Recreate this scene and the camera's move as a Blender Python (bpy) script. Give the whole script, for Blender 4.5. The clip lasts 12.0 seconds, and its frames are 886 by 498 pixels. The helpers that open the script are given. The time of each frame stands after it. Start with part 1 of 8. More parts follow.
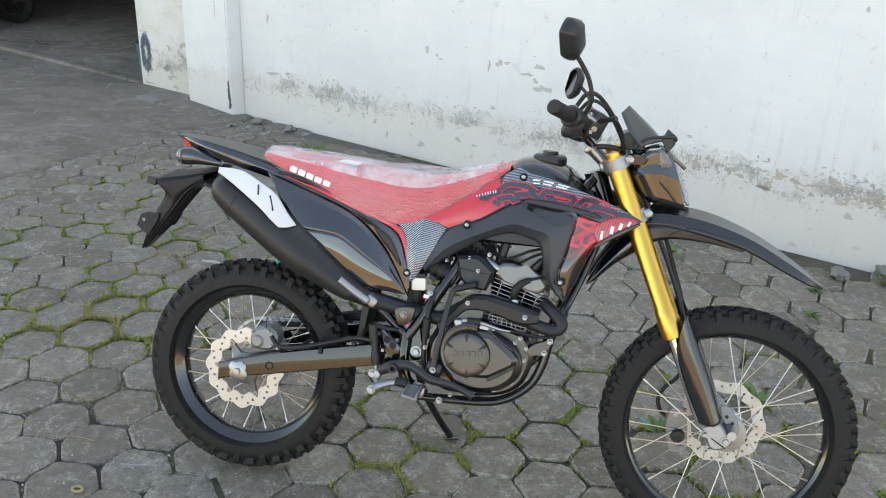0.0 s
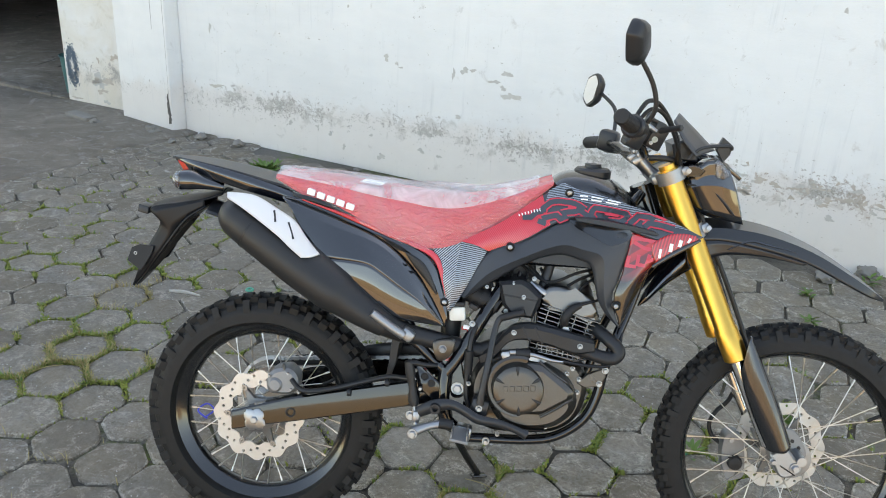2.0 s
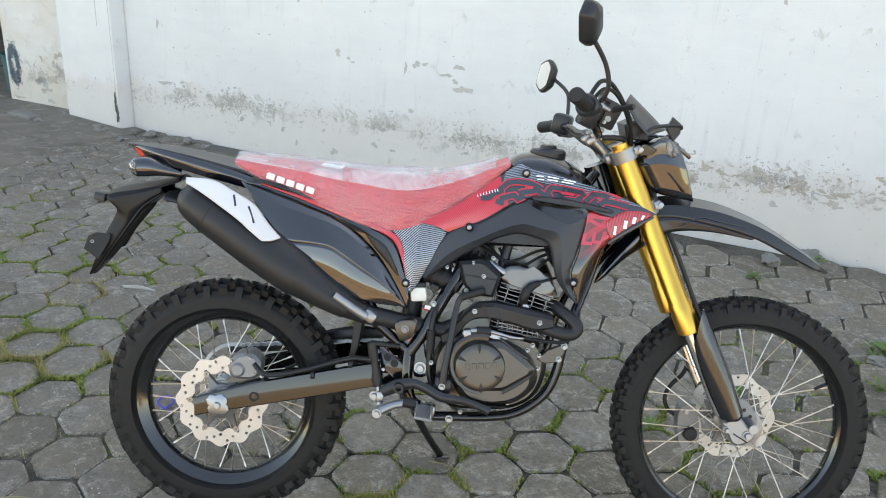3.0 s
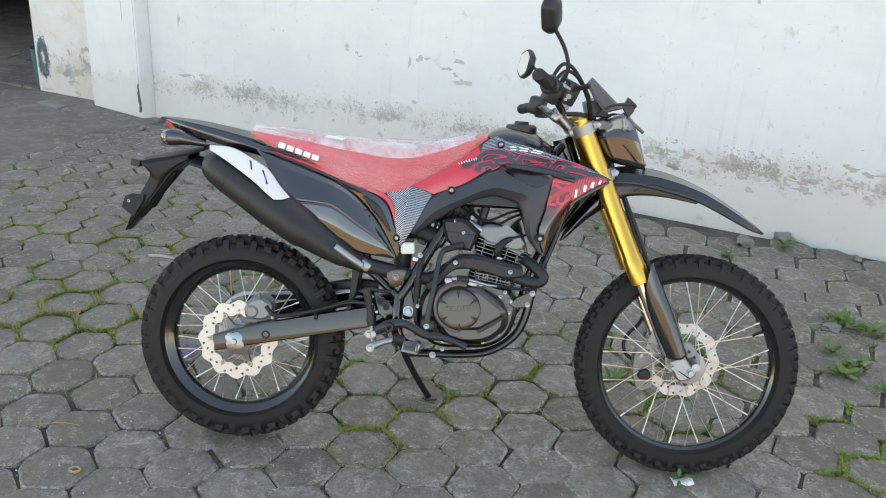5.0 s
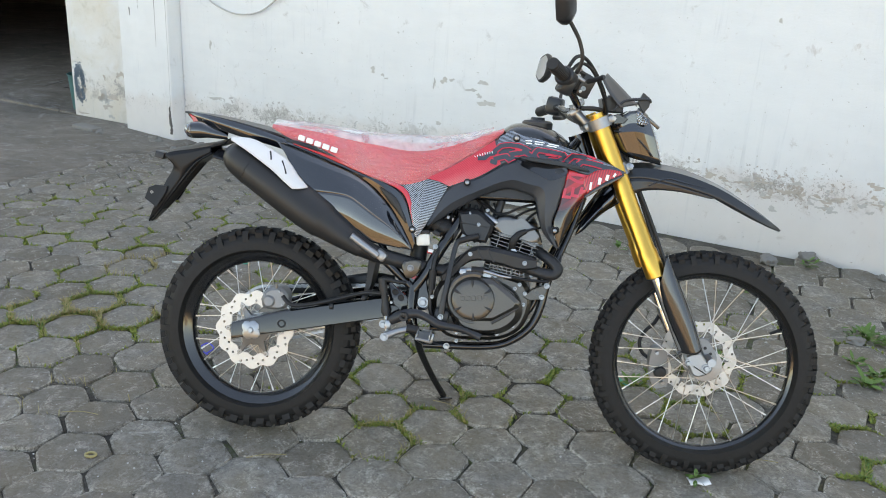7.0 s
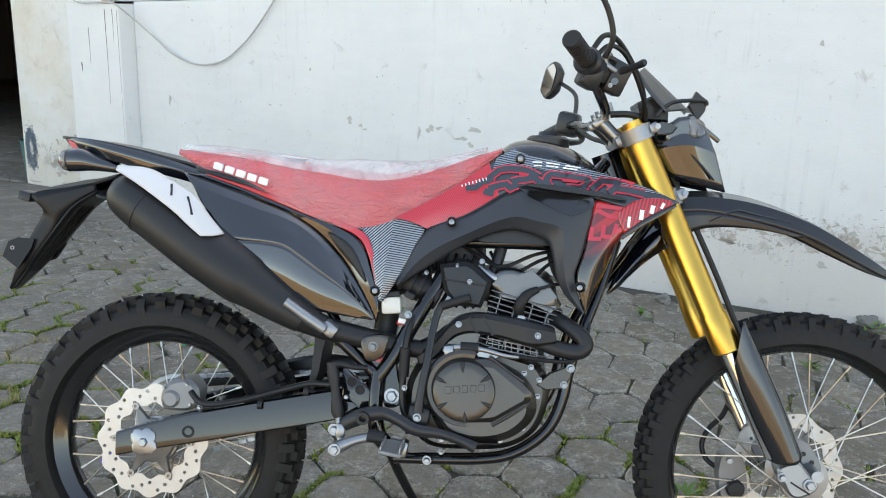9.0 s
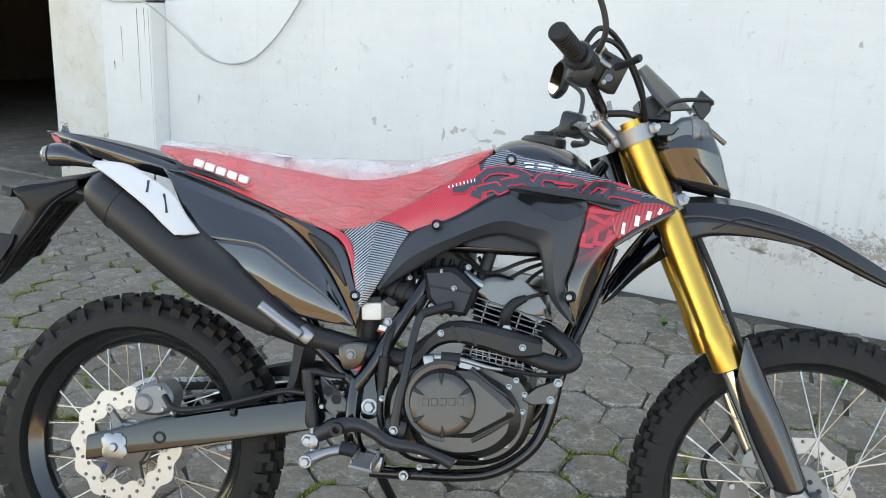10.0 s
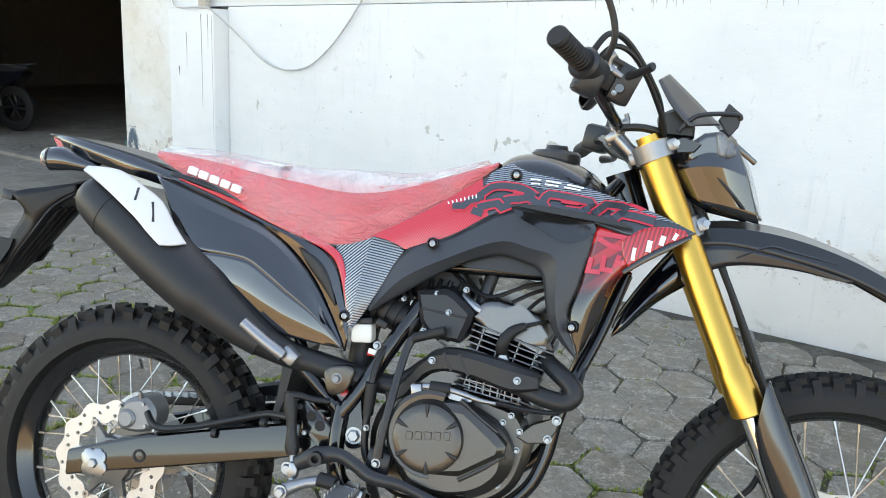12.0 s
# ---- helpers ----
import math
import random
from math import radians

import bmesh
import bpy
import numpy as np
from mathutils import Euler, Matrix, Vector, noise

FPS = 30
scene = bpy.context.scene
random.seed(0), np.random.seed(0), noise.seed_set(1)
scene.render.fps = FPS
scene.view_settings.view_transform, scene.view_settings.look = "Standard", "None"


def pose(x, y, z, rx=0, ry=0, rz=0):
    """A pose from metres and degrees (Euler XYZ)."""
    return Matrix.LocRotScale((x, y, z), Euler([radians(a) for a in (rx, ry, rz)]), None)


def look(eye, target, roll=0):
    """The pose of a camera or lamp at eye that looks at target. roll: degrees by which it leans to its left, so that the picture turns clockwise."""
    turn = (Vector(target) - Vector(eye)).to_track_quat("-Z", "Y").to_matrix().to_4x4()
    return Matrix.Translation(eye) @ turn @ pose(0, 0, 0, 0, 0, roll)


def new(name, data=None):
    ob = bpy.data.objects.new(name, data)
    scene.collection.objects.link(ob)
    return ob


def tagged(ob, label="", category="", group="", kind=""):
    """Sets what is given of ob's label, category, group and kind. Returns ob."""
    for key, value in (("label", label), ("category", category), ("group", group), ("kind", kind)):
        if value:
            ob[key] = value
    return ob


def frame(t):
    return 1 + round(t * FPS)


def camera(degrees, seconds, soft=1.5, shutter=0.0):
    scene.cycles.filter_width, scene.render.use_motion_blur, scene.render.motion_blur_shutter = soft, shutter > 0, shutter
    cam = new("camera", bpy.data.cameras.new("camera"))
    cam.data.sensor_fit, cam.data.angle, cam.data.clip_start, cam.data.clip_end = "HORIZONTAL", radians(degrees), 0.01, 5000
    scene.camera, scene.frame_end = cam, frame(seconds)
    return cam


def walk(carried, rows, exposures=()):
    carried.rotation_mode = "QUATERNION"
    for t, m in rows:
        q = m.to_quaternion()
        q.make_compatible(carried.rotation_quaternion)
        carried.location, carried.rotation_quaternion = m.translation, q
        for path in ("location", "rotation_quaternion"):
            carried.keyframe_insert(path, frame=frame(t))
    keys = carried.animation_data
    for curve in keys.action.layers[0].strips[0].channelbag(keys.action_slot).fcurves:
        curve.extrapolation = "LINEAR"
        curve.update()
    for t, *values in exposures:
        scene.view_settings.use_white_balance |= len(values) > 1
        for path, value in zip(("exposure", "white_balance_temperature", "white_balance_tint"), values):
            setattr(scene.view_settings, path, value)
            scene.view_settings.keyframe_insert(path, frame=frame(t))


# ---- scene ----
cam = camera(55.6, 12.0, soft=1.0)
PATH = [
    (0, (0.955, -2.069, 1.695), (0.626, -0.276, 0.873), 2.7),
    (0.5, (0.911, -2.056, 1.679), (0.603, -0.256, 0.862), 2.4),
    (1, (0.844, -1.973, 1.659), (0.542, -0.169, 0.85), 2.2),
    (1.5, (0.765, -1.906, 1.646), (0.482, -0.098, 0.839), 2.2),
    (2, (0.616, -1.909, 1.637), (0.478, -0.079, 0.841), 3.0),
    (2.5, (0.547, -1.93, 1.615), (0.514, -0.093, 0.826), 3.1),
    (3, (0.6, -1.957, 1.601), (0.576, -0.119, 0.814), 3.3),
    (3.2, (0.641, -1.978, 1.598), (0.614, -0.137, 0.817), 3.4),
    (4.8, (0.687, -2.296, 1.632), (0.635, -0.461, 0.839), 3.4),
    (5, (0.69, -2.321, 1.63), (0.637, -0.483, 0.845), 3.5),
    (5.5, (0.73, -2.383, 1.63), (0.677, -0.543, 0.847), 3.8),
    (6, (0.744, -2.436, 1.631), (0.689, -0.593, 0.857), 3.8),
    (6.5, (0.74, -2.428, 1.6), (0.658, -0.576, 0.85), 3.7),
    (7, (0.74, -2.392, 1.5), (0.613, -0.521, 0.805), 3.4),
    (7.2, (0.736, -2.35, 1.458), (0.607, -0.47, 0.79), 3.6),
    (8.8, (0.734, -1.749, 1.236), (0.602, 0.177, 0.713), 2.2),
    (9, (0.738, -1.691, 1.227), (0.605, 0.234, 0.704), 2.1),
    (9.5, (0.757, -1.595, 1.206), (0.625, 0.333, 0.688), 2.2),
    (10, (0.849, -1.593, 1.21), (0.612, 0.324, 0.691), 2.4),
    (10.5, (0.94, -1.58, 1.211), (0.533, 0.307, 0.686), 2.8),
    (11, (0.979, -1.545, 1.208), (0.504, 0.326, 0.686), 2.6),
    (11.5, (0.968, -1.492, 1.205), (0.501, 0.384, 0.691), 2.8),
    (12, (0.976, -1.449, 1.206), (0.56, 0.441, 0.7), 2.9),
]
walk(cam, [(t, look(eye, target, roll)) for t, eye, target, roll in PATH], exposures=[(0.0, 2.27, 9700, 12), (3.0, 2.27, 9700, 12), (7.0, 2.23, 9700, 12), (9.0, 2.15, 9400, 11), (10.0, 2.20, 9400, 11), (11.0, 2.38, 9400, 11), (12.0, 2.44, 9400, 11)])

# ---- world and sun ----
world = bpy.data.worlds.new("sky")
scene.world = world
world.use_nodes = True
wn = world.node_tree
sky = wn.nodes.new("ShaderNodeTexSky")
sky.sky_type = "NISHITA"
sky.sun_disc = False
sky.dust_density, sky.ozone_density = 0.5, 1.0
SUN_EL, SUN_AZ = 40.0, 20.0  # degrees; azimuth from +y towards +x
sky.sun_elevation = radians(SUN_EL)
sky.sun_rotation = radians(SUN_AZ)
wn.links.new(sky.outputs[0], wn.nodes["Background"].inputs[0])
wn.nodes["Background"].inputs[1].default_value = 0.15
sun = new("sun", bpy.data.lights.new("sun", "SUN"))
sun.data.energy, sun.data.angle, sun.data.color = 4.6, radians(0.6), (1.0, 0.90, 0.75)
sun.matrix_world = look((30 * math.sin(radians(SUN_AZ)), 30 * math.cos(radians(SUN_AZ)), 30 * math.tan(radians(SUN_EL))), (0, 0, 0))


# ---- materials ----
def mat(name, color=(0.5, 0.5, 0.5), rough=0.5, metal=0.0, coat=0.0, spec=0.5):
    m = bpy.data.materials.new(name)
    m.use_nodes = True
    b = m.node_tree.nodes["Principled BSDF"]
    b.inputs["Base Color"].default_value = (*color, 1)
    b.inputs["Roughness"].default_value = rough
    b.inputs["Metallic"].default_value = metal
    b.inputs["Coat Weight"].default_value = coat
    b.inputs["Coat Roughness"].default_value = 0.04
    b.inputs["Specular IOR Level"].default_value = spec
    return m


class Nodes:
    """Shortcuts for wiring one material."""

    def __init__(self, m):
        self.t = m.node_tree
        self.b = self.t.nodes["Principled BSDF"]
        self.coord = self.t.nodes.new("ShaderNodeTexCoord").outputs["Object"]

    def put(self, socket, value):
        if isinstance(value, bpy.types.NodeSocket):
            self.t.links.new(value, socket)
        elif isinstance(value, tuple) and len(value) == 3 and len(socket.default_value) == 4:
            socket.default_value = (*value, 1)
        else:
            socket.default_value = value

    def noise(self, scale, detail=4, rough=0.55, vec=None, distort=0.0):
        n = self.t.nodes.new("ShaderNodeTexNoise")
        self.put(n.inputs["Vector"], vec or self.coord)
        n.inputs["Scale"].default_value, n.inputs["Detail"].default_value = scale, detail
        n.inputs["Roughness"].default_value, n.inputs["Distortion"].default_value = rough, distort
        return n.outputs["Fac"]

    def scaled(self, x, y, z, vec=None):
        n = self.t.nodes.new("ShaderNodeMapping")
        self.put(n.inputs["Vector"], vec or self.coord)
        n.inputs["Scale"].default_value = (x, y, z)
        return n.outputs[0]

    def turned(self, rx, ry, rz, vec=None):
        n = self.t.nodes.new("ShaderNodeMapping")
        self.put(n.inputs["Vector"], vec or self.coord)
        n.inputs["Rotation"].default_value = (radians(rx), radians(ry), radians(rz))
        return n.outputs[0]

    def voro(self, scale, vec=None, out="Distance", feature="F1"):
        n = self.t.nodes.new("ShaderNodeTexVoronoi")
        n.feature = feature
        self.put(n.inputs["Vector"], vec or self.coord)
        n.inputs["Scale"].default_value = scale
        return n.outputs[out]

    def ramp(self, fac, a, b, ca=(0, 0, 0), cb=(1, 1, 1)):
        n = self.t.nodes.new("ShaderNodeValToRGB")
        self.put(n.inputs[0], fac)
        e = n.color_ramp.elements
        e[0].position, e[1].position = a, b
        e[0].color, e[1].color = (*ca, 1), (*cb, 1)
        return n.outputs[0]

    def mix(self, fac, a, b, how="MIX"):
        n = self.t.nodes.new("ShaderNodeMix")
        n.data_type, n.blend_type = "RGBA", how
        self.put(n.inputs[0], fac)
        self.put(n.inputs[6], a)
        self.put(n.inputs[7], b)
        return n.outputs[2]

    def math(self, op, a, b=0.0, c=0.0):
        n = self.t.nodes.new("ShaderNodeMath")
        n.operation = op
        for s, v in zip(n.inputs, (a, b, c)):
            self.put(s, v)
        return n.outputs[0]

    def axis(self, k, vec=None):
        n = self.t.nodes.new("ShaderNodeSeparateXYZ")
        self.put(n.inputs[0], vec or self.coord)
        return n.outputs[k]

    def random(self):
        return self.t.nodes.new("ShaderNodeObjectInfo").outputs["Random"]

    def island(self):
        return self.t.nodes.new("ShaderNodeNewGeometry").outputs["Random Per Island"]

    def world(self):
        return self.t.nodes.new("ShaderNodeNewGeometry").outputs["Position"]

    def bump(self, height, strength=0.3, dist=0.01):
        n = self.t.nodes.new("ShaderNodeBump")
        n.inputs["Strength"].default_value, n.inputs["Distance"].default_value = strength, dist
        self.put(n.inputs["Height"], height)
        self.put(self.b.inputs["Normal"], n.outputs[0])

    def color(self, v):
        self.put(self.b.inputs["Base Color"], v)

    def rough(self, v):
        self.put(self.b.inputs["Roughness"], v)


def grainy(name, color, rough, metal=0.0, coat=0.0, scale=60, vary=0.15, bump=0.1, smear=0.12, spec=0.5):
    """A surface with fine grain and larger, faint wear in colour and gloss."""
    m = mat(name, color, rough, metal, coat, spec)
    n = Nodes(m)
    big, fine = n.noise(7, 3), n.noise(scale, 4)
    dark = tuple(c * (1 - vary) for c in color)
    light = tuple(min(1, c * (1 + vary)) for c in color)
    n.color(n.mix(n.mix(0.5, big, fine), dark, light))
    n.rough(n.math("ADD", n.math("MULTIPLY", big, smear), rough - smear / 2))
    if bump:
        n.bump(fine, bump, 0.002)
    return m


def earth_mask(n, w):
    """Trodden earth over the paving, towards the wall beyond the front wheel."""
    far = n.math("ADD", n.math("MULTIPLY", n.axis(0, w), 0.32), n.math("MULTIPLY", n.axis(1, w), 0.34))
    return n.math("MULTIPLY", n.ramp(far, 0.62, 1.0), n.ramp(n.noise(3.2, 7, 0.68, w, 0.8), 0.40, 0.60))


def cement_mask(n, w):
    """Cement spread over the paving, towards the garage."""
    left = n.ramp(n.math("ADD", n.math("MULTIPLY", n.axis(0, w), -0.16), n.math("MULTIPLY", n.axis(1, w), 0.24)), 0.80, 0.98)
    return n.math("MULTIPLY", left, n.ramp(n.math("ADD", n.noise(3.5, 6, 0.65, w, 1.0), n.math("MULTIPLY", left, 0.25)), 0.42, 0.58))


def paver_material():
    m = mat("concrete_paver", (0.16, 0.155, 0.15), 0.9)
    n = Nodes(m)
    r = n.math("FRACT", n.math("ADD", n.random(), n.island()))
    w = n.world()
    rim = n.t.nodes.new("ShaderNodeAttribute")
    rim.attribute_name = "rim"
    rim = rim.outputs["Fac"]
    tone = n.mix(r, (0.168, 0.148, 0.127), (0.405, 0.364, 0.317))
    hue = n.ramp(n.math("FRACT", n.math("MULTIPLY", r, 7.3)), 0.55, 0.95)
    tone = n.mix(n.math("MULTIPLY", hue, 0.40), tone, (0.190, 0.160, 0.128))
    # slow drift from grey to brown over the yard, worn and darker patches on it
    slow = n.ramp(n.noise(0.9, 4, 0.6, w), 0.38, 0.66)
    tone = n.mix(n.math("MULTIPLY", slow, 0.5), tone, (0.165, 0.142, 0.115))
    blotch = n.ramp(n.noise(8, 8, 0.70, w, 0.7), 0.36, 0.62)
    tone = n.mix(blotch, n.mix(0.60, tone, (0.058, 0.054, 0.049)), tone)
    rust = n.ramp(n.noise(5.5, 7, 0.7, w, 0.6), 0.50, 0.66)
    tone = n.mix(n.math("MULTIPLY", rust, 0.45), tone, (0.185, 0.145, 0.105))
    cloud = n.ramp(n.noise(24, 8, 0.72, w, 0.4), 0.44, 0.66)
    tone = n.mix(n.math("MULTIPLY", cloud, 0.70), tone, (0.405, 0.375, 0.325))
    fine = n.ramp(n.noise(85, 6, 0.78, w), 0.36, 0.66)
    tone = n.mix(n.math("MULTIPLY", fine, 0.55), n.mix(0.42, tone, (0.05, 0.046, 0.04)), (0.36, 0.335, 0.30))
    speck = n.ramp(n.noise(150, 3, 0.65, w), 0.64, 0.70)
    tone = n.mix(n.math("MULTIPLY", speck, 0.45), tone, (0.46, 0.44, 0.40))
    pit = n.ramp(n.noise(100, 4, 0.7, w), 0.30, 0.40, (1, 1, 1), (0, 0, 0))
    tone = n.mix(n.math("MULTIPLY", pit, 0.6), tone, (0.04, 0.038, 0.035))
    lichen = n.ramp(n.noise(7, 8, 0.80, w, 0.9), 0.58, 0.66)
    tone = n.mix(n.math("MULTIPLY", lichen, 0.55), tone, (0.38, 0.37, 0.345))
    # dirt caught along the edges, ragged, and pale chipped arrises
    dirt = n.ramp(n.math("ADD", rim, n.math("MULTIPLY", n.noise(30, 6, 0.72, w), 1.1)), 0.95, 1.45)
    tone = n.mix(n.math("MULTIPLY", dirt, 0.45), tone, (0.062, 0.053, 0.042))
    chip = n.math("MULTIPLY", rim, n.ramp(n.noise(34, 7, 0.78, w, 0.6), 0.49, 0.57))
    tone = n.mix(n.math("MULTIPLY", chip, 0.85), tone, (0.50, 0.47, 0.42))
    moss = n.math("MULTIPLY", n.ramp(n.math("ADD", rim, n.math("MULTIPLY", n.noise(20, 6, 0.7, w), 0.8)), 1.05, 1.35), n.ramp(n.noise(1.6, 4, 0.6, w), 0.46, 0.60))
    tone = n.mix(n.math("MULTIPLY", moss, 0.55), tone, (0.13, 0.145, 0.045))
    tone = n.mix(n.math("MULTIPLY", earth_mask(n, w), 0.78), tone, n.mix(fine, (0.150, 0.126, 0.095), (0.270, 0.232, 0.183)))
    cement = cement_mask(n, w)
    tone = n.mix(n.math("MULTIPLY", cement, 0.82), tone, n.mix(cloud, (0.135, 0.122, 0.108), (0.22, 0.20, 0.178)))
    splash = n.ramp(n.math("ADD", n.noise(11, 8, 0.74, w, 0.8), n.math("MULTIPLY", cement_mask(n, w), 0.05)), 0.625, 0.665)
    left = n.ramp(n.axis(0, w), -1.6, -0.8, (1, 1, 1), (0, 0, 0))
    tone = n.mix(n.math("MULTIPLY", splash, n.math("MULTIPLY", left, 0.75)), tone, (0.55, 0.54, 0.52))
    # brown dust in patches; a darker tint is laid over the left side below
    dust = n.ramp(n.noise(4.5, 7, 0.7, w, 0.5), 0.40, 0.62)
    tone = n.mix(n.math("MULTIPLY", dust, 0.42), tone, (0.235, 0.180, 0.110))
    # single pavers damp and brown, others bleached; pale cement crust broken into crumbs
    damp = n.ramp(n.math("FRACT", n.math("MULTIPLY", r, 13.7)), 0.45, 0.95)
    tone = n.mix(n.math("MULTIPLY", damp, 0.52), tone, (0.105, 0.084, 0.059))
    crumb = n.ramp(n.noise(110, 5, 0.8, w), 0.42, 0.58)
    crust = n.math("MULTIPLY", n.ramp(n.noise(13, 9, 0.80, w, 0.6), 0.51, 0.60), crumb)
    tone = n.mix(n.math("MULTIPLY", crust, 0.60), tone, (0.60, 0.55, 0.47))
    lip = n.math("MULTIPLY", n.ramp(rim, 0.45, 0.9), n.math("MULTIPLY", n.ramp(n.noise(6, 6, 0.75, w, 0.5), 0.45, 0.56), crumb))
    tone = n.mix(n.math("MULTIPLY", lip, 0.75), tone, (0.62, 0.57, 0.49))
    tone = n.mix(n.math("MULTIPLY", left, 0.24), tone, (0.105, 0.088, 0.070))
    n.color(tone)
    n.bump(n.mix(0.5, n.noise(170, 5, 0.8, w), n.noise(20, 7, 0.72, w)), 1.0, 0.009)
    return m


def soil_material():
    m = mat("joint_soil", (0.06, 0.05, 0.04), 1.0)
    n = Nodes(m)
    w = n.world()
    moss = n.ramp(n.noise(2.2, 4, 0.6, w), 0.5, 0.62)
    moss = n.math("MULTIPLY", moss, n.ramp(n.noise(60, 3, 0.6, w), 0.4, 0.6))
    c = n.mix(n.noise(90, 4, 0.6, w), (0.03, 0.026, 0.022), (0.085, 0.075, 0.062))
    # pale sand swept into some of the joints
    sand = n.math("MULTIPLY", n.ramp(n.noise(2.6, 5, 0.65, w, 0.5), 0.46, 0.56), n.ramp(n.noise(45, 5, 0.7, w), 0.38, 0.56))
    c = n.mix(n.math("MULTIPLY", sand, 0.40), c, (0.30, 0.27, 0.22))
    c = n.mix(n.math("MULTIPLY", earth_mask(n, w), 0.8), c, (0.125, 0.105, 0.082))
    c = n.mix(n.math("MULTIPLY", cement_mask(n, w), 0.9), c, (0.150, 0.139, 0.126))
    n.color(n.mix(moss, c, (0.1, 0.13, 0.03)))
    n.bump(n.noise(150, 4, 0.7, w), 0.9, 0.01)
    return m


def apron_material():
    m = mat("worn_concrete", (0.15, 0.145, 0.14), 0.9)
    n = Nodes(m)
    w = n.world()
    c = n.mix(n.ramp(n.noise(1.6, 7, 0.65, w, 0.8), 0.35, 0.68), (0.140, 0.119, 0.097), (0.250, 0.218, 0.184))
    c = n.mix(n.math("MULTIPLY", n.ramp(n.noise(7, 8, 0.72, w, 1.0), 0.42, 0.66), 0.45), c, (0.095, 0.083, 0.070))
    c = n.mix(n.math("MULTIPLY", n.ramp(n.noise(6, 8, 0.76, w, 1.2), 0.53, 0.66), 0.7), c, (0.33, 0.315, 0.295))
    c = n.mix(n.math("MULTIPLY", n.ramp(n.noise(110, 4, 0.7, w), 0.50, 0.72), 0.35), c, (0.05, 0.047, 0.043))
    crack = n.ramp(n.voro(1.7, n.mix(0.12, w, n.noise(5, 4, 0.6, w)), "Distance", "DISTANCE_TO_EDGE"), 0.004, 0.012, (1, 1, 1), (0, 0, 0))
    c = n.mix(n.math("MULTIPLY", crack, n.ramp(n.noise(1.1, 3, 0.5, w), 0.48, 0.6)), c, (0.05, 0.043, 0.036))
    n.color(c)
    n.bump(n.mix(0.5, n.noise(90, 5, 0.7, w), n.noise(8, 6, 0.65, w)), 0.8, 0.010)
    return m


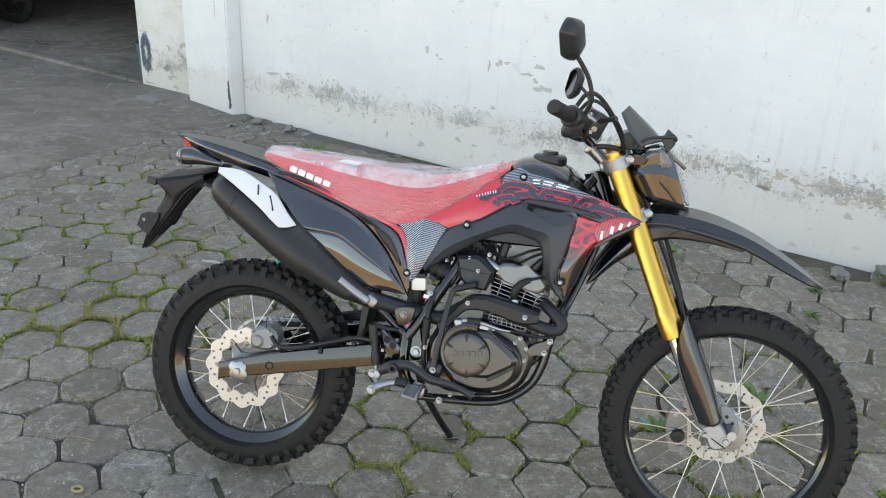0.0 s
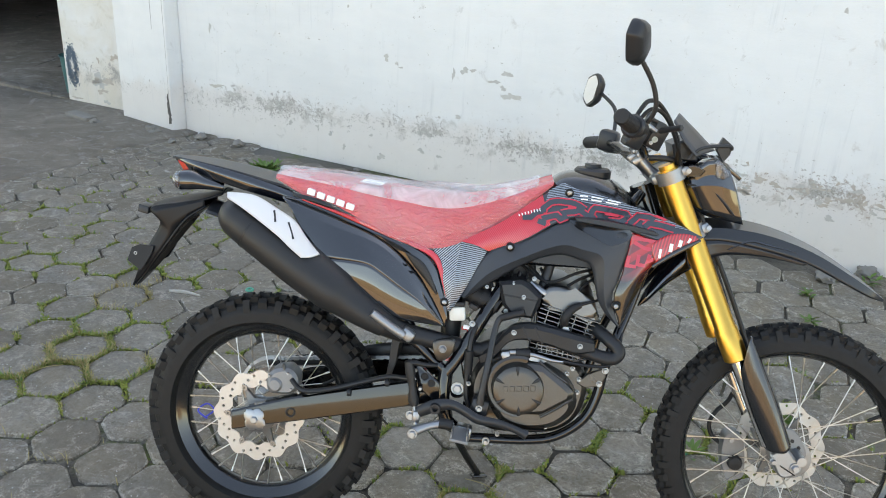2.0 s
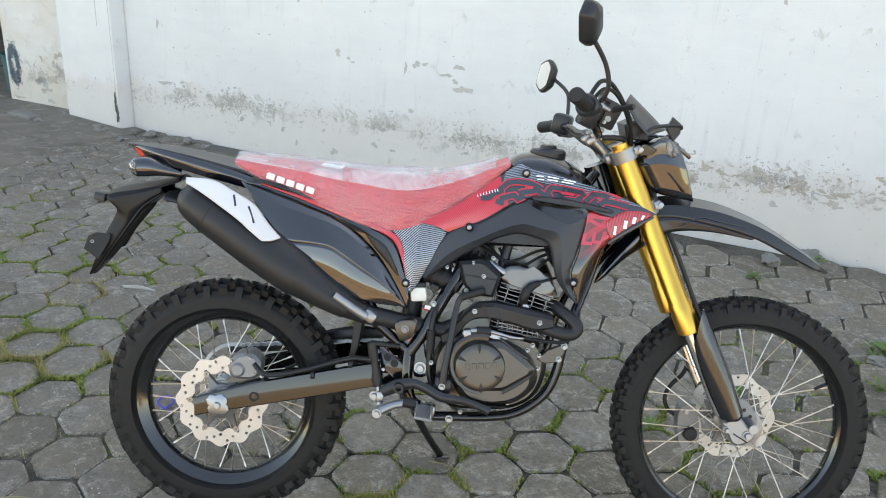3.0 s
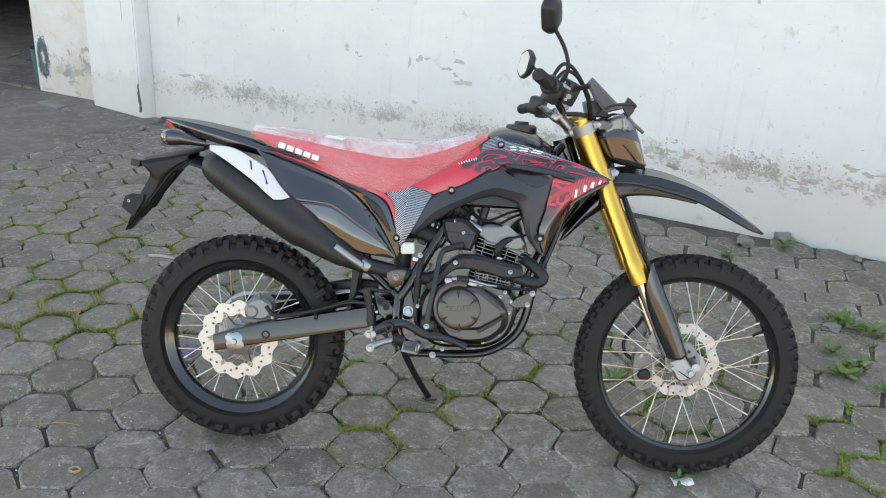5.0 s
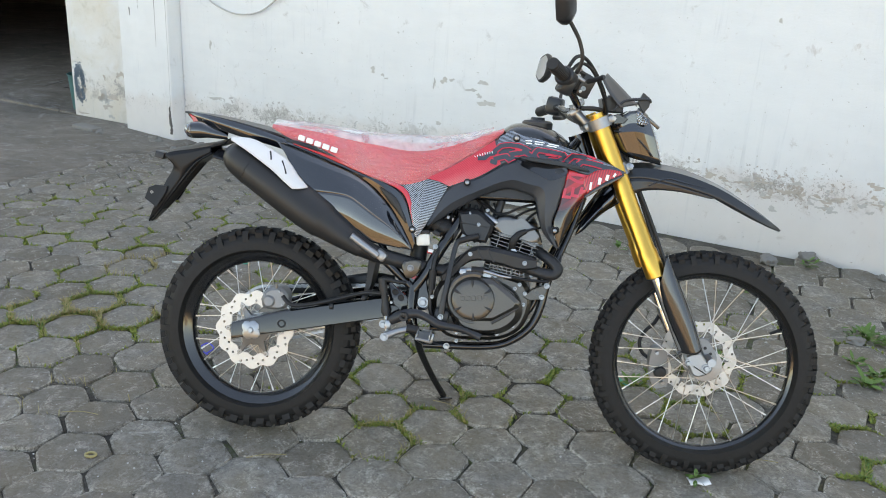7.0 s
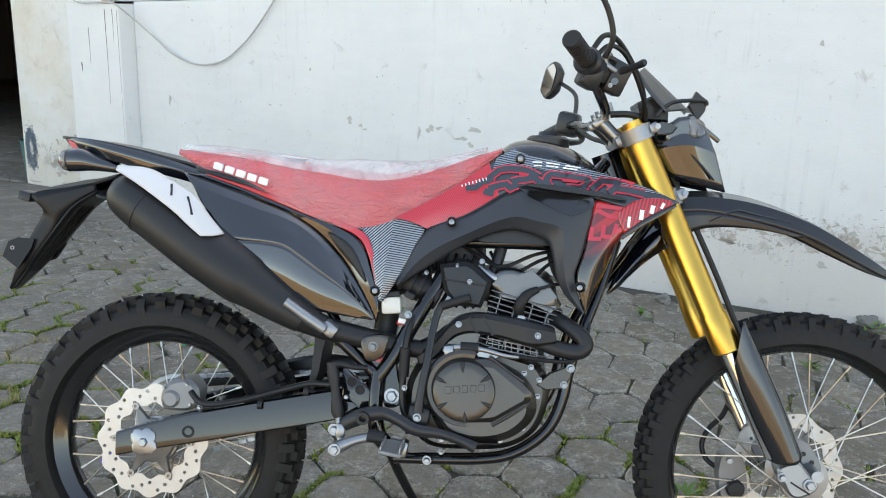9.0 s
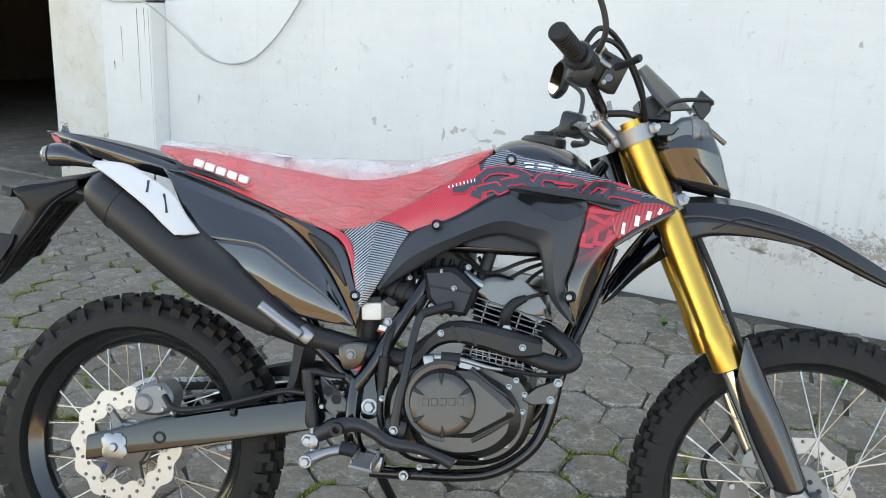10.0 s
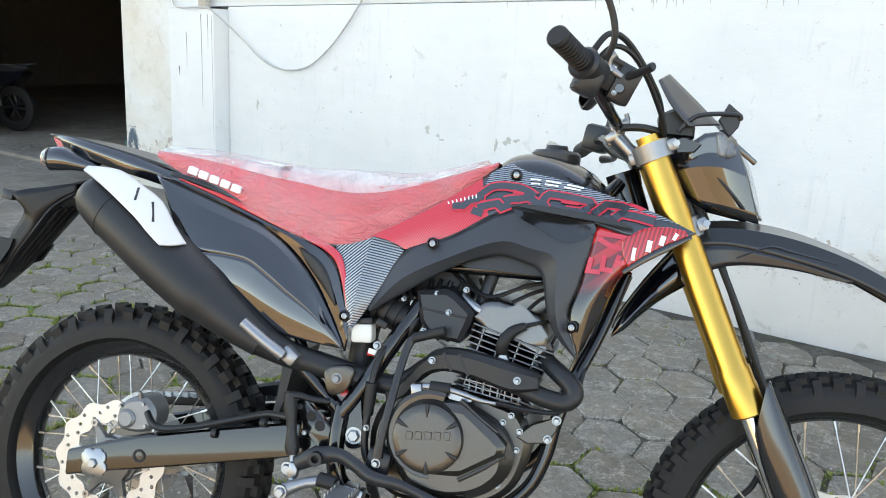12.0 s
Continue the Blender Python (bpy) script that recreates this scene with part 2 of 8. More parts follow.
def wall_material(name="limewashed_plaster", loss=0.0, cream=0.0):
    """Old limewash: chalky white, worn through along a damp band above its foot, with grey runs."""
    m = mat(name, (0.78, 0.79, 0.8), 0.85)
    n = Nodes(m)
    x, z = n.axis(0), n.axis(2)
    white = n.mix(n.ramp(n.noise(0.9, 5, 0.55), 0.3, 0.7), (0.625, 0.652, 0.672), (0.745, 0.760, 0.766))
    white = n.mix(n.math("MULTIPLY", n.ramp(n.noise(5, 7, 0.62), 0.48, 0.75), 0.3), white, (0.60, 0.625, 0.64))
    brush = n.ramp(n.noise(1.0, 5, 0.6, n.scaled(3, 3, 14)), 0.40, 0.68)
    white = n.mix(n.math("MULTIPLY", brush, 0.22), white, (0.79, 0.80, 0.80))
    # the damp band climbs slowly along the wall; below it the wash is thin and pinkish
    above = n.math("SUBTRACT", z, n.math("ADD", 0.235, n.math("MULTIPLY", x, 0.032)))
    low = n.ramp(n.math("ADD", above, n.math("MULTIPLY", n.math("SUBTRACT", n.noise(3.5, 6, 0.65), 0.5), 0.5)), -0.10, 0.10, (1, 1, 1), (0, 0, 0))
    white = n.mix(n.math("MULTIPLY", low, 0.75), white, n.mix(n.noise(6, 5, 0.6), (0.60, 0.575, 0.56), (0.70, 0.68, 0.665)))
    if cream:
        white = n.mix(n.math("MULTIPLY", n.ramp(n.noise(1.6, 6, 0.65, None, 0.5), 0.40, 0.62), cream), white, (0.62, 0.57, 0.47))
        white = n.mix(n.math("MULTIPLY", n.ramp(n.noise(9, 7, 0.7, None, 0.6), 0.52, 0.66), cream * 0.7), white, (0.50, 0.48, 0.42))
    near = n.ramp(n.math("ABSOLUTE", above), 0.02, 0.15, (1, 1, 1), (0, 0, 0))
    clump = n.ramp(n.noise(2.6, 4, 0.6), 0.40, 0.62)
    more = n.math("MULTIPLY", n.ramp(n.math("MULTIPLY", x, 0.25), 0.40, 0.50), 0.035)
    weight = n.math("MULTIPLY", near, n.math("ADD", n.math("ADD", 0.045, more), n.math("MULTIPLY", clump, 0.13)))
    under = n.mix(n.noise(22, 4), (0.26, 0.26, 0.255), (0.47, 0.46, 0.44))
    brown = n.ramp(n.math("ADD", n.math("MULTIPLY", x, 0.2), n.noise(4, 3)), 0.75, 1.0)
    under = n.mix(n.math("MULTIPLY", brown, 0.6), under, (0.40, 0.325, 0.27))
    # greyed patches inside the band, then ragged losses at three sizes
    grey = n.ramp(n.math("ADD", n.noise(9, 8, 0.72, None, 0.5), weight), 0.60 + loss, 0.70 + loss)
    c = n.mix(n.math("MULTIPLY", grey, 0.45), white, under)
    big = n.ramp(n.math("ADD", n.noise(12, 8, 0.68, None, 0.8), weight), 0.690 + loss, 0.705 + loss)
    flake = n.ramp(n.math("ADD", n.noise(40, 6, 0.66, None, 0.4), weight), 0.675 + loss, 0.695 + loss)
    tiny = n.ramp(n.math("ADD", n.noise(95, 5, 0.7), n.math("MULTIPLY", weight, 0.9)), 0.690 + loss * 0.5, 0.71 + loss * 0.5)
    c = n.mix(n.math("MULTIPLY", big, 0.8), c, under)
    c = n.mix(n.math("MULTIPLY", flake, 0.85), c, under)
    c = n.mix(n.math("MULTIPLY", tiny, 0.7), c, (0.24, 0.235, 0.22))
    # grey runs, strongest near the pier
    st = n.noise(1.0, 5, 0.62, n.scaled(24, 24, 1.3))
    streak = n.math("MULTIPLY", n.ramp(st, 0.56, 0.70), n.ramp(n.noise(1.5, 3, 0.6), 0.46, 0.62))
    c = n.mix(n.math("MULTIPLY", streak, 0.38), c, (0.40, 0.43, 0.46))
    n.color(c)
    n.bump(n.mix(0.5, n.math("SUBTRACT", 1.0, n.math("MAXIMUM", flake, big)), n.mix(0.5, n.noise(11, 6, 0.6), n.noise(70, 5, 0.7))), 0.5, 0.012)
    return m


def hatch_material(name, a, b, angle, pitch, rough=0.25, coat=0.6):
    """Printed film of fine slanting lines."""
    m = mat(name, a, rough, 0, coat)
    n = Nodes(m)
    v = n.turned(0, angle, 0)
    s = n.math("FRACT", n.math("DIVIDE", n.axis(2, v), pitch))
    n.color(n.mix(n.ramp(s, 0.46, 0.54), a, b))
    return m


def seat_material():
    m = mat("red_vinyl", (0.5, 0.03, 0.035), 0.42, 0, 0.6)
    n = Nodes(m)
    n.color(n.mix(n.noise(6, 5, 0.6), (0.60, 0.035, 0.050), (0.74, 0.085, 0.105)))
    n.rough(n.math("ADD", n.math("MULTIPLY", n.noise(15, 3), 0.2), 0.3))
    n.b.inputs["Coat Roughness"].default_value = 0.18
    wide = n.noise(1.0, 4, 0.55, n.turned(0, 24, 0, n.scaled(10, 9, 30)), 0.8)
    crease = n.math("ABSOLUTE", n.math("SUBTRACT", n.noise(1.0, 3, 0.5, n.turned(0, -36, 0, n.scaled(16, 10, 44)), 1.6), 0.5))
    crease = n.ramp(crease, 0.0, 0.10)
    fine = n.noise(1.0, 5, 0.65, n.turned(0, 15, 0, n.scaled(34, 20, 90)), 1.2)
    n.bump(n.mix(0.28, n.mix(0.35, wide, fine), crease), 0.8, 0.012)
    n.t.links.new(n.b.inputs["Normal"].links[0].from_socket, n.b.inputs["Coat Normal"])
    return m


def film_material(name, low, high):
    """Crumpled clear polythene."""
    m = bpy.data.materials.new(name)
    m.use_nodes = True
    t = m.node_tree
    b = t.nodes["Principled BSDF"]
    b.inputs["Base Color"].default_value = (0.9, 0.9, 0.92, 1)
    b.inputs["Roughness"].default_value = 0.18
    b.inputs["Specular IOR Level"].default_value = 0.7
    n = Nodes(m)
    n.bump(n.noise(1.0, 4, 0.6, n.scaled(14, 30, 14), 1.5), 0.8, 0.01)
    clear = t.nodes.new("ShaderNodeBsdfTransparent")
    mixer = t.nodes.new("ShaderNodeMixShader")
    cloudy = n.ramp(n.noise(1.0, 4, 0.6, n.scaled(9, 12, 9), 1.0), 0.35, 0.75, (low, low, low), (high, high, high))
    t.links.new(cloudy, mixer.inputs[0])
    t.links.new(clear.outputs[0], mixer.inputs[1])
    t.links.new(b.outputs[0], mixer.inputs[2])
    t.links.new(mixer.outputs[0], t.nodes["Material Output"].inputs[0])
    return m


def fade_material():
    """Red print that breaks up into bare black plastic towards the bottom."""
    m = mat("fading_red_print", (0.4, 0.02, 0.02), 0.12, 0, 0.9)
    n = Nodes(m)
    z = n.axis(2)
    lines = n.math("FRACT", n.math("DIVIDE", n.axis(2, n.turned(0, 38, 0)), 0.034))
    up = n.ramp(z, 0.76, 0.85)
    c = n.mix(n.ramp(lines, 0.42, 0.5), (0.55, 0.02, 0.022), (0.20, 0.012, 0.014))
    n.color(n.mix(up, (0.02, 0.018, 0.017), c))
    return m


M_PAVER, M_SOIL, M_APRON, M_WALL = paver_material(), soil_material(), apron_material(), wall_material()
M_WALL_B = wall_material("limewashed_plaster_sound", 0.055)
M_WALL_C = wall_material("limewashed_plaster_stained", 0.03, 0.6)
M_YARD = grainy("dusty_yard_earth", (0.30, 0.22, 0.145), 0.95, scale=3, vary=0.35)
def glossy(m, coat=1.0, ior=1.75, rough=0.04):
    b = m.node_tree.nodes["Principled BSDF"]
    b.inputs["Coat Weight"].default_value, b.inputs["Coat IOR"].default_value, b.inputs["Coat Roughness"].default_value = coat, ior, rough
    return m


M_GLOSS = glossy(mat("gloss_black_plastic", (0.003, 0.004, 0.007), 0.1, 0, 1.0, 0.2), 1.0, 1.85)
M_FENDER = glossy(mat("semi_gloss_black_mudguard", (0.008, 0.010, 0.014), 0.34, 0, 1.0, 0.4), 0.5, 1.45, 0.16)
M_BRACKET = grainy("dull_black_bracket", (0.008, 0.009, 0.011), 0.38, scale=200, bump=0.1, spec=0.3)
M_SATIN = grainy("satin_black_plastic", (0.019, 0.0205, 0.0235), 0.34, scale=260, bump=0.1, spec=0.42)
M_SHROUD = grainy("textured_charcoal_plastic", (0.034, 0.039, 0.047), 0.40, scale=420, vary=0.2, bump=0.25, spec=0.5)
M_SMOOTH = glossy(mat("smooth_black_plastic", (0.010, 0.011, 0.013), 0.2, 0, 0.3), 0.7, 1.6, 0.10)
M_REDLINES = hatch_material("red_striped_print", (0.60, 0.018, 0.024), (0.26, 0.010, 0.012), 78, 0.0070, 0.12, 0.9)
M_MATT = grainy("matt_black_paint", (0.017, 0.0175, 0.019), 0.45, scale=300, bump=0.12, spec=0.42)
M_FRAME = glossy(grainy("gloss_black_frame_paint", (0.005, 0.005, 0.006), 0.16, scale=50, bump=0.0, spec=0.25), 0.9, 1.5, 0.05)
M_RUBBER = grainy("tyre_rubber", (0.0095, 0.0093, 0.0095), 0.60, scale=55, vary=0.75, bump=0.7, spec=0.36)
M_GRIP = grainy("grip_rubber", (0.008, 0.008, 0.009), 0.6, scale=200, bump=0.15)
M_RIM = glossy(grainy("black_anodised_rim", (0.006, 0.006, 0.007), 0.2, scale=80, spec=0.3, bump=0.0), 1.0, 1.6, 0.12)
M_SPOKE = mat("bright_steel_spoke", (0.60, 0.59, 0.56), 0.3, 1.0)
M_STEEL = grainy("zinc_plated_steel", (0.31, 0.325, 0.34), 0.32, 1.0, scale=90, bump=0.05)
M_DISC = grainy("brushed_disc_steel", (0.58, 0.578, 0.565), 0.40, 0.7, scale=150, bump=0.1)
M_ALU = grainy("cast_aluminium", (0.31, 0.32, 0.33), 0.38, 0.9, scale=140, bump=0.15)
M_HEAD = grainy("satin_aluminium_head", (0.175, 0.175, 0.172), 0.33, 1.0, scale=160, bump=0.12)
M_CLAMP = grainy("polished_clamp_metal", (0.33, 0.335, 0.34), 0.30, 1.0, scale=150, bump=0.1)
M_CAST_D = grainy("dull_cast_carrier", (0.17, 0.175, 0.18), 0.42, 0.8, scale=140, bump=0.15)
M_CAST = grainy("grey_cast_metal", (0.23, 0.235, 0.24), 0.45, 0.6, scale=140, bump=0.15)
M_CHROME = mat("chromed_tube", (0.8, 0.8, 0.8), 0.08, 1.0)
M_GOLD = grainy("gold_anodised_fork", (0.74, 0.43, 0.095), 0.30, 1.0, scale=40, vary=0.06, bump=0.0, smear=0.06)
M_ENGINE = grainy("dark_engine_paint", (0.095, 0.089, 0.082), 0.29, 0.9, scale=260, vary=0.25, bump=0.15)
M_RED = mat("gloss_red_plastic", (0.55, 0.015, 0.018), 0.2, 0, 0.6)
M_WHITE = grainy("white_plastic", (0.66, 0.66, 0.66), 0.3, scale=20, vary=0.03, bump=0.0)
M_HATCH = hatch_material("blue_grey_hatching", (0.02, 0.023, 0.028), (0.34, 0.40, 0.47), 44, 0.0048)
M_HATCH_F = hatch_material("blue_grey_hatching_forward", (0.02, 0.023, 0.028), (0.27, 0.33, 0.40), -7, 0.0048)
M_REDHATCH = hatch_material("red_hatching", (0.53, 0.022, 0.036), (0.64, 0.045, 0.065), 62, 0.0040)
M_HATCH_T = hatch_material("blue_grey_hatching_top", (0.02, 0.023, 0.028), (0.24, 0.29, 0.35), 12, 0.0038)
M_FADE = fade_material()
M_SEAT, M_FILM, M_FILM_S = seat_material(), film_material("cloudy_polythene", 0.22, 0.58), film_material("clear_polythene", 0.05, 0.20)
M_LETTER = mat("white_print", (0.85, 0.85, 0.85), 0.35, 0, 0.3)
M_DARKGREY = glossy(mat("dark_slate_print", (0.030, 0.036, 0.046), 0.25, 0, 0.5), 0.8, 1.6)
M_PINK = mat("bright_red_print", (0.60, 0.030, 0.055), 0.25, 0, 0.5)
M_MIRROR = mat("mirror_glass", (0.9, 0.9, 0.9), 0.02, 1.0)
M_SMOKE = glossy(mat("smoked_screen", (0.012, 0.012, 0.013), 0.1, 0, 0.8), 1.0, 1.7)
M_SCREEN = mat("grey_smoked_screen", (0.050, 0.052, 0.056), 0.28, 0, 0.15)
M_LENS = mat("headlight_lens", (0.8, 0.82, 0.85), 0.05)
M_LENS.node_tree.nodes["Principled BSDF"].inputs["Transmission Weight"].default_value = 0.9
M_TAILRED = mat("tail_light_lens", (0.5, 0.01, 0.012), 0.1, 0, 0.5)
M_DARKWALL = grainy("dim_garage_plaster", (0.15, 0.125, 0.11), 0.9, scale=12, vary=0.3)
M_LEAF = grainy("weed_leaf", (0.085, 0.17, 0.03), 0.5, scale=40, vary=0.35)
M_MOSS = grainy("moss", (0.21, 0.24, 0.055), 0.95, scale=90, vary=0.5)
M_STRAW = grainy("dry_grass", (0.33, 0.27, 0.12), 0.8, scale=60, vary=0.3)
M_STONE = grainy("rubble_stone", (0.20, 0.19, 0.175), 0.9, scale=30, vary=0.3, bump=0.5)
M_BLUE = mat("blue_plastic", (0.03, 0.05, 0.45), 0.35)
M_GREEN = mat("green_plastic", (0.03, 0.3, 0.22), 0.4)
M_CABLE = grainy("black_cable_sheath", (0.007, 0.007, 0.008), 0.45, scale=80, bump=0.0)
M_BOTTLE = mat("milky_bottle_plastic", (0.75, 0.74, 0.68), 0.3)
M_TAN = grainy("tan_house_plaster", (0.22, 0.18, 0.13), 0.9, scale=8)
M_BUCKET = grainy("worn_teal_plastic", (0.03, 0.13, 0.13), 0.5, scale=20, vary=0.3)
M_GRIT = grainy("pale_grit", (0.42, 0.41, 0.39), 0.95, scale=50, vary=0.3)


# ---- mesh helpers ----
def finish(ob, smooth=35):
    for p in ob.data.polygons:
        p.use_smooth = smooth > 0
    if smooth:
        ob.data.set_sharp_from_angle(angle=radians(smooth))
    return ob


def part(name, bm, material, parent=None, label="", smooth=35):
    """Links a bmesh as one mesh object under a thing or under a part."""
    me = bpy.data.meshes.new(name)
    bmesh.ops.recalc_face_normals(bm, faces=bm.faces[:])
    if any(e.is_boundary for e in bm.edges):  # open sheets face outwards, or up
        my = sum(v.co.y for v in bm.verts) / len(bm.verts)
        if sum(f.calc_area() * (f.normal.y * my if abs(my) > 0.02 else f.normal.z) for f in bm.faces) < 0:
            bmesh.ops.reverse_faces(bm, faces=bm.faces[:])
    bm.to_mesh(me)
    bm.free()
    ob = new(name, me)
    me.materials.append(material)
    ob.parent = parent
    finish(ob, smooth)
    return tagged(ob, label)


def solid(ob, thick, offset=-1.0):
    mod = ob.modifiers.new("thickness", "SOLIDIFY")
    mod.thickness, mod.offset = thick, offset
    return ob


def spline(pts, n):
    """n points on a smooth curve through pts."""
    pts = [Vector(p) for p in pts]
    if len(pts) == 2:
        return [pts[0].lerp(pts[1], i / (n - 1)) for i in range(n)]
    out = []
    for i in range(n):
        u = i / (n - 1) * (len(pts) - 1)
        k = min(int(u), len(pts) - 2)
        f = u - k
        p0, p1, p2, p3 = pts[max(k - 1, 0)], pts[k], pts[k + 1], pts[min(k + 2, len(pts) - 1)]
        out.append(0.5 * (2 * p1 + (p2 - p0) * f + (2 * p0 - 5 * p1 + 4 * p2 - p3) * f * f + (3 * p1 - p0 - 3 * p2 + p3) * f ** 3))
    return out


def add_grid(bm, rows, closed=False):
    vs = [[bm.verts.new(p) for p in r] for r in rows]
    for a, b in zip(vs, vs[1:]):
        m = len(a)
        for i in range(m if closed else m - 1):
            bm.faces.new((a[i], a[(i + 1) % m], b[(i + 1) % m], b[i]))
    return vs


def add_tube(bm, pts, radius, segs=10, smooth=0, caps=True, flat=1.0):
    """A tube along pts; radius a number or one per point; smooth: number of points on a curve through them."""
    rad = list(radius) if isinstance(radius, (list, tuple)) else [radius] * len(pts)
    if smooth:
        rs = [v.x for v in spline([(r, 0, 0) for r in rad], smooth)]
        pts, rad = spline(pts, smooth), rs
    pts = [Vector(p) for p in pts]
    side = None
    rings = []
    for i, p in enumerate(pts):
        d = (pts[min(i + 1, len(pts) - 1)] - pts[max(i - 1, 0)]).normalized()
        if side is None:
            side = d.cross(Vector((0, 1, 0)))
            if side.length < 0.2:
                side = d.cross(Vector((0, 0, 1)))
        side = (side - d * side.dot(d)).normalized()
        up = d.cross(side)
        rings.append([p + (side * math.cos(a) + up * (math.sin(a) * flat)) * rad[i] for a in (2 * math.pi * k / segs for k in range(segs))])
    vs = add_grid(bm, rings, True)
    if caps:
        bm.faces.new(vs[0])
        bm.faces.new(vs[-1])
    return bm


def tube(pts, radius, segs=10, smooth=0, flat=1.0):
    return add_tube(bmesh.new(), pts, radius, segs, smooth, True, flat)


def add_lathe(bm, profile, cx, cz, segs=48, closed=True, arc=360.0, start=0.0):
    """Turns (radius, y) pairs round an axle along y through (cx, cz)."""
    full = arc >= 360
    n = segs if full else segs + 1
    rings = []
    for i in range(n):
        a = radians(start) + radians(arc) * i / segs
        rings.append([(cx + r * math.cos(a), y, cz + r * math.sin(a)) for r, y in profile])
    if full:
        rings.append(rings[0])
    vs = [[bm.verts.new(p) for p in r] for r in (rings[:-1] if full else rings)]
    if full:
        vs.append(vs[0])
    m = len(profile)
    for a, b in zip(vs, vs[1:]):
        for i in range(m if closed else m - 1):
            bm.faces.new((a[i], a[(i + 1) % m], b[(i + 1) % m], b[i]))
    return bm


def lathe(profile, cx, cz, segs=48, closed=True, arc=360.0, start=0.0):
    return add_lathe(bmesh.new(), profile, cx, cz, segs, closed, arc, start)


def add_box(bm, centre, size, bevel=0.0, turn=(0, 0, 0), segs=2):
    made = bmesh.ops.create_cube(bm, size=1.0)["verts"]
    bmesh.ops.scale(bm, vec=size, verts=made)
    if bevel:
        edges = list({e for v in made for e in v.link_edges})
        made = list({v for f in bmesh.ops.bevel(bm, geom=edges, offset=bevel, segments=segs, affect="EDGES", profile=0.5)["faces"] for v in f.verts} | {v for v in made if v.is_valid})
    bmesh.ops.transform(bm, matrix=pose(*centre, *turn), verts=made)
    return bm


def box(centre, size, bevel=0.0, turn=(0, 0, 0), segs=2):
    return add_box(bmesh.new(), centre, size, bevel, turn, segs)


def add_prism(bm, outline, y0, y1, inset=0.0, dome=0.0):
    """An outline of (x, z) carried from y0 (far) to y1 (near), the near face chamfered by inset over dome."""
    cx, cz = sum(p[0] for p in outline) / len(outline), sum(p[1] for p in outline) / len(outline)

    def ring(y, k):
        out = []
        for x, z in outline:
            d = math.hypot(x - cx, z - cz) or 1
            f = max(0.0, 1 - k / d)
            out.append((cx + (x - cx) * f, y, cz + (z - cz) * f))
        return out

    rings = [ring(y0, 0), ring(y1 + dome, 0), ring(y1, inset)] if inset else [ring(y0, 0), ring(y1, 0)]
    vs = add_grid(bm, rings, True)
    bm.faces.new(vs[0])
    bm.faces.new(vs[-1])
    return bm


def prism(outline, y0, y1, inset=0.0, dome=0.0):
    return add_prism(bmesh.new(), outline, y0, y1, inset, dome)


def casting(outline, y0, y1, round_by, segs=3):
    """A prism whose near edges are rounded."""
    bm = prism(outline, y0, y1)
    edges = [e for e in bm.edges if all(abs(v.co.y - y1) < 1e-6 for v in e.verts)]
    bmesh.ops.bevel(bm, geom=edges, offset=round_by, segments=segs, affect="EDGES", profile=0.5, clamp_overlap=True)
    flat = [f for f in bm.faces if all(abs(v.co.y - y1) < 1e-5 for v in f.verts)]
    bmesh.ops.inset_region(bm, faces=flat, thickness=0.002)
    return bm


def rounded(outline, n=40):
    """A closed smooth curve through (x, z) points."""
    m = len(outline)
    pts = [Vector((x, 0, z)) for x, z in outline]
    out = []
    for i in range(n):
        u = i / n * m
        k, f = int(u), u - int(u)
        p0, p1, p2, p3 = (pts[(k + j) % m] for j in (-1, 0, 1, 2))
        v = 0.5 * (2 * p1 + (p2 - p0) * f + (2 * p0 - 5 * p1 + 4 * p2 - p3) * f * f + (3 * p1 - p0 - 3 * p2 + p3) * f ** 3)
        out.append((v.x, v.z))
    return out


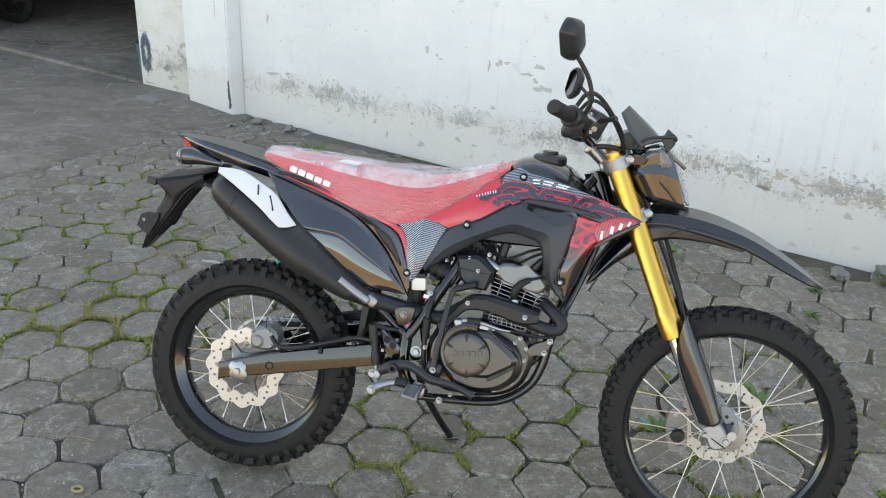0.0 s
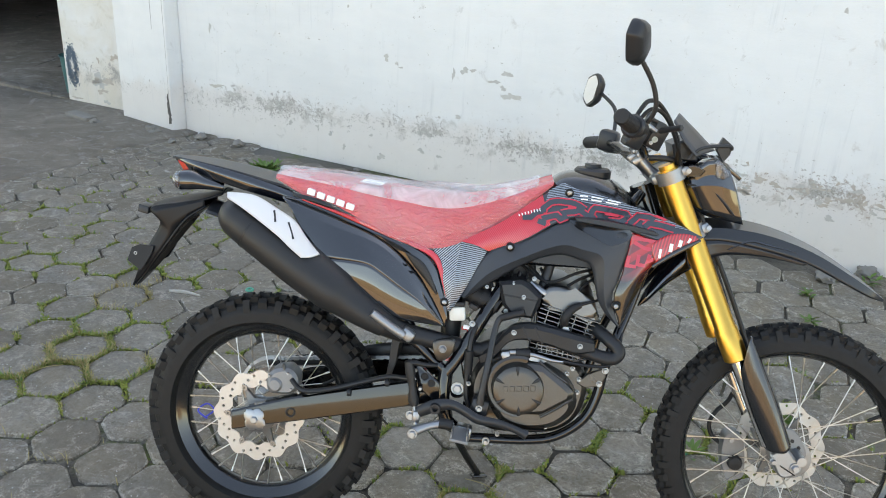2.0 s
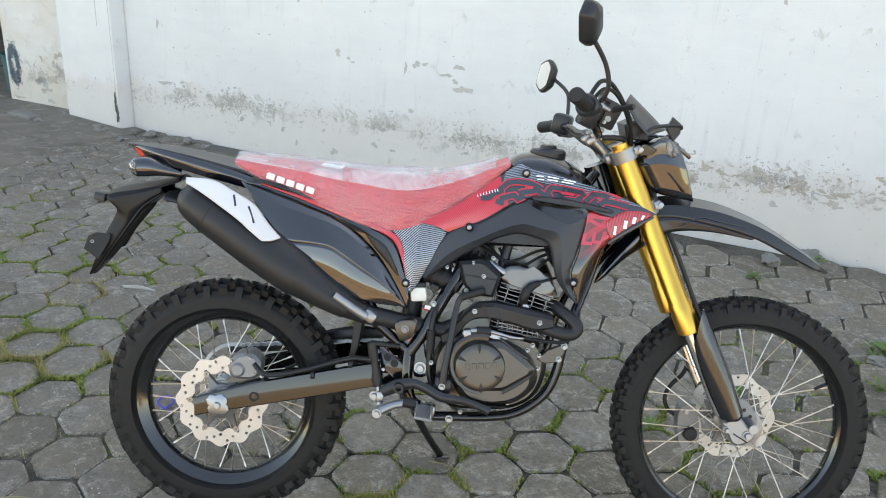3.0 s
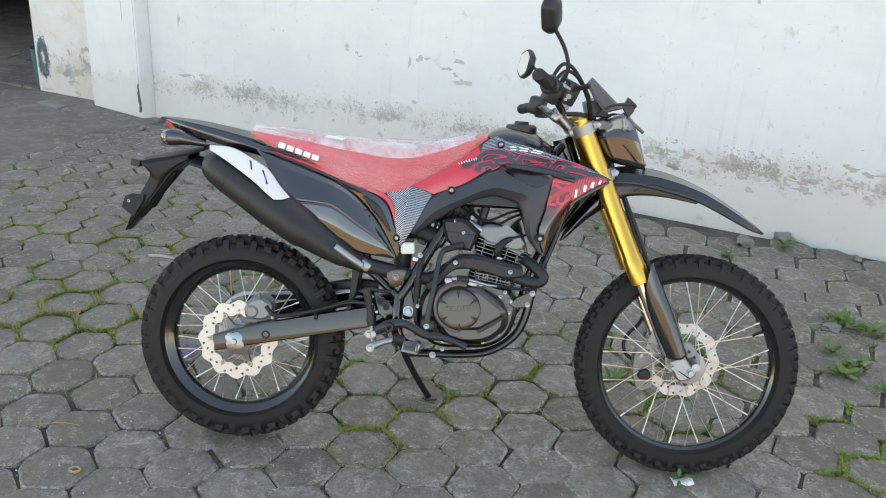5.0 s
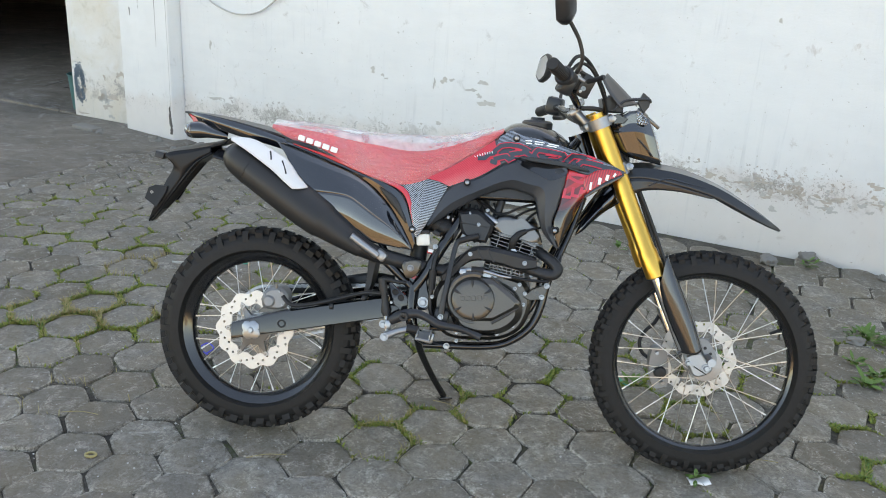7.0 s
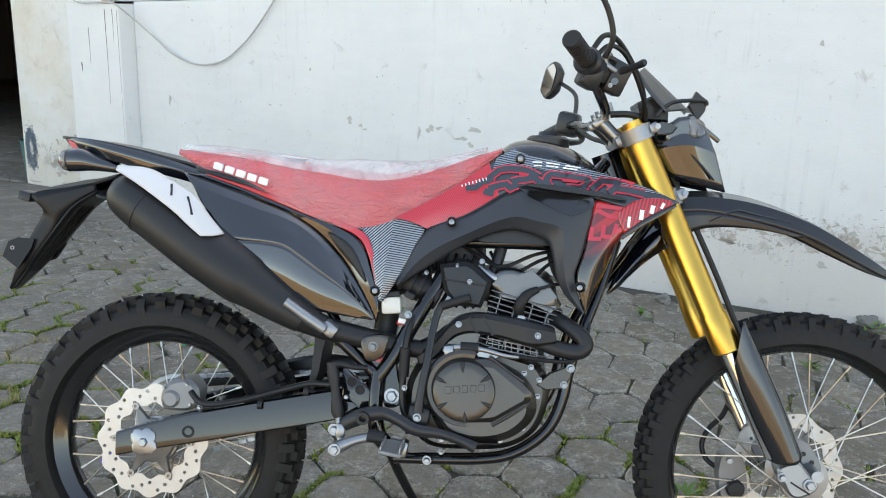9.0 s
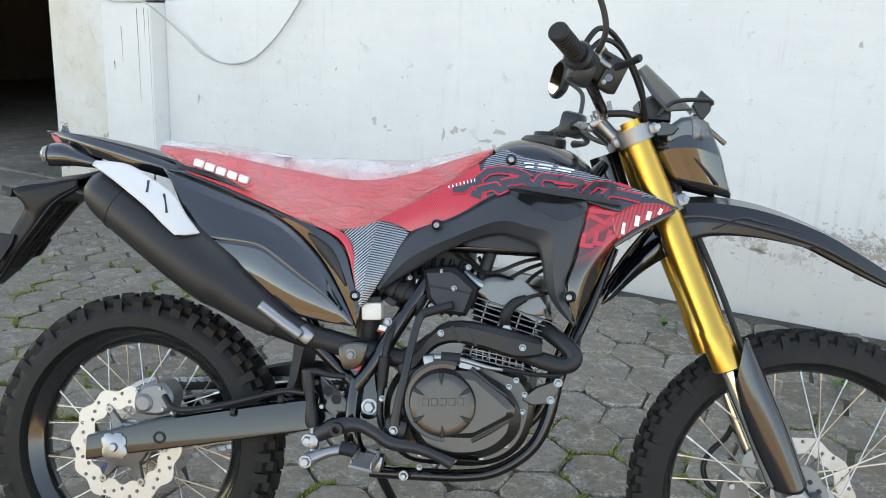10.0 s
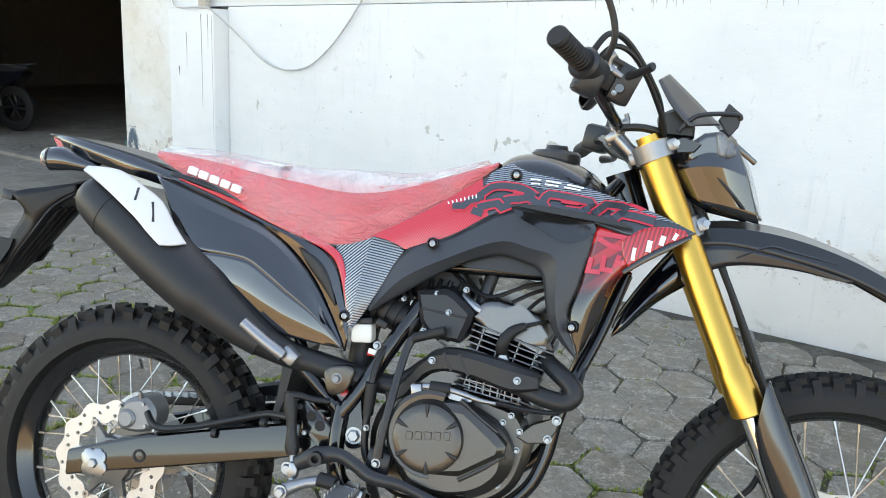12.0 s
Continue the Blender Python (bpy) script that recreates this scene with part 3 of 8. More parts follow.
class Skin:
    """A smooth panel through rows of (x, y, z) points; at(u, v) gives its surface."""

    def __init__(self, *rows, columns=40, lines=10, side=1, crisp=False):
        rows = [spline([(x, y * side, z) for x, y, z in r], columns) for r in rows]
        if crisp:  # straight facets between the rows
            k = len(rows) - 1
            lines = k * 4 + 1
            self.cols = [[rows[min(j // 4, k - 1)][i].lerp(rows[min(j // 4, k - 1) + 1][i], (j - 4 * min(j // 4, k - 1)) / 4) for j in range(lines)] for i in range(columns)]
        else:
            self.cols = [spline([r[i] for r in rows], lines) for i in range(columns)]
        self.nu, self.nv = columns, lines

    def at(self, u, v, off=0.0):
        a = min(max(u, 0), 1) * (self.nu - 1)
        b = min(max(v, 0), 1) * (self.nv - 1)
        i, j = min(int(a), self.nu - 2), min(int(b), self.nv - 2)
        f, g = a - i, b - j
        c = self.cols
        p = (c[i][j] * (1 - f) + c[i + 1][j] * f) * (1 - g) + (c[i][j + 1] * (1 - f) + c[i + 1][j + 1] * f) * g
        if off:
            du, dv = c[i + 1][j] - c[i][j], c[i][j + 1] - c[i][j]
            nrm = du.cross(dv).normalized()
            if nrm.y * p.y < 0:
                nrm = -nrm
            p = p + nrm * off
        return p

    def uv(self, x, z):
        """The (u, v) of the panel's point nearest to (x, z) in side view."""
        i, j = min(((i, j) for i in range(self.nu) for j in range(self.nv)), key=lambda q: (self.cols[q[0]][q[1]].x - x) ** 2 + (self.cols[q[0]][q[1]].z - z) ** 2)
        u, v, du, dv = i / (self.nu - 1), j / (self.nv - 1), 1 / self.nu, 1 / self.nv
        for _ in range(5):
            u, v = min(((u + a * du, v + b * dv) for a in (-1, 0, 1) for b in (-1, 0, 1)), key=lambda q: (self.at(*q).x - x) ** 2 + (self.at(*q).z - z) ** 2)
            du, dv = du / 2, dv / 2
        return u, v

    def mesh(self):
        bm = bmesh.new()
        add_grid(bm, self.cols)
        return bm

    def patch(self, corners, off=0.0012, nu=6, nv=3, bm=None):
        """A thin print on the panel between four (u, v) corners."""
        bm = bm or bmesh.new()
        a, b, c, d = [Vector((*p, 0)) for p in corners]
        rows = []
        for j in range(nv + 1):
            g = j / nv
            lo, hi = a.lerp(d, g), b.lerp(c, g)
            rows.append([self.at(*(lo.lerp(hi, i / nu))[:2], off) for i in range(nu + 1)])
        add_grid(bm, rows)
        return bm


def ribbon(skin, pts, width, off):
    """A flat stroke of that width along (u, v) points of a panel."""
    bm = bmesh.new()
    n = 5
    line = [(u0 + (u1 - u0) * i / n, v0 + (v1 - v0) * i / n) for (u0, v0), (u1, v1) in zip(pts, pts[1:]) for i in range(n)] + [pts[-1]]
    c = [skin.at(u, v, off) for u, v in line]
    lo, hi = [], []
    for i, (p, (u, v)) in enumerate(zip(c, line)):
        nrm = (skin.at(u, v, 0.01) - skin.at(u, v)).normalized()
        a = (p - c[i - 1]).normalized() if i else (c[1] - p).normalized()
        b = (c[i + 1] - p).normalized() if i + 1 < len(c) else a
        side = (nrm.cross(a) + nrm.cross(b)).normalized()
        side *= width / 2 / max(0.5, side.dot(nrm.cross(a).normalized()))
        lo.append(p - side)
        hi.append(p + side)
    add_grid(bm, [lo, hi])
    return bm


def ground_height(x, y):
    return -0.033 * max(0.0, y - 0.6)


# ---- the yard ----
WALL = pose(0, 3.15, 0, 0, 0, -23.5)  # local x along the wall, local y into it


def wall_block(name, x0, x1, y0, y1, z0, z1, material, label, category="wall", parent=None):
    bm = box(((x0 + x1) / 2, (y0 + y1) / 2, (z0 + z1) / 2), (x1 - x0, y1 - y0, z1 - z0), 0.008)
    for v in bm.verts:  # the ledge rises a little along the wall
        if 1.2 < v.co.z < 1.45:
            v.co.z += 0.0355 * (v.co.x + 0.36)
    ob = part(name, bm, material, parent)
    if parent is None:
        ob.matrix_world = WALL
        tagged(ob, label, category, kind="structure")
    return ob


def build_ground():
    near = [i * 0.5 for i in range(-20, 21)]
    ticks = [-400, -120, -40, -18] + near + [18, 40, 120, 400]
    bm = bmesh.new()
    add_grid(bm, [[(x, y, max(ground_height(x, y), -0.16) - 0.012) for x in ticks] for y in ticks])
    g = part("ground", bm, M_SOIL)
    tagged(g, "dark sandy soil with moss showing in the paving joints", "ground", kind="structure")
    # open yard beyond the building's shade: unseen, added for warm bounce light and reflections
    bm = bmesh.new()
    ys = [-40, -30, -20, -12, -8, -5, -2.75]
    add_grid(bm, [[(x, y, 0.004) for x in (-30, -20, -12, -8, -4, 0, 4, 8, 12, 20, 30)] for y in ys])
    yard = solid(part("yard", bm, M_YARD), 0.06)
    tagged(yard, "unseen sunlit sheet of dusty earth that bounces warm light", "yard", kind="structure")
    # concrete apron in front of the garage
    bm = bmesh.new()
    rows = []
    for i in range(64):
        y = -2.7 + i * 0.13
        edge = [v.x for v in spline([(-2.9, 0, 0), (-2.9, 0, 0), (-2.9, 0, 0), (-2.50, 0, 0), (-2.12, 0, 0), (-1.60, 0, 0), (-1.3, 0, 0)], 64)][i]
        edge += 0.16 * noise.noise(Vector((0, y * 2.3, 1))) + 0.10 * noise.noise(Vector((0, y * 6, 5)))
        rows.append([(x, y, ground_height(x, y) + h) for x, h in ((-9.5, 0.006), (-7, 0.006), (-5, 0.006), (-4, 0.006), (-3.2, 0.006), (edge - 0.3, 0.007), (edge - 0.08, 0.005), (edge, -0.003))])
    add_grid(bm, rows)
    a = solid(part("apron", bm, M_APRON), 0.06)
    tagged(a, "worn grey concrete apron with cement stains before the garage", "concrete", kind="structure")


def build_walls():
    w = wall_block("wall_main", -1.921, 14, 0, 0.3, -0.4, 1.335, M_WALL, "old white limewashed wall, flaking grey near its foot")
    # built to 5 m, above the view, so that its shadow covers the paving
    wall_block("wall_upper", -2.573, 14, 0.012, 0.3, 1.339, 5.0, M_WALL_B, "white limewashed upper wall set back above a thin ledge")
    bm = bmesh.new()
    plan = [(-2.573, 0.0), (-1.957, -0.095), (-1.923, 0.0), (-1.923, 0.3), (-2.573, 0.3)]
    vs = add_grid(bm, [[(x, y, z) for x, y in plan] for z in (-0.4, 1.262)], True)
    bm.faces.new(vs[0])
    bm.faces.new(vs[1])
    bmesh.ops.bevel(bm, geom=[e for e in bm.edges if e.calc_length() > 0.5], offset=0.009, segments=2, affect="EDGES", profile=0.5)
    pier = part("wall_pier", bm, M_WALL_B)
    pier.matrix_world = WALL
    tagged(pier, "white limewashed pier standing slightly proud of the wall", "wall", kind="structure")
    wall_block("wall_return", -3.335, -2.575, 0.12, 0.3, -0.4, 5.0, M_WALL_C, "stained cream limewashed wall beside the garage opening")
    wall_block("wall_column", -6.82, -6.42, -0.05, 0.3, -0.4, 2.4, M_WALL_B, "white limewashed column at the far side of the garage opening")
    wall_block("wall_west", -14, -6.822, 0, 0.3, -0.4, 5.0, M_WALL, "white limewashed wall beyond the garage opening")
    # unseen lintel, set low to keep light out of the garage
    wall_block("wall_lintel", -6.82, -3.337, 0, 0.3, 2.402, 5.0, M_WALL, "unseen white limewashed wall above the garage opening")
    # garage inside: unseen side walls and ceiling, and dark plaster, keep it dim
    wall_block("garage_floor", -12.5, -1.5, 0.202, 6.5, -0.4, -0.135, M_APRON, "dim dusty concrete garage floor", "floor")
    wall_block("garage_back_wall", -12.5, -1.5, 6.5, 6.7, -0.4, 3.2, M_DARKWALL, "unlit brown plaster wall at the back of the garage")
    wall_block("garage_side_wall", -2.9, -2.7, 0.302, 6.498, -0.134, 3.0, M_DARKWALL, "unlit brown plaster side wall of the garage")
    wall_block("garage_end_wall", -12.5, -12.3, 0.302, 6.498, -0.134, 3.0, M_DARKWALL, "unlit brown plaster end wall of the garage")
    wall_block("ceiling", -12.5, -1.5, 0.302, 6.7, 3.2, 3.35, M_DARKWALL, "unseen dark garage ceiling slab", "ceiling")
    # unseen roof slab, added with the tall wall to shut out the sun
    wall_block("roof", -14, 14, 0.302, 9.6, 4.5, 4.7, M_DARKWALL, "unseen flat roof slab behind the wall, shuts out the sun", "roof")
    wall_block("threshold", -6.40, -3.34, 0.10, 0.20, -0.3, -0.115, M_APRON, "low worn concrete sill across the garage opening", "sill")
    # a plain house, out of view, closes the yard and fills the bike's reflections
    h = part("house_wall", box((0, -22, 1.55), (50, 0.4, 4.1), 0.02), M_TAN)
    tagged(h, "tan plastered wall of the house across the yard", "wall", kind="structure")
    return w


TURN_P = radians(5.5)
# shift of the courses from a true lattice, fitted to paver centres in the camera's view: (power of x, power of y, shift
# in x, shift in y)
DRIFT = ((0, 0, 0.0106, -0.0556), (0, 1, -0.0154, 0.0112), (0, 2, -0.0197, 0.0963), (0, 3, -0.0010, -0.0260), (1, 0, -0.0396, 0.0365), (1, 1, -0.0290, 0.0084), (1, 2, -0.0018, 0.0452), (2, 0, 0.0042, -0.0002), (2, 1, -0.0018, 0.0023), (3, 0, 0.0046, -0.0118))


def drift(x, y):
    p, q = min(max(x, -1.9), 2.3) - 0.4, min(max(y, -0.6), 2.3) - 0.4
    ps, qs = (1.0, p, p * p, p * p * p), (1.0, q, q * q, q * q * q)
    terms = [(ps[a] * qs[b], c, d) for a, b, c, d in DRIFT]
    return sum(f * c for f, c, d in terms), sum(f * d for f, c, d in terms)


def lattice(u, v):
    """Place in the yard of the paving's own coordinates."""
    x = 0.422 + u * math.cos(TURN_P) - v * math.sin(TURN_P)
    y = -0.318 + u * math.sin(TURN_P) + v * math.cos(TURN_P)
    dx, dy = drift(x, y)
    return x + dx, y + dy


def unlattice(x, y):
    px, py = x, y
    for _ in range(3):
        dx, dy = drift(px, py)
        px, py = x - dx, y - dy
    px, py = px - 0.422, py + 0.318
    return px * math.cos(TURN_P) + py * math.sin(TURN_P), -px * math.sin(TURN_P) + py * math.cos(TURN_P)


def paver_mesh(k, rnd):
    """A worn hexagonal block: corners knocked off, edges rounded, top slightly crowned."""
    s = 0.125 * 0.956
    bm = bmesh.new()
    rim = bm.verts.layers.float.new("rim")
    corner = [Vector((s * (1 + rnd.uniform(-0.060, 0.035)) * math.cos(radians(60 * i + rnd.uniform(-2.5, 2.5))), s * (1 + rnd.uniform(-0.060, 0.035)) * math.sin(radians(60 * i + rnd.uniform(-2.5, 2.5))), 0)) for i in range(6)]
    out = []
    for i in range(6):
        a, b, c = corner[i - 1], corner[i], corner[(i + 1) % 6]
        cut = rnd.uniform(0.06, 0.17)
        out += [b.lerp(a, cut), b.lerp(c, cut)]

    def ring(f, z, jig):
        return [(p.x * (f + rnd.uniform(-jig, jig)), p.y * (f + rnd.uniform(-jig, jig)), z + rnd.uniform(-jig, jig) * 0.06) for p in out]

    vs = add_grid(bm, [ring(1.0, -0.05, 0), ring(0.998, -0.007, 0.005), ring(0.972, -0.0016, 0.010), ring(0.88, 0.0, 0.02)], True)
    top = bm.verts.new((rnd.uniform(-0.02, 0.02), rnd.uniform(-0.02, 0.02), 0.0015))
    last = vs[-1]
    for i in range(len(last)):
        bm.faces.new((last[i], last[(i + 1) % len(last)], top))
    me = bpy.data.meshes.new("paver")
    bmesh.ops.recalc_face_normals(bm, faces=bm.faces[:])
    for row, f in zip(vs, (1.0, 1.0, 0.9, 0.35)):
        for v in row:
            v[rim] = f
    bm.to_mesh(me)
    bm.free()
    me.materials.append(M_PAVER)
    for p in me.polygons:
        p.use_smooth = True
    me.set_sharp_from_angle(angle=radians(50))
    return me


def build_paving():
    rnd = random.Random(4)
    meshes = [paver_mesh(k, rnd) for k in range(16)]
    cells = []
    for i in range(-26, 44):
        for j in range(-26, 34):
            x, y = lattice(i * 0.1835, j * 0.2155 + (0.10775 if i % 2 else 0))
            if x < -2.9 or x > 5.6 or y < -2.6 or y > 3.15 - 0.435 * x - 0.09:
                continue
            if x < -1.7 and y > 3.15 - 0.435 * x - 0.20:
                continue
            cells.append((x, y, i * 0.1835, j * 0.2155 + (0.10775 if i % 2 else 0)))
    cells.sort(key=lambda c: math.hypot((c[0] - 0.7) * 0.75, c[1] - 0.5))
    floor = new("pavement")
    tagged(floor, "weathered grey hexagonal concrete pavers with mossy joints", "pavement", kind="structure")
    rest = bmesh.new()
    rest.verts.layers.float.new("rim")
    for n, (x, y, u, v) in enumerate(cells):
        # each block fills its cell where the courses spread
        (ax, ay), (bx, by), (cx, cy), (dx, dy) = lattice(u - 0.1, v), lattice(u + 0.1, v), lattice(u, v - 0.1), lattice(u, v + 0.1)
        wide = min(max(math.hypot(bx - ax, by - ay) / 0.2, 0.94), 1.3)
        deep = min(max(math.hypot(dx - cx, dy - cy) / 0.2, 0.94), 1.3)
        turn = math.degrees(0.5 * (math.atan2(by - ay, bx - ax) + math.atan2(dy - cy, dx - cx) - math.pi / 2))
        m = pose(x + rnd.gauss(0, 0.003), y + rnd.gauss(0, 0.003), ground_height(x, y) + rnd.uniform(-0.005, 0.003), rnd.uniform(-1.3, 1.3), rnd.uniform(-1.3, 1.3), turn + 180 * rnd.randrange(2) + rnd.gauss(0, 1.2)) @ Matrix.Diagonal((wide, deep, 1, 1))
        me = meshes[rnd.randrange(16)]
        if n < 300:
            ob = new("paver", me)
            ob.parent = floor
            ob.matrix_local = m
        else:
            k = len(rest.verts)
            rest.from_mesh(me)
            rest.verts.ensure_lookup_table()
            bmesh.ops.transform(rest, matrix=m, verts=rest.verts[k:])
    ob = part("outer_pavers", rest, M_PAVER, floor)
    ob["kind"] = "stuff"


build_ground()
build_walls()


# ---- the motorcycle ----
bike = new("motorcycle")
tagged(bike, "black and red trail motorcycle leaning on its side stand", "motorcycle")
bike.matrix_world = pose(0, -0.06, 0, -11, 0, 0)
REAR, FRONT = (0.008, 0.322), (1.403, 0.345)  # axles, (x, z)


def bolt(parent, x, y, z, r=0.008, material=None, label=""):
    """A hexagon-headed bolt that points to the right of the machine."""
    r *= 0.70
    bm = lathe([(0, y + 0.006), (r * 1.35, y + 0.006), (r * 1.35, y + 0.001), (0, y + 0.001)], x, z, 16, False)
    add_lathe(bm, [(0, y + 0.001), (r, y + 0.001), (r, y - 0.004), (r * 0.8, y - 0.006), (0, y - 0.006)], x, z, 6, False)
    return part("bolt", bm, material or M_STEEL, parent, label, smooth=25)


def panel_screw(x, y, z):
    """A button-head screw sunk in a black cup."""
    cup = part("panel_screw", lathe([(0.0075, y + 0.004), (0.0105, y + 0.004), (0.0105, y - 0.0015), (0.0085, y - 0.003), (0.0075, y - 0.001)], x, z, 24), M_CABLE, bike, "steel screw in a black cup")
    part("screw_head", lathe([(0, y - 0.002), (0.0025, y - 0.002), (0.003, y - 0.0035), (0.0055, y - 0.003), (0.0068, y + 0.003), (0, y + 0.003)], x, z, 20, False), M_STEEL, cup)


def tyre_mesh(cx, cz, radius, half, rim, pitch, knob):
    bm = bmesh.new()
    core = radius - knob
    prof = []
    for i in range(21):
        a = math.pi * (i / 20 - 0.5)
        prof.append((rim + (core - rim) * max(0.0, math.cos(a)) ** 0.62, half * 0.93 * math.sin(a)))
    # moulded rings on the sidewalls
    prof = [(q + (0.0012 if k in (2, 4, 16, 18) else 0.0), y * (1.03 if k in (2, 4, 16, 18) else 1.0)) for k, (q, y) in enumerate(prof)]
    prof.append((rim - 0.008, half * 0.62))
    prof.append((rim - 0.008, -half * 0.62))
    add_lathe(bm, prof, cx, cz, 96)
    tread = bmesh.new()

    def block(ang, y0, y1, length, lift, skew=0.0):
        def surf(y):
            s = min(0.999, abs(y) / (half * 0.93))
            return rim + (core - rim) * (math.sqrt(1 - s * s)) ** 0.62

        low, top = [], []
        for y, da in ((y0, -length / 2), (y1, -length / 2), (y1, length / 2), (y0, length / 2)):
            a = ang + (da + skew * (1 if y == y1 else -1)) / core
            r = surf(y)
            low.append((cx + (r - 0.004) * math.cos(a), y, cz + (r - 0.004) * math.sin(a)))
            b = ang + (da * 0.82 + skew * (1 if y == y1 else -1)) / core
            yy = (y0 + y1) / 2 + (y - (y0 + y1) / 2) * 0.86 + (0.25 * lift * (1 if y0 + y1 > 0 else -1) if abs(y0 + y1) > half * 0.6 else 0)
            top.append((cx + (r + lift) * math.cos(b), yy, cz + (r + lift) * math.sin(b)))
        vs = add_grid(tread, [low, top], True)
        tread.faces.new(vs[1])

    n = int(2 * math.pi * core / pitch)
    for k in range(n):
        a = 2 * math.pi * k / n
        step = math.pi / n
        block(a, -half * 0.22, half * 0.22, pitch * 0.46, knob)
        for s in (-1, 1):
            y0, y1 = sorted((s * half * 0.34, s * half * 0.58))
            block(a + step, y0, y1, pitch * 0.52, knob * 0.95, 0.004 * s)
            y0, y1 = sorted((s * half * (0.66 if k % 2 else 0.72), s * half * (0.82 if k % 2 else 0.90)))
            block(a, y0, y1, pitch * (0.62 if k % 2 else 0.52), knob * 1.05)
    return bm, tread


def disc_mesh(cx, cz, y, outer, inner, waves, holes, amp):
    """A wavy, drilled brake disc."""
    bm = bmesh.new()

    def loop(fn, n):
        vs = [bm.verts.new((cx + x, y, cz + z)) for x, z in (fn(2 * math.pi * k / n) for k in range(n))]
        return [bm.edges.new((vs[k], vs[(k + 1) % n])) for k in range(n)]

    edges = loop(lambda a: ((outer + amp * math.cos(waves * a)) * math.cos(a), (outer + amp * math.cos(waves * a)) * math.sin(a)), 120)
    edges += loop(lambda a: ((inner + amp * 0.8 * math.cos(waves * a)) * math.cos(a), (inner + amp * 0.8 * math.cos(waves * a)) * math.sin(a)), 80)
    for k in range(holes):
        b = 2 * math.pi * k / holes
        r = inner + (outer - inner) * (0.3, 0.72, 0.5)[k % 3]
        edges += loop(lambda a: (r * math.cos(b) + 0.0042 * math.cos(a), r * math.sin(b) + 0.0042 * math.sin(a)), 8)
    bmesh.ops.triangle_fill(bm, use_beauty=True, use_dissolve=False, edges=edges)
    return bm


def build_wheel(name, cx, cz, radius, half, rim_r, lip, knob, pitch, spokes, disc, disc_y, label):
    hub = part(name, lathe([(0, -0.062), (0.022, -0.062), (0.026, -0.05), (0.05, -0.048), (0.052, -0.038), (0.03, -0.03), (0.026, 0.0), (0.03, 0.03), (0.052, 0.038), (0.05, 0.048), (0.026, 0.05), (0.022, 0.062), (0, 0.062)], cx, cz, 32, False), M_ALU, bike, label)
    carcass, tread = tyre_mesh(cx, cz, radius, half, lip - 0.004, pitch, knob)
    part("tyre", carcass, M_RUBBER, hub, "black off-road tyre carcass")
    part("tread", tread, M_RUBBER, hub, "blocky off-road tread lugs")["kind"] = "stuff"
    w, d = half * 0.62, lip - rim_r
    prof = [(lip, w + 0.001), (lip + 0.001, w + 0.005), (lip - 0.003, w + 0.007), (lip - 0.005, w + 0.004), (rim_r + d * 0.45, w * 0.80), (rim_r - 0.004, w * 0.55), (rim_r - 0.010, w * 0.30), (rim_r - 0.011, 0.0)]
    part("rim", lathe([(q, -y) for q, y in prof] + [(q, y) for q, y in prof[-2::-1]] + [(rim_r + d * 0.6, w * 0.5), (rim_r + 0.002, 0.0), (rim_r + d * 0.6, -w * 0.5)], cx, cz, 96), M_RIM, hub, "black anodised rim")
    for s in (-1, 1):  # where the bead sits against the rim
        part("bead_line", lathe([(lip + 0.004, s * (w + 0.009)), (lip + 0.0075, s * (w + 0.0115)), (lip + 0.011, s * (w + 0.0095))], cx, cz, 96, False), M_RUBBER, hub)
    # valve stem
    a = radians(28)
    part("valve", tube([(cx + (rim_r - 0.012) * math.cos(a), 0, cz + (rim_r - 0.012) * math.sin(a)), (cx + (rim_r - 0.045) * math.cos(a), 0, cz + (rim_r - 0.045) * math.sin(a))], 0.0045, 8), M_GRIP, hub)
    for k in range(spokes):
        s = -1 if k % 2 else 1
        lean = (1 if (k // 2) % 2 else -1) * radians(56)
        a1 = 2 * math.pi * (k + 0.5) / spokes
        a0 = a1 + lean
        p0 = Vector((cx + 0.046 * math.cos(a0), s * 0.042, cz + 0.046 * math.sin(a0)))
        p1 = Vector((cx + (rim_r - 0.01) * math.cos(a1), s * 0.008, cz + (rim_r - 0.01) * math.sin(a1)))
        bm = tube([p0, p0.lerp(p1, 0.93), p0.lerp(p1, 0.935), p1], [0.0015, 0.0015, 0.0028, 0.0028], 6)
        part("spoke", bm, M_SPOKE, hub)
    d = part("brake_disc", disc_mesh(cx, cz, disc_y, disc[0], disc[1], disc[2], disc[3], disc[4]), M_DISC, hub, "drilled wavy steel brake disc", smooth=0)
    solid(d, 0.004, 0.0)
    sgn = 1 if disc_y > 0 else -1
    lobes = [((disc[1] + 0.012 if k % 4 == 0 else 0.046) * math.cos(radians(15 * k)), (disc[1] + 0.012 if k % 4 == 0 else 0.046) * math.sin(radians(15 * k))) for k in range(24)]
    spider = part("disc_carrier", prism([(cx + x, cz + z) for x, z in lobes], disc_y - 0.008 * sgn, disc_y + 0.0035 * sgn, 0.002, -0.001 * sgn), M_CAST_D, hub, "grey cast disc carrier")
    for k in range(6):
        b = radians(60 * k)
        part("rivet", lathe([(0.003, disc_y + 0.002 * sgn), (0.0075, disc_y + 0.002 * sgn), (0.0075, disc_y + 0.0065 * sgn), (0.003, disc_y + 0.0065 * sgn)], cx + (disc[1] + 0.004) * math.cos(b), cz + (disc[1] + 0.004) * math.sin(b), 16), M_STEEL, spider)
    return hub


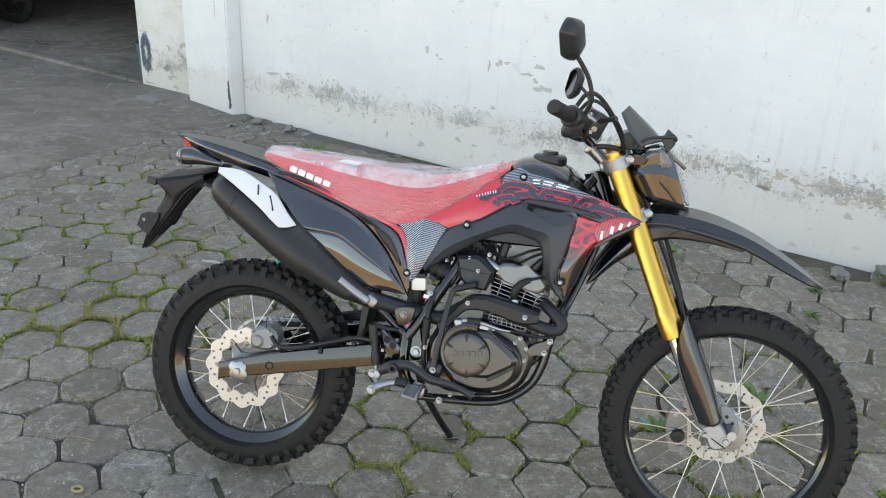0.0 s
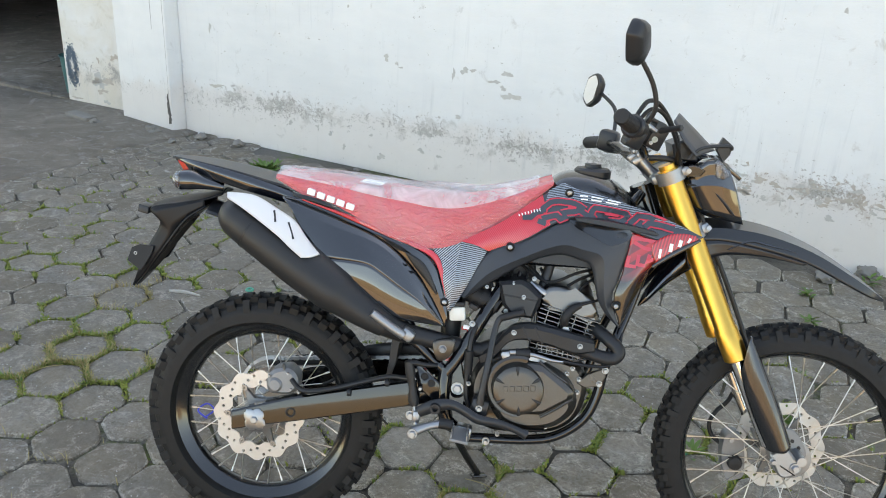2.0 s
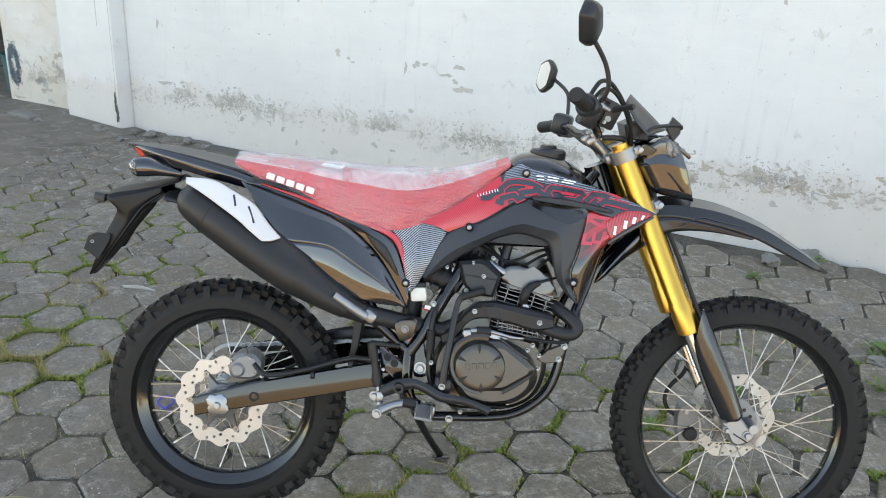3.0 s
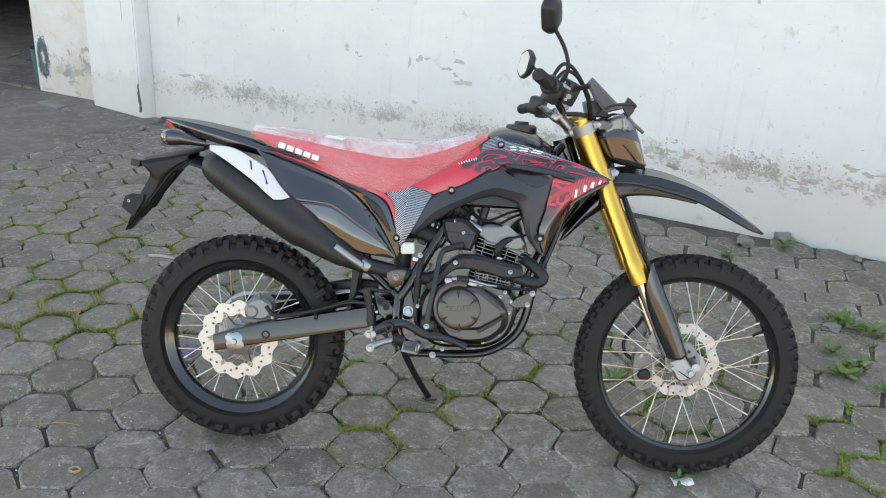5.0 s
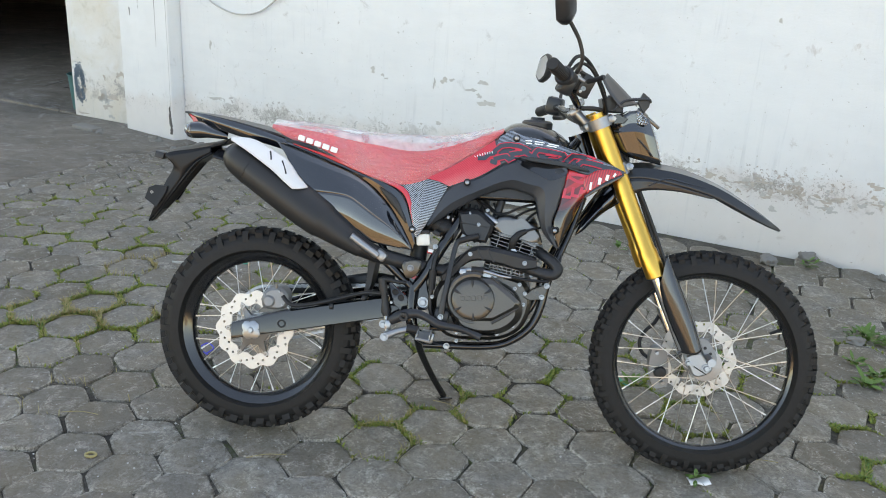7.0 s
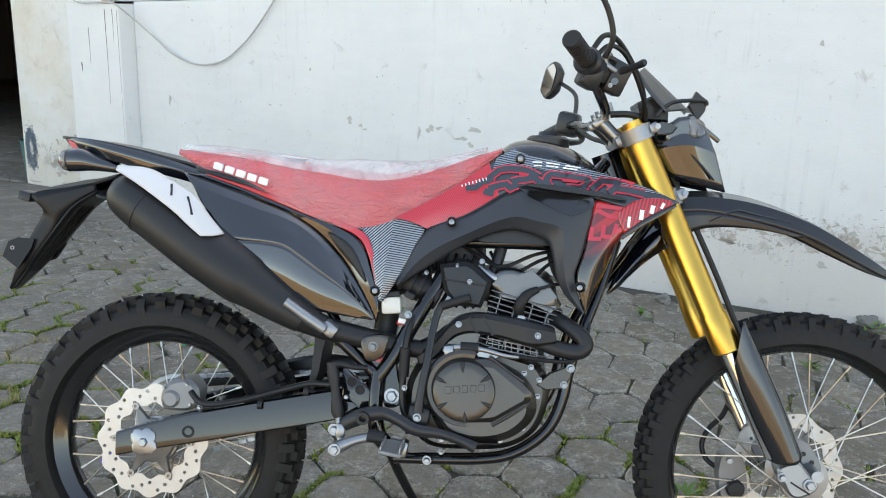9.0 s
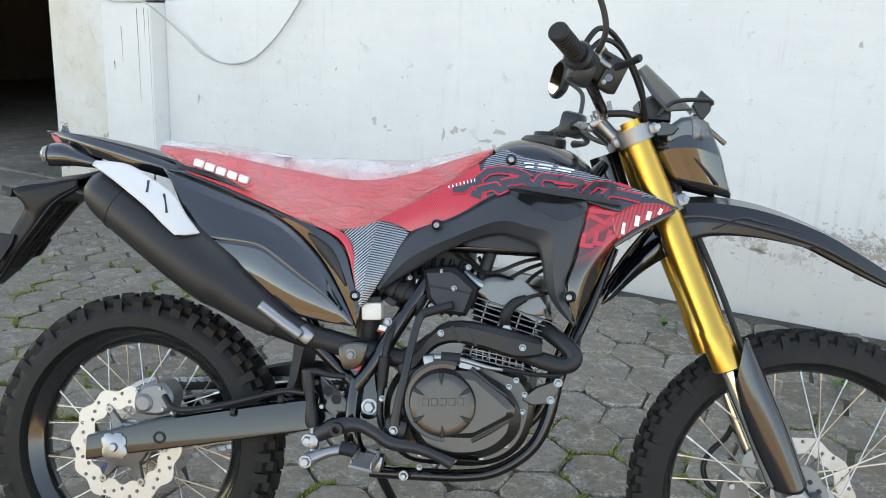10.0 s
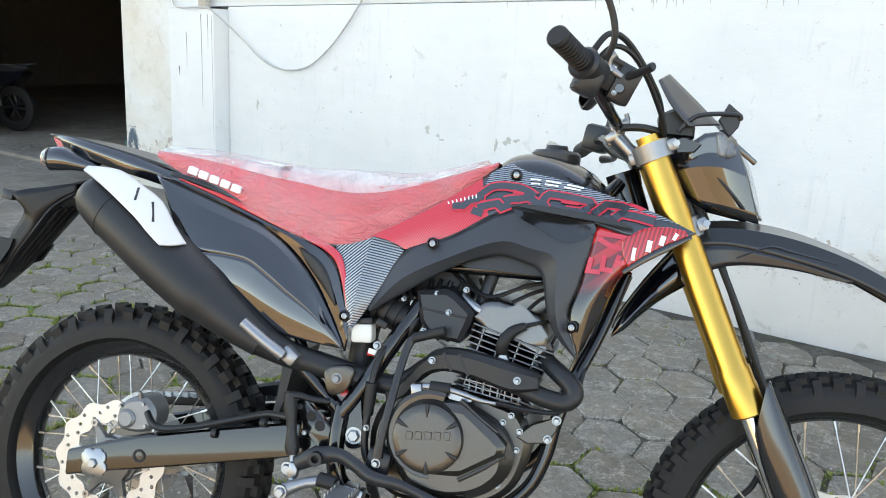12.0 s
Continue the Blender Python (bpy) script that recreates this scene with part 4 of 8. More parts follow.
front = build_wheel("front_wheel", 0, 0, 0.343, 0.043, 0.266, 0.280, 0.011, 0.036, 36, (0.118, 0.086, 10, 30, 0.004), 0.060, "spoked front wheel with black rim and knobbly tyre")
front.matrix_local = pose(1.3915, -0.038, 0.326, -6.2, 0, 0)
rear = build_wheel("rear_wheel", 0, 0, 0.318, 0.056, 0.217, 0.249, 0.015, 0.044, 36, (0.117, 0.078, 12, 36, 0.0050), -0.062, "spoked rear wheel with black rim and knobbly tyre")
rear.matrix_local = pose(0.020, -0.051, 0.315, -6.2, 0, 0)

# bodywork: panels are built for the right side and, where they repeat, for the left
for side in (1, -1):
    shroud_top = Skin(
        [(0.518, -0.113, 0.826), (0.621, -0.112, 0.885), (0.744, -0.078, 0.974), (0.781, -0.075, 0.974), (0.925, -0.112, 0.943), (1.015, -0.142, 0.918), (1.088, -0.155, 0.890)],
        [(0.555, -0.122, 0.822), (0.648, -0.120, 0.868), (0.755, -0.104, 0.938), (0.810, -0.108, 0.938), (0.925, -0.134, 0.914), (1.010, -0.150, 0.893), (1.078, -0.156, 0.884)],
        [(0.588, -0.120, 0.809), (0.672, -0.120, 0.843), (0.770, -0.122, 0.903), (0.845, -0.130, 0.903), (0.925, -0.142, 0.888), (1.000, -0.152, 0.872), (1.068, -0.154, 0.876)], columns=56, side=side)
    sh = solid(part("tank_shroud", shroud_top.mesh(), M_DARKGREY, bike, "upper radiator shroud with red and slate graphics"), 0.006)
    shroud_low = Skin(
        [(0.525, -0.112, 0.690), (0.588, -0.120, 0.806), (0.672, -0.121, 0.841), (0.775, -0.123, 0.901), (0.860, -0.132, 0.901), (0.923, -0.142, 0.886), (0.908, -0.142, 0.785), (0.894, -0.138, 0.724), (0.917, -0.134, 0.653)],
        [(0.534, -0.128, 0.690), (0.591, -0.134, 0.756), (0.677, -0.138, 0.806), (0.760, -0.142, 0.842), (0.815, -0.146, 0.836), (0.862, -0.150, 0.820), (0.871, -0.150, 0.742), (0.883, -0.144, 0.698), (0.916, -0.134, 0.652)],
        [(0.540, -0.122, 0.690), (0.592, -0.120, 0.728), (0.680, -0.118, 0.785), (0.754, -0.120, 0.814), (0.805, -0.125, 0.808), (0.838, -0.130, 0.792), (0.858, -0.132, 0.722), (0.880, -0.132, 0.684), (0.915, -0.132, 0.651)], columns=64, side=side, crisp=True)
    solid(part("side_shroud", shroud_low.mesh(), M_SHROUD, bike, "satin charcoal lower shroud arching over the engine", smooth=14), 0.006)
    # black ribbon laid along the seam in place of the gap's shade
    part("seam_line", ribbon(shroud_top, [(0.02 + 0.07 * k, 0.995) for k in range(12)], 0.003, 0.0015), M_CABLE, sh)
    front_panel = Skin(
        [(0.926, -0.144, 0.886), (0.910, -0.144, 0.785), (0.897, -0.140, 0.724), (0.918, -0.136, 0.654)],
        [(1.000, -0.156, 0.872), (0.952, -0.156, 0.795), (0.925, -0.148, 0.728), (0.919, -0.138, 0.653)],
        [(1.068, -0.150, 0.874), (0.985, -0.140, 0.813), (0.950, -0.132, 0.731), (0.920, -0.130, 0.652)], columns=40, side=side)
    fp = solid(part("shroud_front_panel", front_panel.mesh(), M_FADE, bike, "shroud front panel with red stripes fading to black"), 0.005)
    tri = Skin(
        [(0.446, -0.109, 0.815), (0.474, -0.119, 0.733), (0.495, -0.120, 0.652)],
        [(0.522, -0.109, 0.834), (0.508, -0.126, 0.735), (0.499, -0.122, 0.652)],
        [(0.586, -0.118, 0.809), (0.532, -0.118, 0.700), (0.503, -0.118, 0.652)], columns=30, side=side)
    back = Skin(*[[tuple(tri.at(u, v)) for u in (0, 0.25, 0.5, 0.75, 1)] for v in (0.0, 0.25, 0.5)], columns=24)
    fore = Skin(*[[tuple(tri.at(u, v)) for u in (0, 0.25, 0.5, 0.75, 1)] for v in (0.5, 0.75, 1.0)], columns=24)
    tr = solid(part("frame_cover", back.mesh(), M_HATCH, bike, "triangular cover with fine blue-grey hatching"), 0.005)
    solid(part("front_half", fore.mesh(), M_HATCH_F, tr), 0.005)
    strip = Skin(
        [(0.122, -0.1165, 0.897), (0.223, -0.1165, 0.865), (0.284, -0.1165, 0.843), (0.344, -0.1165, 0.821), (0.391, -0.1165, 0.808), (0.433, -0.1165, 0.790), (0.461, -0.1165, 0.760), (0.477, -0.1165, 0.714), (0.494, -0.1165, 0.667)],
        [(0.100, -0.1180, 0.898), (0.198, -0.1180, 0.868), (0.264, -0.1180, 0.844), (0.322, -0.1180, 0.823), (0.371, -0.1210, 0.804), (0.415, -0.1210, 0.775), (0.450, -0.1210, 0.735), (0.474, -0.1200, 0.684), (0.495, -0.1200, 0.631)],
        [(0.071, -0.1145, 0.901), (0.162, -0.1145, 0.873), (0.236, -0.1145, 0.849), (0.291, -0.1145, 0.829), (0.336, -0.1145, 0.805), (0.381, -0.1145, 0.770), (0.423, -0.1145, 0.723), (0.461, -0.1145, 0.663), (0.491, -0.1145, 0.606)], columns=44, side=side, crisp=True)
    st = solid(part("side_strip", strip.mesh(), M_GLOSS, bike, "gloss black frame trim with a red stripe", smooth=20), 0.005)
    for name, skin_rows, material, label in (
            ("red_stripe", (
        [(0.121, -0.1170, 0.900), (0.174, -0.1170, 0.886), (0.222, -0.1170, 0.874), (0.283, -0.1170, 0.855), (0.343, -0.1170, 0.833), (0.384, -0.1170, 0.822)],
        [(0.122, -0.1178, 0.897), (0.175, -0.1178, 0.881), (0.224, -0.1178, 0.865), (0.285, -0.1178, 0.843), (0.345, -0.1178, 0.822), (0.392, -0.1178, 0.808)]), M_RED, "bright red stripe below the seat"),
            ("lower_stripe", (
        [(0.385, -0.1200, 0.822), (0.432, -0.1200, 0.807), (0.465, -0.1200, 0.787), (0.479, -0.1200, 0.755), (0.489, -0.1200, 0.715), (0.497, -0.1200, 0.678)],
        [(0.393, -0.1215, 0.808), (0.435, -0.1215, 0.791), (0.457, -0.1215, 0.773), (0.470, -0.1215, 0.747), (0.482, -0.1215, 0.710), (0.494, -0.1215, 0.671)]), M_PINK, "red stripe beside the hatching"),
            # raised dark patch that stands for the shade in a hollow
            ("recess", (
        [(0.383, -0.1235, 0.791), (0.411, -0.1235, 0.781), (0.435, -0.1235, 0.763), (0.453, -0.1235, 0.733), (0.467, -0.1235, 0.692)],
        [(0.384, -0.1215, 0.788), (0.405, -0.1215, 0.759), (0.424, -0.1215, 0.738), (0.443, -0.1215, 0.717), (0.465, -0.1215, 0.690)]), M_MATT, "matt black patch standing for a hollow in the trim")):
        piece = Skin(*skin_rows, columns=36, lines=4, side=side)
        solid(part(name, piece.mesh(), material, st, label), 0.002)
    rail_skin = Skin(
        [(0.094, -0.1100, 0.913), (0.156, -0.1100, 0.902), (0.218, -0.1100, 0.886), (0.266, -0.1100, 0.871), (0.315, -0.1100, 0.855), (0.363, -0.1100, 0.837), (0.410, -0.1100, 0.819), (0.448, -0.1100, 0.806)],
        [(0.101, -0.1145, 0.905), (0.162, -0.1145, 0.892), (0.221, -0.1145, 0.876), (0.270, -0.1145, 0.861), (0.318, -0.1145, 0.844), (0.366, -0.1145, 0.828), (0.413, -0.1145, 0.813), (0.450, -0.1145, 0.800)], columns=30, lines=4, side=side)
    solid(part("seat_rail", rail_skin.mesh(), M_SATIN, bike, "black plastic edge under the seat"), 0.004)
    cover = Skin(
        [(0.072, -0.1165, 0.901), (0.163, -0.1165, 0.873), (0.237, -0.1165, 0.849), (0.292, -0.1165, 0.829), (0.337, -0.1165, 0.806), (0.382, -0.1165, 0.770), (0.424, -0.1165, 0.723), (0.462, -0.1165, 0.664), (0.488, -0.1165, 0.615)],
        [(0.096, -0.1270, 0.876), (0.166, -0.1300, 0.854), (0.240, -0.1310, 0.831), (0.294, -0.1300, 0.815), (0.335, -0.1290, 0.795), (0.376, -0.1270, 0.761), (0.416, -0.1240, 0.716), (0.455, -0.1210, 0.660), (0.487, -0.1180, 0.615)],
        [(0.128, -0.1400, 0.823), (0.180, -0.1440, 0.807), (0.246, -0.1460, 0.797), (0.298, -0.1450, 0.788), (0.336, -0.1420, 0.767), (0.376, -0.1380, 0.735), (0.418, -0.1320, 0.697), (0.457, -0.1260, 0.653), (0.488, -0.1190, 0.614)],
        [(0.160, -0.1500, 0.771), (0.194, -0.1560, 0.766), (0.256, -0.1580, 0.765), (0.301, -0.1570, 0.759), (0.336, -0.1530, 0.737), (0.376, -0.1470, 0.708), (0.421, -0.1390, 0.678), (0.458, -0.1300, 0.645), (0.487, -0.1200, 0.613)], columns=56, side=side, crisp=True)
    sc = solid(part("side_cover", cover.mesh(), M_GLOSS, bike, "gloss black side cover", smooth=13), 0.005)
    lower = Skin(
        [(0.160, -0.1500, 0.771), (0.194, -0.1560, 0.766), (0.256, -0.1580, 0.765), (0.301, -0.1570, 0.759), (0.336, -0.1530, 0.737), (0.376, -0.1470, 0.708), (0.421, -0.1390, 0.678), (0.458, -0.1300, 0.645), (0.487, -0.1200, 0.613)],
        [(0.164, -0.1490, 0.748), (0.200, -0.1550, 0.735), (0.253, -0.1570, 0.722), (0.298, -0.1560, 0.707), (0.336, -0.1520, 0.688), (0.376, -0.1460, 0.667), (0.420, -0.1380, 0.648), (0.456, -0.1290, 0.630), (0.487, -0.1200, 0.612)],
        [(0.166, -0.1420, 0.724), (0.201, -0.1470, 0.707), (0.246, -0.1480, 0.682), (0.290, -0.1470, 0.659), (0.332, -0.1440, 0.642), (0.373, -0.1390, 0.627), (0.416, -0.1330, 0.620), (0.453, -0.1260, 0.615), (0.486, -0.1190, 0.611)], columns=56, lines=10, side=side)
    solid(part("lower_face", lower.mesh(), M_GLOSS, sc), 0.005)
    tail = Skin(
        [(-0.243, -0.018, 0.968), (-0.160, -0.050, 0.961), (-0.053, -0.066, 0.944), (0.050, -0.078, 0.921), (0.138, -0.088, 0.896), (0.237, -0.096, 0.870), (0.36, -0.104, 0.824)],
        [(-0.226, -0.024, 0.950), (-0.155, -0.058, 0.947), (-0.050, -0.076, 0.926), (0.055, -0.088, 0.905), (0.148, -0.096, 0.876), (0.245, -0.102, 0.850), (0.365, -0.108, 0.81)],
        [(-0.190, -0.028, 0.915), (-0.130, -0.055, 0.920), (-0.040, -0.070, 0.902), (0.070, -0.080, 0.880), (0.160, -0.090, 0.855), (0.255, -0.098, 0.832), (0.37, -0.102, 0.795)], columns=44, side=side)
    solid(part("tail_side", tail.mesh(), M_GLOSS, bike, "gloss black tail fairing side"), 0.005)
    cowl = Skin(
        [(1.010, -0.052, 1.020), (1.056, -0.078, 1.040), (1.110, -0.080, 1.066), (1.144, -0.070, 1.056)],
        [(1.040, -0.080, 0.985), (1.070, -0.094, 1.000), (1.120, -0.096, 1.005), (1.170, -0.082, 0.992)],
        [(1.075, -0.080, 0.945), (1.105, -0.086, 0.930), (1.150, -0.086, 0.922), (1.196, -0.076, 0.914)], columns=24, side=side, crisp=True)
    solid(part("headlight_cowl", cowl.mesh(), M_GLOSS, bike, "gloss black headlight cowl side", smooth=15), 0.005)

    if side == 1:
        # prints on the right side
        part("red_print", shroud_top.patch([(0.0, 0.0), (0.28, 0.0), (0.27, 1.0), (0.0, 1.0)], 0.0012, 18, 8), M_REDHATCH, sh, "red hatched print")
        part("grey_print", shroud_top.patch([(0.30, 0.0), (0.93, 0.0), (0.78, 0.42), (0.27, 0.46)], 0.0014, 26, 6), M_HATCH_T, sh, "blue-grey hatched print")
        for pts in ([(0.264, 0.53), (0.268, 0.41), (0.296, 0.38), (0.358, 0.54), (0.453, 0.61), (0.474, 0.68)],
                    [(0.321, 0.78), (0.377, 0.81), (0.421, 0.76)],
                    [(0.208, 0.30), (0.226, 0.44), (0.245, 0.41), (0.264, 0.48)],
                    [(0.239, 0.64), (0.258, 0.83)],
                    [(0.252, 0.65), (0.302, 0.78), (0.310, 0.94), (0.34, 0.92)],
                    [(0.484, 0.95), (0.484, 0.81), (0.541, 0.53), (0.597, 0.44), (0.642, 0.39), (0.650, 0.49)],
                    [(0.560, 0.85), (0.616, 0.75), (0.642, 0.56)],
                    [(0.654, 0.68), (0.686, 0.32), (0.730, 0.23), (0.755, 0.24)],
                    [(0.717, 0.62), (0.733, 0.42), (0.786, 0.34), (0.850, 0.30)],
                    [(0.40, 0.60), (0.46, 0.88)]):
            stroke = part("red_stroke", ribbon(shroud_top, pts, 0.0200, 0.0024), M_PINK, sh, "red outline of a block stroke", smooth=0)
            part("slate_core", ribbon(shroud_top, pts, 0.0130, 0.0032), M_DARKGREY, stroke, smooth=0)
        for pts in ([(0.566, 0.63), (0.616, 0.55)], [(0.755, 0.08), (0.80, 0.06), (0.79, 0.16)], [(0.36, 0.66), (0.41, 0.70)]):
            part("red_stroke", ribbon(shroud_top, pts, 0.0060, 0.0036), M_PINK, sh, "short red bar", smooth=0)
        for k in range(8):
            u, v = 0.205 + 0.0075 * k, 0.14 + 0.032 * k
            part("white_tick", shroud_top.patch([(u, v), (u + 0.0025, v), (u + 0.0005, v + 0.08), (u - 0.002, v + 0.08)], 0.0038, 2, 2), M_LETTER, sh)
        for k in range(3):
            u, v = 0.500 + 0.046 * k, 0.335 - 0.075 * k
            for du, dv in ((0.004, -0.04), (-0.004, 0.06)):
                part("white_mark", ribbon(shroud_top, [(u + du, v + dv), (u + du + 0.034, v + dv - 0.055)], 0.0040, 0.0040), M_LETTER, sh, "slanting white mark", smooth=0)
        fin_top = [(0.787, 0.912), (0.829, 0.912), (0.869, 0.910), (0.927, 0.903), (0.975, 0.894), (0.985, 0.889)]
        fin_low = [(0.985, 0.887), (0.928, 0.893), (0.870, 0.898), (0.821, 0.903), (0.790, 0.907)]
        part("air_fin", prism(fin_top + fin_low, -0.128, -0.160, 0.001, 0.001), M_SATIN, sh, "thin black fin under the graphics")
        corner = Skin([(0.970, -0.1595, 0.866), (1.003, -0.1600, 0.889), (1.040, -0.1595, 0.8955), (1.072, -0.1585, 0.892)],
                      [(0.974, -0.1600, 0.842), (1.010, -0.1610, 0.866), (1.044, -0.1605, 0.882), (1.074, -0.1590, 0.888)],
                      [(0.984, -0.1595, 0.822), (1.017, -0.1605, 0.847), (1.047, -0.1600, 0.868), (1.076, -0.1590, 0.884)], columns=24, lines=8)
        rc = solid(part("red_corner", corner.mesh(), M_REDLINES, fp, "bright red corner with fine stripes"), 0.003)
        for k in range(4):
            u = 0.12 + 0.205 * k
            part("white_mark", ribbon(corner, [(u + 0.07, 0.48), (u, 0.84)], 0.0085 if k % 3 else 0.006, 0.0012), M_LETTER, rc, "slanting white mark", smooth=0)
        part("black_trim", tube([(0.978, -0.158, 0.812), (1.012, -0.1605, 0.839), (1.045, -0.160, 0.861), (1.082, -0.158, 0.883)], [0.004, 0.0055, 0.006, 0.003], 10, 16, 0.5), M_SMOOTH, fp)
        for pts in ([(0.057, 0.04), (0.031, 0.32), (0.031, 0.42)], [(0.088, 0.10), (0.113, 0.29), (0.113, 0.44)], [(0.189, 0.07), (0.258, 0.09), (0.264, 0.30)], [(0.17, 0.25), (0.245, 0.30), (0.258, 0.49)], [(0.157, 0.42), (0.22, 0.46), (0.195, 0.59)]):
            part("red_stroke", ribbon(front_panel, pts, 0.0085, 0.002), M_PINK, fp, "red block stroke", smooth=0)
        scoop = Skin(*[[tuple(shroud_low.at(*shroud_low.uv(x, z), off)) for x, z in line] for off, line in (
            (0.0015, ((0.776, 0.897), (0.82, 0.896), (0.87, 0.892), (0.914, 0.885))), (0.0008, ((0.787, 0.890), (0.824, 0.884), (0.872, 0.874), (0.917, 0.876))), (0.0015, ((0.797, 0.883), (0.834, 0.868), (0.875, 0.851), (0.910, 0.862))))], columns=30, lines=8)
        part("shroud_insert", scoop.mesh(), M_SMOOTH, bike, "smooth black shroud insert")
        for x, y, z in ((0.640, -0.132, 0.826), (0.903, -0.151, 0.708), (0.773, -0.098, 0.962), (0.487, -0.123, 0.674)):
            panel_screw(x, y, z)

# tank, seat and tail top
rows = []
for x, z, w in ((0.690, 0.955, 0.05), (0.727, 0.979, 0.075), (0.757, 1.000, 0.080), (0.799, 1.008, 0.085), (0.842, 1.005, 0.092), (0.897, 0.984, 0.100), (0.931, 0.958, 0.100), (0.965, 0.920, 0.09)):
    rows.append([(x, w * math.sin(a) , z - 0.055 * (1 - math.cos(a)) ** 1.2) for a in (radians(-100 + 200 * k / 16) for k in range(17))])
part("tank", Skin(*rows, columns=24, lines=20).mesh(), M_SMOOTH, bike, "smooth black fuel tank top")
part("fuel_cap", lathe([(0, -0.012), (0.046, -0.012), (0.046, 0.004), (0.040, 0.010), (0.022, 0.012), (0.020, 0.02), (0, 0.02)], 0, 0, 28, False), M_SATIN, bike, "black plastic fuel cap").matrix_local = pose(0.832, 0.0, 1.006, 90, 0, 0)
SEAT = ((0.045, 0.938, 0.952, 0.075), (0.12, 0.905, 0.950, 0.095), (0.20, 0.878, 0.946, 0.108), (0.30, 0.842, 0.936, 0.116), (0.38, 0.815, 0.928, 0.118), (0.44, 0.803, 0.922, 0.117), (0.50, 0.815, 0.922, 0.113), (0.57, 0.852, 0.934, 0.107), (0.65, 0.905, 0.957, 0.098), (0.70, 0.945, 0.974, 0.088), (0.735, 0.975, 0.985, 0.075))
rows = []
for x, lo, hi, w in SEAT:
    h = hi - lo
    rows.append([(x, -w * 1.0, lo), (x, -w * 1.02, lo + h * 0.35), (x, -w * 0.97, lo + h * 0.66), (x, -w * 0.86, lo + h * 0.86), (x, -w * 0.6, hi - 0.004), (x, 0, hi),
                 (x, w * 0.6, hi - 0.004), (x, w * 0.86, lo + h * 0.86), (x, w * 0.97, lo + h * 0.66), (x, w * 1.02, lo + h * 0.35), (x, w * 1.0, lo)])
seat_skin = Skin(*rows, columns=44, lines=60)
seat = part("seat", seat_skin.mesh(), M_SEAT, bike, "red vinyl seat still wrapped in clear polythene")
rnd = random.Random(7)
rows = []
for x, lo, hi, w in SEAT[:-1]:
    h = hi - lo
    rows.append([(x + rnd.uniform(-.004, .004), y * w, z + rnd.uniform(0.001, 0.006) + (0.016 * math.exp(-((x - 0.47) / 0.09) ** 2) if abs(y) < 0.9 else 0)) for y, z in ((-0.97, lo + h * 0.80), (-0.90, lo + h * 0.92), (-0.66, hi + 0.002), (-0.3, hi + 0.006), (0, hi + 0.008), (0.3, hi + 0.006), (0.66, hi + 0.002), (0.90, lo + h * 0.92), (0.97, lo + h * 0.80))])
part("polythene_wrap", Skin(*rows, columns=30, lines=50).mesh(), M_FILM, seat, "crumpled cloudy polythene sheet")
for side in (-1, 1):
    rows = []
    for x, lo, hi, w in SEAT:
        h = hi - lo
        rows.append([(x, side * y * w, z + rnd.uniform(-0.002, 0.002)) for y, z in ((1.03, lo - 0.004), (1.05, lo + h * 0.35), (1.01, lo + h * 0.66), (0.93, lo + h * 0.86), (0.72, hi))])
    part("side_film", Skin(*rows, columns=24, lines=60).mesh(), M_FILM_S, seat, "clear polythene drawn tight over the side")
for k in range(5):
    x, z = 0.1425 + 0.0250 * k, 0.9160 - 0.0066 * k
    bm = box((0, 0, 0), (0.0195, 0.014, 0.0145), 0.0018, (0, 0, 0), 1)
    for v in bm.verts:
        v.co = Vector((x + v.co.x + 0.25 * v.co.z, -0.1035 - 0.0028 * k + v.co.y, z + v.co.z - 0.27 * v.co.x))
    part("white_mark", bm, M_LETTER, seat, "bold white mark")
part("white_tape", seat_skin.patch([(0.40, 0.255), (0.50, 0.265), (0.50, 0.32), (0.40, 0.31)], 0.009, 4, 4), M_LETTER, seat, "strip of white tape")
add = [[(x, y * w, z) for y in (-1, -0.5, 0, 0.5, 1)] for x, z, w in ((-0.245, 0.968, 0.018), (-0.16, 0.962, 0.050), (-0.053, 0.946, 0.066), (0.05, 0.926, 0.078), (0.10, 0.915, 0.082))]
solid(part("tail_top", Skin(*add, columns=12, lines=20).mesh(), M_SATIN, bike, "black tail top"), 0.006)


